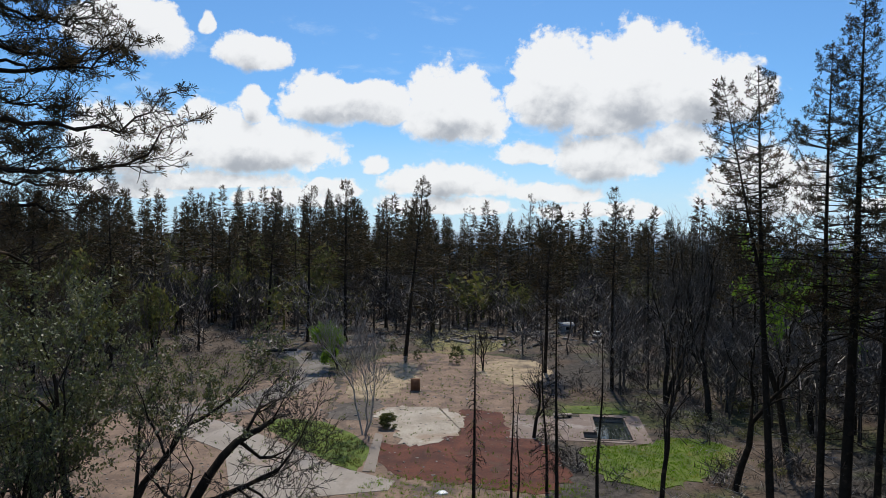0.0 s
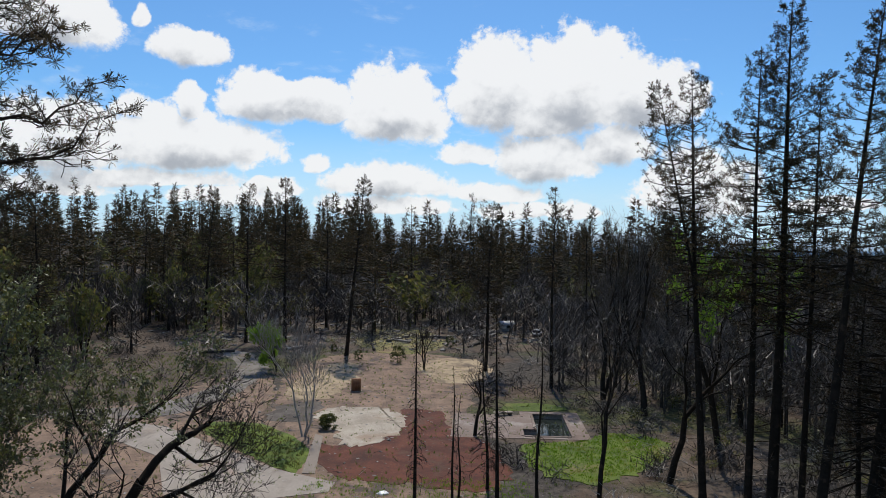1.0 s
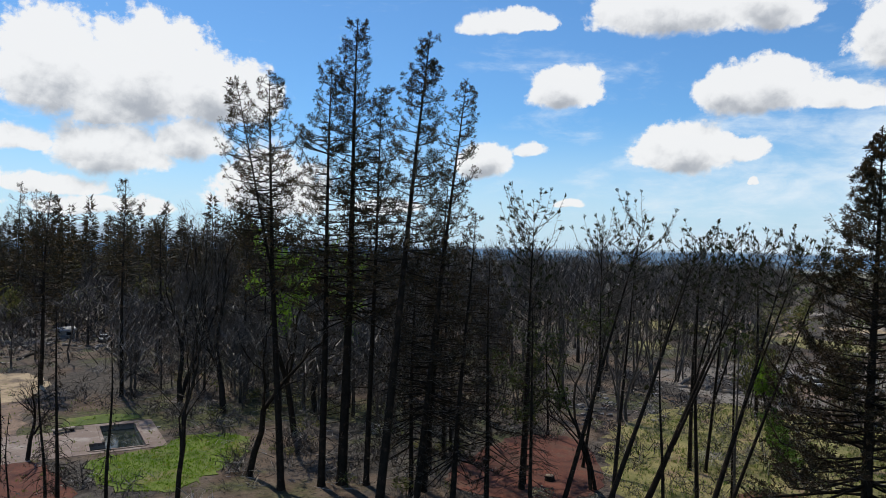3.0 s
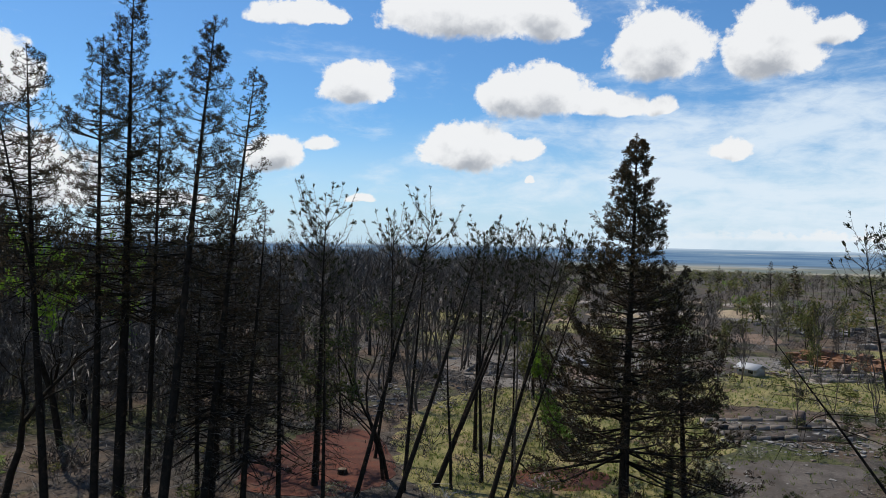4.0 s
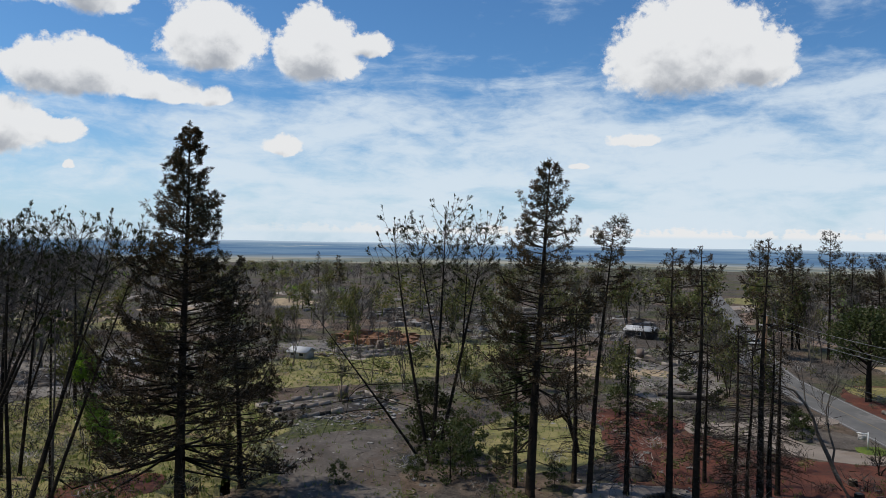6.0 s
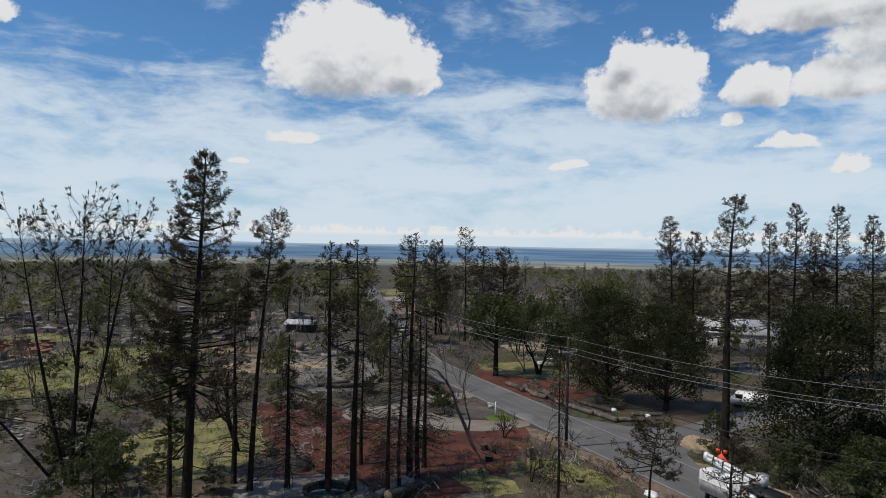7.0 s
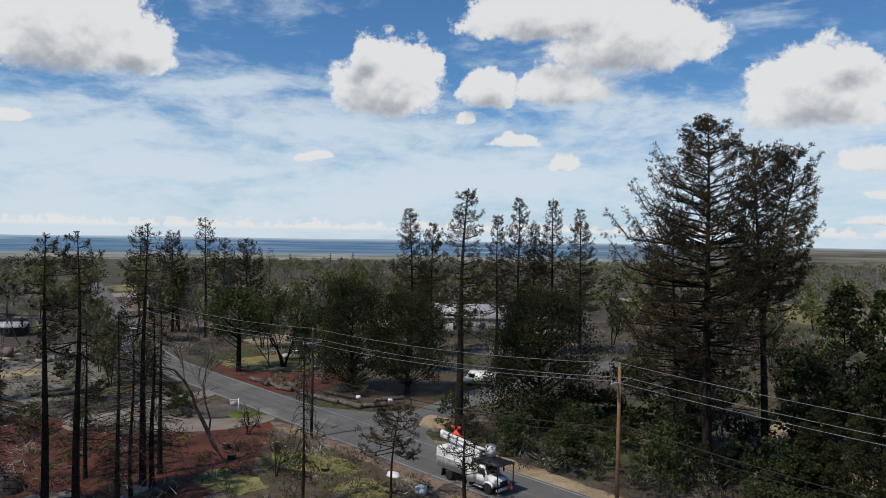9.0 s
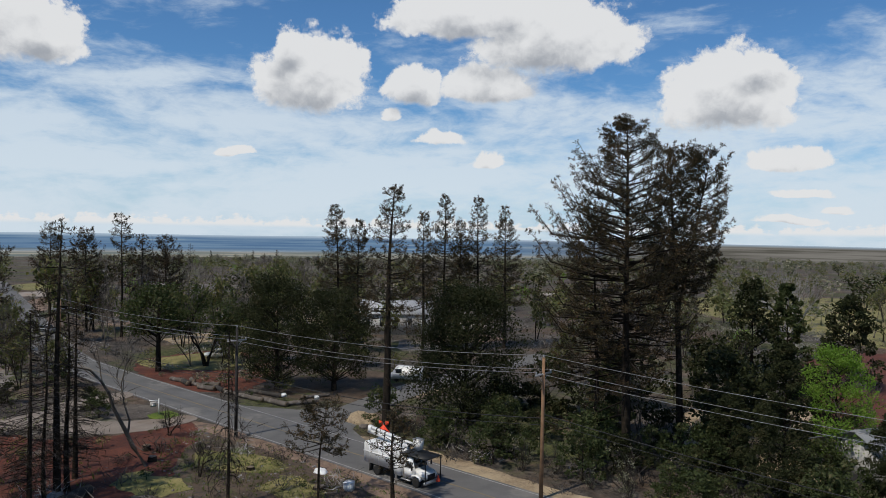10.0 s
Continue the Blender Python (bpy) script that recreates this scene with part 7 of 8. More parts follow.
# ---- poles and wires ----
def utility_pole(x, y, height, label, wood=None):
    pole = thing("utility_pole", label, "pole", (x, y, 0), 0, "utility poles")
    part("post", Geo().tube([(0, 0, -0.3), (0, 0, height * 0.5), (0, 0, height)], [0.19, 0.165, 0.13], 12, True), wood or POLE_WOOD, pole)
    arm = part("crossarm", Geo().box((-0.06, -1.25, height - 1.55), (0.06, 1.25, height - 1.4), 0.01), GREY_METAL, pole, "grey crossarm")
    for y0 in (-1.15, 1.15):
        part("insulator", Geo().lathe([(0.05, height - 1.4), (0.08, height - 1.33), (0.04, height - 1.28), (0.07, height - 1.22), (0.03, height - 1.16)], 8, Matrix.Translation((0, y0, 0))), GREY_METAL, arm)
    part("insulator", Geo().lathe([(0.05, height), (0.08, height + 0.08), (0.04, height + 0.13), (0.07, height + 0.2), (0.03, height + 0.26)], 8), GREY_METAL, pole)
    for s in (-1, 1):
        part("brace", Geo().tube([(0.05, s * 0.05, height - 2.2), (0.05, s * 0.75, height - 1.5)], [0.025, 0.025], 6), GREY_METAL, arm)
    return pole


POLES = [(120.0, -45.6, 12.0), (71.3, -45.8, 12.4), (35.6, -53.7, 12.6), (-14.0, -55.0, 11.8), (-70.0, -56.5, 12.0)]
for px, py, ph in POLES:
    utility_pole(px, py, ph, "tall dark weathered utility pole by the road" if px == 71.3 else "tall brown wooden utility pole by the road", CHAR if px == 71.3 else None)


def hang(a, b, sag, thick, mat, name, label):
    a, b, line = Vector(a), Vector(b), []
    for k in range(17):
        t = k / 16
        p = a.lerp(b, t)
        line.append(p - Vector((0, 0, 4 * sag * t * (1 - t))))
    wire = thing(name, label, "cable", a)
    part("cable", Geo().tube([p - a for p in line], [thick] * 17, 4), mat, wire)


for (ax, ay, ah), (bx, by, bh) in zip(POLES, POLES[1:]):
    hang((ax, ay, ah + 0.2), (bx, by, bh + 0.2), 0.7, 0.022, WIRE, "power_line", "pale overhead power line between wooden poles")
    for s in (-1.15, 1.15):
        hang((ax, ay + s, ah - 1.2), (bx, by + s, bh - 1.2), 0.7, 0.022, WIRE, "power_line", "pale overhead power line between wooden poles")
    hang((ax + 0.1, ay, ah - 5.0), (bx + 0.1, by, bh - 5.4), 0.9, 0.04, WIRE_DARK, "phone_cable", "thick black telephone cable below the power lines")
    hang((ax + 0.1, ay, ah - 5.5), (bx + 0.1, by, bh - 6.0), 1.0, 0.025, WIRE_DARK, "phone_cable", "thin black telephone cable below the power lines")


# ---- roadside ----
def work_sign(x, y):
    sign = thing("road_work_sign", "orange-red diamond road work sign with two flags", "sign", (x, y, 0.05), 20)
    diamond = Matrix.Translation((0, 0, 1.55)) @ Matrix.Rotation(radians(45), 4, "Y")
    panel = part("panel", Geo().box((-0.6, -0.012, -0.6), (0.6, 0.012, 0.6), 0.0, diamond), ORANGE_CLOTH, sign, "orange-red fabric panel")
    for z0, w in ((1.78, 0.3), (1.55, 0.42), (1.32, 0.3)):
        part("lettering_bar", Geo().box((-w, 0.014, z0 - 0.06), (w, 0.02, z0 + 0.06)), BLACK_METAL, panel, "dark unreadable lettering bar")
    part("mast", Geo().tube([(0, -0.04, 0.3), (0, -0.04, 2.6)], [0.02, 0.02], 6, True), GREY_METAL, sign)
    for s in (-1, 1):
        part("flag", Geo().prism([(0, 0), (0.45 * s, 0.12), (0.5 * s, 0.5), (0.05 * s, 0.42)][::s], -0.01, 0.01, Matrix.Translation((0.12 * s, -0.04, 2.3)) @ Matrix.Rotation(radians(90), 4, "X")), ORANGE_CLOTH, sign, "orange warning flag")
        for r in (-1, 1):
            part("leg", Geo().tube([(0, 0, 0.45), (0.45 * s, 0.4 * r, 0)], [0.018, 0.018], 5), GREY_METAL, sign)
    return sign


work_sign(56.9, -54.9)
cone = thing("traffic_cone", "orange traffic cone with white collar by the road work sign", "cone", (56.2, -53.6, 0.05))
part("cone_body", Geo().lathe([(0.16, 0.03), (0.15, 0.05), (0.03, 0.7)], 14), ORANGE_CLOTH, cone)
part("collar", Geo().lathe([(0.112, 0.3), (0.085, 0.45)], 14), WHITE_PAINT, cone, "white reflective collar")
part("foot", Geo().box((-0.2, -0.2, 0), (0.2, 0.2, 0.035), 0.01), ORANGE_CLOTH, cone)

yard_sign = thing("yard_sign", "white sign post with small hanging board on grass", "sign", (86.6, -44.6, 0.05), 62)
part("post", Geo().box((-0.06, -0.06, 0), (0.06, 0.06, 2.0), 0.01), WHITE_PAINT, yard_sign)
arm_part = part("arm", Geo().box((0.06, -0.05, 1.75), (1.15, 0.05, 1.85), 0.01), WHITE_PAINT, yard_sign)
part("board", Geo().box((0.22, -0.02, 1.0), (1.05, 0.02, 1.62), 0.005), WALL_PALE, yard_sign, "pale hanging board")
for bz, bw in ((1.45, 0.3), (1.3, 0.34), (1.15, 0.24)):
    part("lettering_bar", Geo().box((0.63 - bw, 0.021, bz - 0.03), (0.63 + bw, 0.026, bz + 0.03)), GREY_METAL, yard_sign, "grey unreadable lettering bar")


def mailbox(x, y, turn):
    box = thing("mailbox", "white mailbox on a short post beside a log", "mailbox", (x, y, 0.02), turn)
    part("post", Geo().box((-0.05, -0.05, 0), (0.05, 0.05, 1.0), 0.01), LOG_WOOD, box)
    body = part("body", side_profile([(-0.32, 0.98), (0.32, 0.98), (0.32, 1.3), (0.2, 1.42), (-0.2, 1.42), (-0.32, 1.3)], 0.34, 0, 0.02), WHITE_PAINT, box, "white metal box")
    part("number_bar", Geo().box((-0.2, 0.342, 1.12), (0.2, 0.348, 1.22)), GREY_METAL, body, "grey bar in place of numbers")


mailbox(76.4, -61.4, 60), mailbox(80.6, -59.2, 60)


def log(x, y, long, radius, turn, seed, mat=None, label="grey weathered felled log lying beside the road", lift=0.0, group="felled logs by the road"):
    rnd = random.Random(seed)
    ob = thing("felled_log", label, "log", (x, y, lift), turn, group)
    steps = 9
    points = [(-long / 2 + long * k / steps, rnd.gauss(0, 0.03), radius * (1.0 - 0.15 * k / steps) + rnd.gauss(0, 0.015)) for k in range(steps + 1)]
    part("stem", Geo().tube(points, [radius * (1 - 0.15 * k / steps) * rnd.uniform(0.95, 1.05) for k in range(steps + 1)], 12), mat or LOG_WOOD, ob)
    for end, s in ((points[0], -1), (points[-1], 1)):
        part("cut_face", Geo().lathe([(radius * 0.93, 0.0), (radius * 0.9, 0.03)], 12, Matrix.Translation(end) @ Matrix.Rotation(radians(90 * s), 4, "Y")), CUT_WOOD, ob, "pale sawn end")
    for k in range(2):
        at = rnd.uniform(-0.35, 0.35) * long
        part("branch_stub", Geo().tube([(at, 0, radius), (at + rnd.uniform(-0.2, 0.2), rnd.uniform(-0.4, 0.4), radius * 1.9)], [radius * 0.25, radius * 0.16], 6, True), mat or LOG_WOOD, ob)
    return ob


log(103.5, -56.4, 3.2, 0.36, 8, 1), log(100.8, -56.2, 2.8, 0.44, -12, 2, CHAR, "charred thick log section beside the road")
log(98.0, -56.9, 3.4, 0.34, 5, 3), log(95.4, -56.4, 3.2, 0.38, 12, 4), log(93.4, -57.4, 3.2, 0.38, -8, 5, CHAR, "charred thick log section beside the road")
log(97.0, -58.1, 3.0, 0.38, 20, 6), log(101.5, -57.7, 2.4, 0.36, -20, 7), log(86.4, -57.4, 6.5, 0.34, 4, 8)
log(81.4, -58.2, 5.2, 0.38, 2, 9), log(78.5, -60.8, 4.2, 0.36, 65, 10), log(90.2, -57.2, 2.4, 0.32, 15, 11)
log(86.8, -60.5, 6.0, 0.32, 10, 12, CHAR, "charred log in the shade of evergreen oaks"), log(80.5, -64.5, 4.0, 0.28, 70, 13)
log(111.0, -31.5, 7.5, 0.4, 80, 14, CHAR, "long charred log across a burnt lot"), log(113.5, -29.5, 5.5, 0.35, 100, 15, CHAR, "long charred log across a burnt lot")
SIL = "silver-grey weathered fallen trunk with split limbs"
log(64.2, -22.6, 5.5, 0.35, -58, 16, BARK_PALE, SIL, 0.0, ""), log(65.4, -23.5, 4.8, 0.28, -50, 17, BARK_PALE, SIL, 0.05, ""), log(63.2, -24.0, 6.5, 0.55, -62, 18, CHAR, "thick charred fallen trunk beside a silver one", 0.0, "")
for k, (lx, ly) in enumerate(((-33, 150), (-18, 156), (-2, 156), (4, 166), (12, 172), (-24, 170), (20, 160), (-38, 162))):
    log(lx, ly, 6.5, 0.3, 20 + 37 * k, 30 + k, BARK_PALE if k % 2 else CHAR, "fallen trunk among burnt woods", 0.0, "fallen trunks in the woods")


def stump(x, y, radius, high, seed, label="low pale sawn tree stump on the verge"):
    ob = thing("tree_stump", label, "stump", (x, y, 0), seed * 40)
    rnd = random.Random(seed)
    ring = [(radius * rnd.uniform(0.9, 1.15)) for _ in range(14)]
    body = Geo()
    for z, f in ((-0.1, 1.3), (high * 0.4, 1.05), (high, 1.0)):
        body.verts += [Vector((math.cos(k * 0.4488) * ring[k] * f, math.sin(k * 0.4488) * ring[k] * f, z)) for k in range(14)]
    for i in range(2):
        body.faces += [(i * 14 + k, i * 14 + (k + 1) % 14, i * 14 + 14 + (k + 1) % 14, i * 14 + 14 + k) for k in range(14)]
    part("bark", body, BARK, ob)
    part("cut_face", Geo().lathe([(radius * 0.97, high - 0.02), (radius * 0.95, high + 0.02)], 14), CUT_WOOD, ob, "pale sawn top")


stump(51.6, -41.8, 0.55, 0.25, 1), stump(69.7, -35.2, 0.4, 0.5, 2, "charred tree stump on bare soil"), stump(60.5, -40.5, 0.35, 0.3, 3), stump(73.5, -36.5, 0.4, 0.6, 4, "charred tree stump on bare soil")
stump(52.5, 52.0, 0.45, 0.5, 5, "charred tree stump on bare soil")


def rock(name, x, y, size, mat, label, category, seed, flat_z=0.6):
    bm = bmesh.new()
    bmesh.ops.create_icosphere(bm, subdivisions=3, radius=1.0)
    for v in bm.verts:
        k = 1 + 0.35 * noise.noise(v.co * 1.3 + Vector((seed * 7.1, 0, 0))) + 0.12 * noise.noise(v.co * 4 + Vector((0, seed, 0)))
        v.co = Vector((v.co.x * k * size, v.co.y * k * size * 0.85, max(v.co.z * k * size * flat_z, -0.1)))
    ob = thing(name, label, category, (x, y, 0))
    part("body", Geo().take(bm), mat, ob)
    return ob


rock("dirt_mound", 66.6, -60.6, 2.3, TAN_SOIL, "rounded mound of dry tan soil at the road corner", "mound", 1, 0.45)
rock("tarp", 55.1, -44.8, 0.8, WHITE_PAINT, "crumpled white plastic sheet on the verge", "tarp", 2, 0.5)
rock("boulder", 64.2, -58.8, 0.7, LOG_WOOD, "brown boulder at the road corner", "rock", 3)
rock("debris_heap", 60.5, -17.5, 1.6, CHAR, "dark heap of burnt debris", "debris", 4, 0.5)
rock("debris_heap", 74.0, -15.9, 1.5, CHAR, "dark burnt tank wreck on the plot", "debris", 5, 0.7)
rock("white_debris", 0.2, 68.0, 0.55, WHITE_PAINT, "crumpled white sheet on bare soil", "debris", 6, 0.4)
crate = thing("white_crate", "white plastic crate on the weedy verge", "crate", (49.4, -43.4, 0.02), 25)
part("body", Geo().box((-0.4, -0.4, 0), (0.4, 0.4, 0.7), 0.03), WHITE_PAINT, crate)
part("lid", Geo().box((-0.43, -0.43, 0.7), (0.43, 0.43, 0.78), 0.02), WHITE_PAINT, crate)


# ---- buildings and ruins ----
def gable_house(name, x, y, turn, long, wide, wall_high, roof_high, wall_mat, roof_mat, label, windows=3, chimney=None):
    house = thing(name, label, "house", (x, y, 0), turn)
    hl, hw = long / 2, wide / 2
    for s in (-1, 1):
        part("wall", Geo().box((-hl, s * hw - 0.1, 0), (hl, s * hw + 0.1, wall_high)), wall_mat, house)
        gable = Geo()
        gable.prism([(-hw, 0), (hw, 0), (hw, wall_high), (0, wall_high + roof_high - 0.12), (-hw, wall_high)], -0.1, 0.1, Matrix.Translation((s * (hl - 0.1), 0, 0)) @ Matrix(((0, 0, 1, 0), (1, 0, 0, 0), (0, 1, 0, 0), (0, 0, 0, 1))))
        part("gable_wall", gable, wall_mat, house)
        slope = math.atan2(roof_high, hw)
        reach = math.hypot(roof_high, hw) + 0.6
        part("roof", Geo().box((-hl - 0.5, -0.02, -0.1), (hl + 0.5, reach, 0.1), 0.02, Matrix.Translation((0, 0, wall_high + roof_high)) @ Matrix.Rotation(0 if s > 0 else math.pi, 4, "Z") @ Matrix.Rotation(-slope, 4, "X")), roof_mat, house)
        for k in range(windows):
            cx = -hl + long * (k + 0.5) / windows
            win = part("window", Geo().box((cx - 0.6, s * (hw + 0.1) - 0.05, wall_high * 0.35), (cx + 0.6, s * (hw + 0.1) + 0.05, wall_high * 0.8), 0.01), WHITE_PAINT, house, "white window")
            part("pane", Geo().box((cx - 0.5, s * (hw + 0.15) - 0.02, wall_high * 0.39), (cx + 0.5, s * (hw + 0.15) + 0.02, wall_high * 0.77)), GLASS_DARK, win, "dark pane")
    if chimney:
        cx, cy, ch = chimney
        part("chimney", Geo().box((cx - 0.55, cy - 0.45, 0), (cx + 0.55, cy + 0.45, ch), 0.03), BRICK_RED, house, "red brick chimney")
    return house


BRICK_RED = material("red_brick", [(0.2, 0.07, 0.05), (0.32, 0.13, 0.09)], 2.0, 0.9, bump=0.4)
gable_house("house", 12.5, -85.5, 60, 15, 9.5, 3.0, 2.0, WALL_PALE, material("grey_shingles", [(0.17, 0.18, 0.2), (0.25, 0.26, 0.28)], 0.6, 0.8, bump=0.2), "low house with grey shingle roof behind a maple", 3, (6.6, 4.2, 5.2))
gable_house("house", 121, -121, 42, 16, 9, 5.0, 2.4, WALL_PALE, ROOF_PALE, "two-storey pale house behind roadside oaks", 5)
gable_house("shed", 139.5, 34.8, 70, 3.6, 2.8, 1.5, 0.6, WALL_PALE, ROOF_PALE, "small shed with white metal roof", 2)
gable_house("shed", 181, -39, 60, 6.5, 4.5, 2.2, 0.7, CHAR, ROOF_PALE, "dark shed with pale roof in a burnt lot", 1)
gable_house("shed", 31.5, 186, 15, 3.0, 2.4, 2.0, 0.5, WALL_PALE, ROOF_PALE, "small pale shed among burnt trees", 1)


def vehicle(x, y, turn, mat, label, van=False):
    car = thing("parked_van" if van else "parked_car", label, "vehicle", (x, y, 0.03), turn)
    if van:
        part("body", side_profile([(-2.6, 0.45), (2.5, 0.45), (2.6, 1.1), (2.2, 1.3), (1.7, 2.15), (1.4, 2.3), (-2.5, 2.3), (-2.65, 2.1)], 0.98, 0.06, 0.06), mat, car)
        part("windscreen", Geo().box((-0.02, -0.85, 0), (0.02, 0.85, 0.85), 0.01, Matrix.Translation((2.2, 0, 1.33)) @ Matrix.Rotation(radians(-32), 4, "Y")), GLASS_DARK, car)
        for s in (-1, 1):
            part("side_window", Geo().box((0.6, s * 0.95 - 0.03, 1.35), (1.6, s * 0.95 + 0.03, 2.0), 0.02), GLASS_DARK, car)
    else:
        part("body", side_profile([(-2.2, 0.4), (2.2, 0.4), (2.25, 0.85), (1.1, 1.0), (-1.9, 1.0), (-2.25, 0.85)], 0.9, 0, 0.07), mat, car)
        part("cabin", side_profile([(-1.7, 0.98), (1.05, 0.98), (0.45, 1.52), (-1.2, 1.52)], 0.78, 0, 0.07), GLASS_DARK, car)
        part("roof", Geo().box((-1.15, -0.7, 1.5), (0.42, 0.7, 1.56), 0.03), mat, car)
    for wx in (-1.45, 1.45):
        for s in (-1, 1):
            wheel(car, wx, s * 0.82, 0.34, 0.22)
    return car


vehicle(79.8, -82.0, 35, WHITE_PAINT, "white van parked at the side road", True)
vehicle(118.6, 66.4, 120, BLACK_METAL, "burnt dark pickup wreck on an ash lot"), vehicle(125.2, 61.2, 40, GREY_METAL, "grey parked car on an ash lot")
vehicle(172, -62.5, 20, GREY_METAL, "small grey parked car by the far road"), vehicle(118, -72, 60, WHITE_PAINT, "white parked car near the roadside oaks")
vehicle(37.5, 176, 70, GREY_METAL, "grey car wreck among burnt trees")


def foundation(x, y, turn, long, wide, label):
    ruin = thing("house_foundation", label, "ruin", (x, y, 0), turn)
    hl, hw = long / 2, wide / 2
    part("slab", Geo().box((-hl, -hw, -0.1), (hl, hw, 0.12)), ASH, ruin, "ash-covered slab")
    rnd = random.Random(int(x * 10 + y))
    for (ax, ay), (bx, by) in (((-hl, -hw), (hl, -hw)), ((-hl, hw), (hl, hw)), ((-hl, -hw), (-hl, hw)), ((hl, -hw), (hl, hw)), ((-hl, 0), (hl * 0.7, 0))):
        run = math.hypot(bx - ax, by - ay)
        n = int(run / 1.7)
        for k in range(n):   # what is left standing of each wall
            if rnd.random() < 0.22:
                continue
            c = Vector((ax, ay, 0)).lerp(Vector((bx, by, 0)), (k + 0.5) / n)
            place = Matrix.Translation(c) @ Matrix.Rotation(math.atan2(by - ay, bx - ax) + rnd.gauss(0, 0.03), 4, "Z")
            part("low_wall", Geo().box((-run / n * 0.47, -0.14, -0.1), (run / n * 0.47, 0.14, rnd.uniform(0.35, 0.75)), 0.03, place), CONCRETE if rnd.random() < 0.85 else CHAR, ruin)
    part("chimney_stub", Geo().box((hl * 0.4, hw * 0.5, 0.1), (hl * 0.4 + 1.2, hw * 0.5 + 1.0, 1.9), 0.05), BRICK, ruin, "broken brick chimney")
    return ruin


foundation(100.5, 21.5, -51, 17, 9, "burnt house foundation of low grey concrete walls")
foundation(148, 22, -50, 14, 10, "burnt house foundation of low grey concrete walls")
foundation(112, 72, 20, 12, 9, "burnt house foundation of low grey concrete walls")
foundation(148, -36, 30, 13, 9, "burnt house foundation of low grey concrete walls")
foundation(-30, 190, 10, 14, 9, "burnt house foundation of low grey concrete walls")
foundation(24, 185, 30, 12, 9, "burnt house foundation of low grey concrete walls")


def rubble(name, outline, count, small, large, mat, label, seed, tall=0.6):
    """Loose broken pieces strewn over an outline, each a bent little block."""
    dice, tris = np.random.default_rng(seed), []
    xs, ys = [p[0] for p in outline], [p[1] for p in outline]
    corner = np.array([(-1, -1, 0), (1, -1, 0), (1, 1, 0), (-1, 1, 0), (-1, -1, 1), (1, -1, 1), (1, 1, 1), (-1, 1, 1)], dtype=float)
    sides = ((4, 5, 6), (4, 6, 7), (0, 1, 5), (0, 5, 4), (1, 2, 6), (1, 6, 5), (2, 3, 7), (2, 7, 6), (3, 0, 4), (3, 4, 7))
    for _ in range(count):
        x, y = dice.uniform(min(xs), max(xs)), dice.uniform(min(ys), max(ys))
        if not inside(x, y, outline):
            continue
        s, t = math.exp(dice.uniform(math.log(small), math.log(large))), dice.uniform(0, 6.283)
        c = corner * np.array([s, s * dice.uniform(0.2, 0.9), s * tall * dice.uniform(0.3, 1.2)]) + dice.normal(0, 0.14 * s, (8, 3))
        spin = np.array([[math.cos(t), math.sin(t), 0], [-math.sin(t), math.cos(t), 0], [0, 0, 1]])
        c = c @ spin + np.array([x, y, 0.0])
        tris.append(np.array([[c[i] for i in f] for f in sides]))
    return structure(name, Geo().loose(np.concatenate(tris)), mat, label, "rubble", "stuff")


rubble("rubble_foundation", [(87, 23), (97, 31), (110, 17), (95, 9)], 900, 0.06, 0.4, RUBBLE, "pale rubble and sheet metal on a burnt foundation", 1)
rubble("rubble_west", [(104, 58), (112, 82), (140, 80), (148, 60), (128, 53)], 700, 0.08, 0.45, RUBBLE, "pale rubble of burnt houses", 2)
rubble("rubble_field_edge", [(140, 34), (170, 34), (168, 12), (146, 10)], 600, 0.1, 0.6, RUBBLE, "pale rubble of burnt houses", 3)
rubble("rubble_lot", [(112, -24), (112, -34), (138, -42), (160, -46), (165, -30), (140, -24)], 800, 0.08, 0.45, RUBBLE, "pale rubble strewn on a burnt lot", 4)
rubble("rubble_south", [(-45, 165), (-40, 205), (40, 205), (45, 165)], 900, 0.12, 0.8, RUBBLE, "pale ruins and scrap among burnt woods", 5)
rubble("rubble_far_west", [(165, -5), (230, 60), (260, 10), (220, -60), (170, -30)], 800, 0.3, 1.8, RUBBLE, "pale ruins of distant burnt lots", 6)
rubble("rusty_debris", [(158, 14), (158, 32), (172, 34), (176, 16)], 260, 0.25, 1.6, RUST, "rust-brown heaps of burnt scrap on a cleared lot", 10, 0.8)
rubble("rubble_oaks", [(70, 66), (84, 84), (104, 80), (98, 62), (80, 60)], 600, 0.08, 0.45, RUBBLE, "pale rubble behind slender oaks", 7)
rubble("stones_plot", [(-36, 66), (-30, 110), (10, 112), (12, 66)], 500, 0.05, 0.16, RUBBLE, "small stones on the cleared plot", 8)
rubble("stones_verge", [(34, -30), (40, -46), (78, -46), (72, -36), (60, -32)], 400, 0.05, 0.2, RUBBLE, "small stones and litter on the verge", 9)


# ---- garden fence ----
def fence(points, gap, high, label):
    ob = thing("wire_fence", label, "fence", (points[0][0], points[0][1], 0))
    o = Vector((points[0][0], points[0][1], 0))
    for a, b in zip(points, points[1:]):
        a, b = Vector((*a, 0)) - o, Vector((*b, 0)) - o
        count = max(1, int((b - a).length / gap))
        for k in range(count):
            p = a.lerp(b, k / count)
            part("post", Geo().tube([p - Vector((0, 0, 0.1)), p + Vector((0, 0, high))], [0.05, 0.05], 5, True), CHAR, ob)
        for z in (0.3, 0.75, high - 0.1):
            part("rail_wire", Geo().tube([a + Vector((0, 0, z)), b + Vector((0, 0, z))], [0.015, 0.015], 3), WIRE, ob)
    return ob


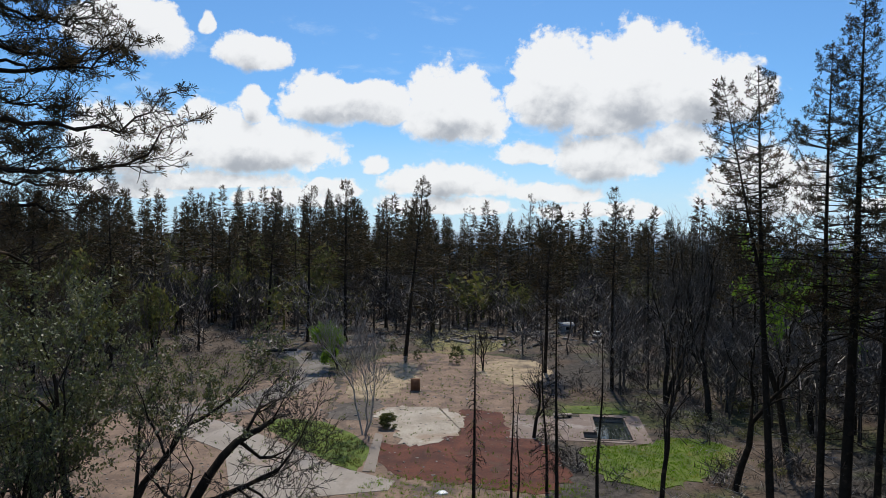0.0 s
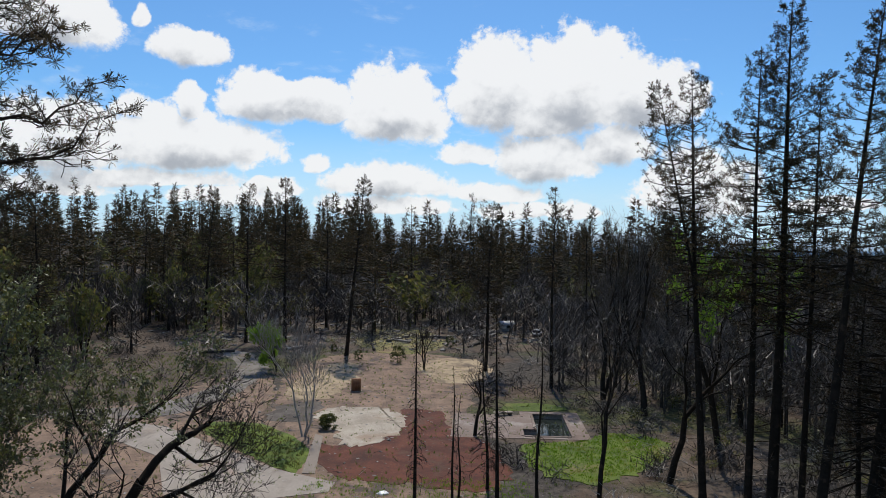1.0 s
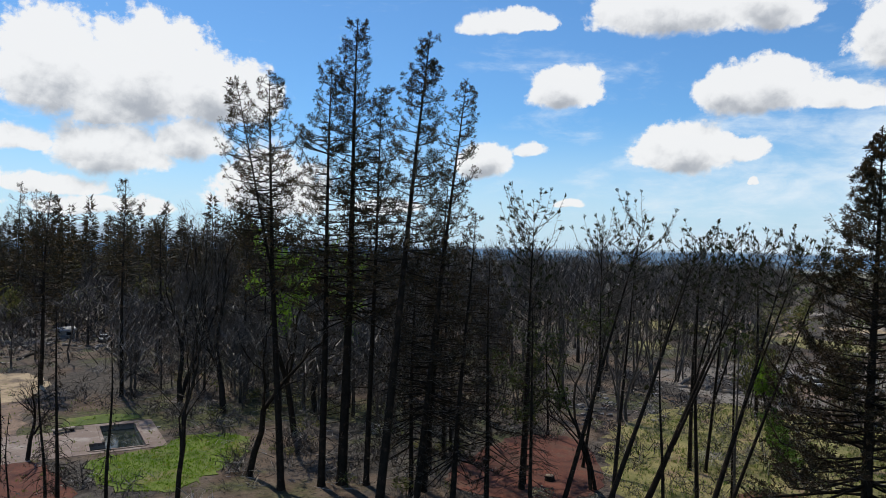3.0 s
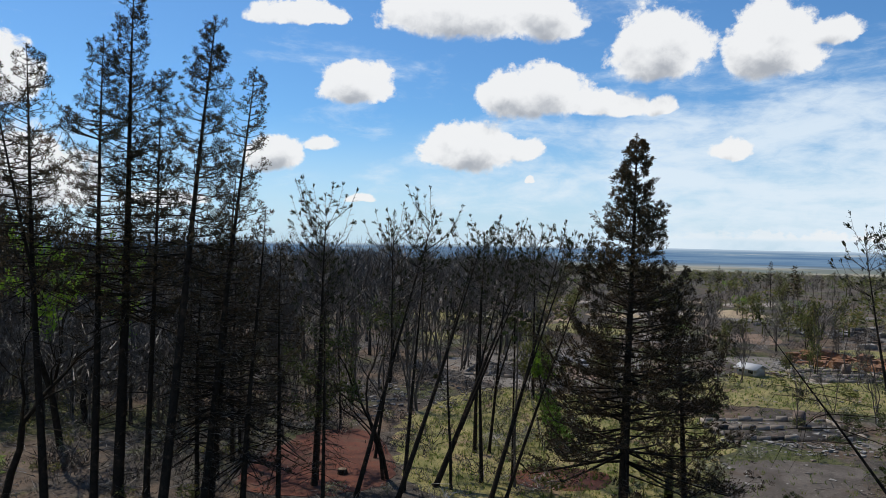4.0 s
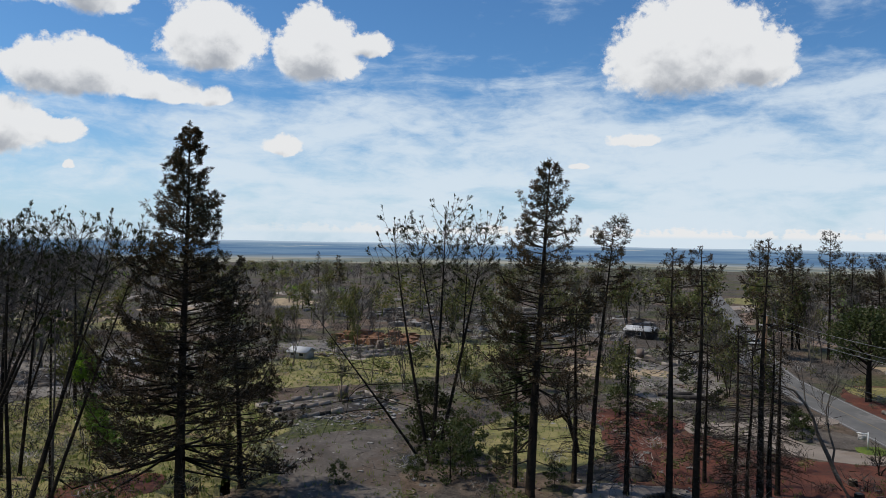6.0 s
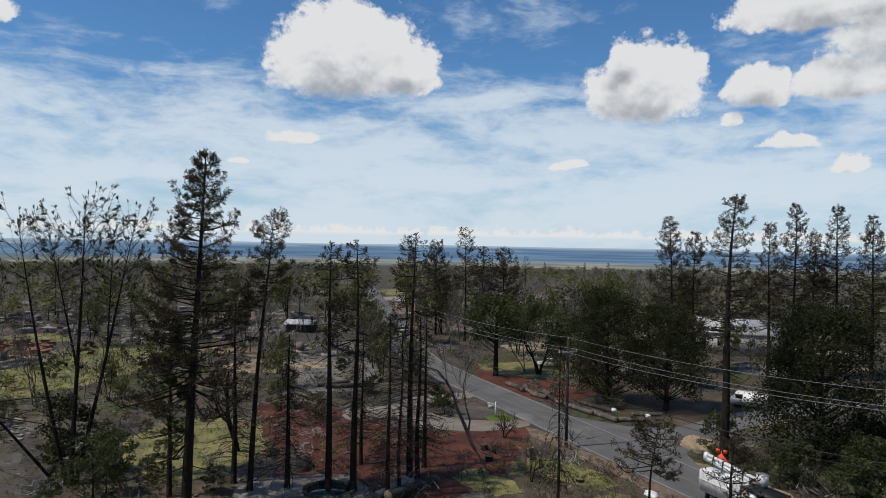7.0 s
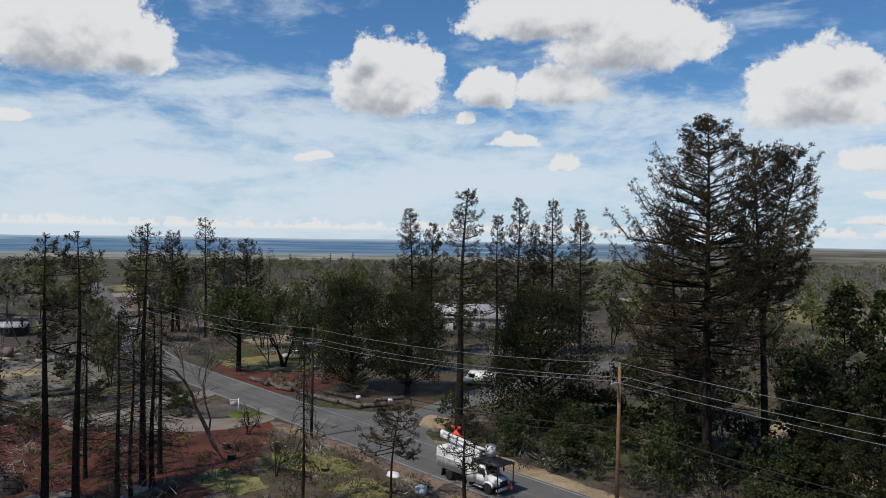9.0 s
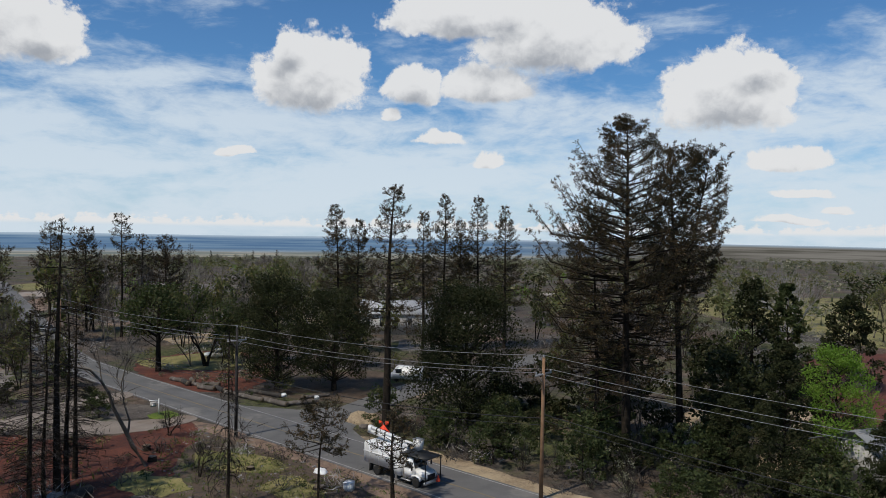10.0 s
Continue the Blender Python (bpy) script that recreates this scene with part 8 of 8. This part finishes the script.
fence([(71.5, 39.6), (93.9, 54.2)], 2.4, 1.5, "thin wire garden fence with dark posts")
fence([(76.0, 37.4), (97.0, 50.6)], 2.4, 1.5, "thin wire garden fence with dark posts")
fence([(71.4, -66.0), (74.2, -74.0), (75.6, -82.0)], 1.6, 1.1, "low rail fence along the side road")
garden_a = bushy(name="garden_shrub", at=(74.5, 39.2), height=2.6, width=3.2, seed=200, clumps=16, leaf=0.13, per_clump=60, leaf_mat=LEAF_GARDEN, trunk=0.06, base_at=0.05, label="bright green garden shrub along a fence", category="shrub", group="garden shrubs")
for k in range(10):
    t = (k + 0.7) / 10
    copy_thing(garden_a, pose(74.5 + 20 * t, 39.2 + 13 * t, 0, 0, 0, k * 67) @ Matrix.Scale(0.75 + 0.3 * ((k * 7) % 5) / 5, 4))


def garden_pond(x, y, radius):
    """A round stone kerb with shallow water in it."""
    pond = thing("garden_pond", "round garden pond with dark stone kerb and shallow water", "pond", (x, y, 0.04))
    ring, n = Geo(), 26
    for k in range(n):
        a, b = 6.2832 * k / n, 6.2832 * (k + 0.94) / n
        outer = [(math.cos(t) * (radius + 0.32), math.sin(t) * (radius + 0.32)) for t in (a, b)]
        inner = [(math.cos(t) * radius, math.sin(t) * radius) for t in (b, a)]
        block = Geo().prism(outer + inner, -0.1, 0.3 + 0.04 * math.sin(k * 5.1))
        part("kerb_stone", block, CHAR if k % 5 == 0 else ASH, pond)
    water = [(math.cos(6.2832 * k / 32) * (radius + 0.05), math.sin(6.2832 * k / 32) * (radius + 0.05)) for k in range(32)]
    part("pond_water", Geo().prism(water, -0.1, 0.12), WATER, pond, "shallow water that mirrors the sky")
    return pond


garden_pond(66.2, -16.9, 2.1)


# ---- undergrowth ----
def undergrowth(name, shape, count, left, right, near, far, low, high, mat, label, seed, wide=1.0, patchy=0.0):
    """Low scrub over a sector of the plan, clear of roads, drives and yards."""
    rnd, made = np.random.default_rng(seed), []
    for _ in range(count):
        a, r = radians(rnd.uniform(right, left)), math.sqrt(rnd.uniform(near ** 2, far ** 2))
        x, y, h, t = -math.sin(a) * r, math.cos(a) * r, rnd.uniform(low, high), rnd.uniform(0, 6.283)
        if patchy and noise.noise(Vector((x * 0.05, y * 0.05, seed))) < patchy * rnd.uniform(-1, 1):
            continue
        if -56.0 < y < -46.0 and -100 < x < 135 or any(inside(x, y, c) for c in CLEARED) or 6 < x < 27 and 83 < y < 101 or 65 < x < 80 and -95 < y < -52:
            continue
        if 110 < r < 238 and -13 < math.degrees(a) < 21 and rnd.random() < 0.5:
            continue
        spin = np.array([[math.cos(t), math.sin(t), 0], [-math.sin(t), math.cos(t), 0], [0, 0, 1]])
        made.append(((shape if isinstance(shape, np.ndarray) else shape[0]) @ spin) * np.array([h * wide, h * wide, h]) + np.array([x, y, ground_height(x, y) - 0.1]))
    return structure(name, Geo().loose(np.concatenate(made)), mat, label, "undergrowth", "stuff")


def scrub_shape(seed, n=55):
    dice = np.random.default_rng(seed)
    a, e = dice.uniform(0, 6.283, n), dice.uniform(0.2, 1.35, n)
    start = np.stack([dice.normal(0, 0.22, n), dice.normal(0, 0.22, n), dice.uniform(0.0, 0.55, n)], 1)
    way = np.stack([np.cos(a) * np.cos(e), np.sin(a) * np.cos(e), np.sin(e)], 1) * dice.uniform(0.25, 0.6, (n, 1))
    side = np.cross(way, dice.normal(size=(n, 3)))
    side /= np.linalg.norm(side, axis=1)[:, None] + 1e-9
    return np.stack([start - side * 0.015, start + side * 0.015, start + way], 1)


SCRUB = scrub_shape(1)
undergrowth("scrub_south", SCRUB, 1050, 40, -30, 72, 230, 1.2, 3.6, TWIG, "grey tangled dead scrub under burnt woods", 11, 1.3)
undergrowth("scrub_dark_south", SCRUB, 1000, 40, -62, 72, 200, 1.2, 3.5, TWIG_DARK, "black burnt scrub under burnt woods", 12, 1.2)
undergrowth("scrub_oaks", SCRUB, 260, -28, -64, 62, 130, 0.8, 2.4, TWIG, "grey tangled scrub under slender oaks", 13, 1.3)
undergrowth("scrub_west", SCRUB, 500, -62, -118, 58, 260, 0.8, 2.6, TWIG_PALE, "grey scrub on burnt lots", 14, 1.4, 0.5)
undergrowth("scrub_northwest", SCRUB, 600, -112, -176, 58, 300, 0.8, 3.0, TWIG, "grey-brown scrub beyond the road", 15, 1.4)
undergrowth("leafy_scrub", LEAFY, 520, 40, -64, 66, 220, 0.8, 2.2, LEAF_DULL, "low dull green bushes", 16, 1.6, 0.3)
undergrowth("dark_scrub_west", SCRUB, 300, -62, -176, 58, 280, 0.8, 2.8, TWIG_DARK, "black burnt scrub on burnt lots", 40, 1.4)
undergrowth("dull_scrub_west", LEAFY, 380, -60, -176, 66, 300, 0.8, 3.2, LEAF_DULL, "grey-green bushes on burnt lots", 41, 1.7, 0.2)
undergrowth("leafy_scrub_west", LEAFY, 650, -60, -176, 60, 300, 0.8, 3.0, LEAF_OLIVE, "low olive green bushes", 17, 1.6, 0.2)
# pale bark colour here paints sunlit highlights among the dark scrub
undergrowth("pale_scrub", SCRUB, 450, 40, -176, 62, 200, 0.8, 2.4, BARK_PALE, "pale dead brush and fallen twigs, coloured as if sunlit", 18, 1.8)


def turf_blades(name, outline, count, low, high, mat, label, seed):
    """Grass that stands up from a lawn in tufts."""
    dice, made = np.random.default_rng(seed), []
    xs, ys = [p[0] for p in outline], [p[1] for p in outline]
    for _ in range(count):
        x, y = dice.uniform(min(xs), max(xs)), dice.uniform(min(ys), max(ys))
        if not inside(x, y, outline):
            continue
        n = 7
        root = np.array([x, y, 0.04]) + dice.normal(0, 0.12, (n, 3)) * np.array([1, 1, 0])
        way = np.stack([dice.normal(0, 0.35, n), dice.normal(0, 0.35, n), np.ones(n)], 1) * dice.uniform(low, high, (n, 1))
        side = np.stack([dice.normal(0, 0.02, n), dice.normal(0, 0.02, n), np.zeros(n)], 1)
        made.append(np.stack([root - side, root + side, root + way], 1))
    return structure(name, Geo().loose(np.concatenate(made)), mat, label, "grass", "stuff")


turf_blades("lawn_grass", LAWN, 2600, 0.1, 0.32, GRASS, "bright green grass blades of the lawn", 21)
turf_blades("strip_grass", [(-22.5, 92.5), (-15.9, 94), (-8.6, 84), (-8.3, 75.2), (-10.5, 75.6)], 1500, 0.12, 0.4, LEAF_OLIVE, "long green grass beside the driveway", 22)
turf_blades("verge_weeds", [(34, -30), (40, -46), (78, -46), (72, -36), (60, -32)], 1100, 0.08, 0.3, GRASS_DRY, "weeds and thin grass on the verge", 23)
turf_blades("verge_grass", [(49, -38), (50, -43), (62, -45), (70, -40), (66, -36)], 700, 0.08, 0.28, LEAF_OLIVE, "green grass tufts on the road verge", 48)
turf_blades("yard_weeds", [(55, 46), (75, 62), (100, 62), (100, 30), (84, 24), (62, 24), (55, 34)], 4000, 0.15, 0.55, GRASS_DRY, "tall weeds in a burnt yard", 24)
turf_blades("field_grass", [(112, 40), (145, 36), (165, 24), (160, -4), (138, -2), (122, 10), (114, 24)], 2500, 0.2, 0.5, GRASS_DRY, "green grass of the far field", 25)
turf_blades("plot_weeds", [(-9, 66), (-6, 73), (14, 71), (14, 62), (-4, 60)], 900, 0.1, 0.35, GRASS, "green weeds at the plot's near edge", 26)


def strewn(name, outline, count, low, high, mat, label, seed):
    """Fallen twigs and sticks that lie on bare ground."""
    dice, made = np.random.default_rng(seed), []
    xs, ys = [p[0] for p in outline], [p[1] for p in outline]
    for _ in range(count):
        x, y = dice.uniform(min(xs), max(xs)), dice.uniform(min(ys), max(ys))
        if not inside(x, y, outline):
            continue
        a, long = dice.uniform(0, 6.283), dice.uniform(low, high)
        start, end = np.array([x, y, 0.1]), np.array([x + math.cos(a) * long, y + math.sin(a) * long, 0.1 + dice.uniform(0, 0.35) * long])
        side, up = np.array([-math.sin(a), math.cos(a), 0]) * (0.012 + 0.014 * long), np.array([0, 0, 0.03 + 0.012 * long])
        made.append(np.array([[start - side, start + side, end], [start - side, start + up, end], [start + side, start + up, end]]))
    return structure(name, Geo().loose(np.concatenate(made)), mat, label, "litter", "stuff")


PLOT = [(-38, 66), (-36, 110), (-30, 150), (-8, 152), (10, 150), (18, 118), (34, 108), (36, 80), (22, 64), (-10, 58)]
strewn("plot_sticks", PLOT, 700, 0.2, 1.1, TWIG_DARK, "burnt sticks strewn over a cleared plot", 31)
strewn("plot_pale_sticks", PLOT, 250, 0.2, 1.2, BARK_PALE, "bleached sticks strewn over a cleared plot", 32)
turf_blades("plot_tufts", PLOT, 2600, 0.1, 0.4, GRASS_DRY, "scattered dry weeds on a cleared plot", 33)
rubble("plot_stones", PLOT, 900, 0.04, 0.22, RUBBLE, "stones and clods strewn over a cleared plot", 34)
WEST_LOTS = [(60, 8), (62, 30), (100, 60), (150, 70), (165, 20), (160, -44), (110, -44), (84, -30), (66, -30)]
strewn("lot_sticks", WEST_LOTS, 1800, 0.4, 2.4, TWIG_DARK, "charred branches strewn over burnt lots", 35)
rubble("lot_stones", WEST_LOTS, 1300, 0.06, 0.35, RUBBLE, "stones and scraps strewn over burnt lots", 36)
turf_blades("lot_weeds", WEST_LOTS, 4200, 0.15, 0.6, GRASS_DRY, "patchy weeds on burnt lots", 37)
undergrowth("scrub_road", SCRUB, 420, -100, -140, 56, 110, 0.5, 1.8, TWIG_DARK, "dark burnt scrub near the road", 38, 1.3)
undergrowth("leafy_scrub_near", LEAFY, 260, -70, -140, 56, 130, 0.5, 1.6, LEAF, "low olive green weeds and bushes", 39, 1.5)
CLEARING = [(-60, 150), (-70, 215), (-20, 238), (40, 232), (46, 160), (10, 152), (-20, 158)]
rubble("clearing_rubble", CLEARING, 900, 0.12, 0.7, RUBBLE, "pale debris strewn between burnt trunks", 42)
strewn("clearing_sticks", CLEARING, 700, 0.8, 4.0, BARK_PALE, "bleached fallen branches between burnt trunks", 43)
undergrowth("scrub_pool", SCRUB, 260, -12, -38, 70, 150, 0.8, 2.6, TWIG, "grey tangled scrub behind the pool", 44, 1.4)
undergrowth("leafy_scrub_pool", LEAFY, 90, -12, -40, 66, 150, 0.8, 2.2, LEAF_OLIVE, "green bushes behind the pool", 45, 1.6)
strewn("pool_sticks", [(24, 62), (30, 90), (28, 112), (50, 130), (70, 90), (48, 58)], 700, 0.6, 2.6, BARK_PALE, "bleached fallen branches under burnt trees", 46)
turf_blades("drive_weeds", [(-60, 100), (-56, 140), (-40, 148), (-29, 139), (-29, 118), (-36, 104)], 1800, 0.15, 0.5, GRASS_DRY, "patchy weeds beside the gravel drive", 47)
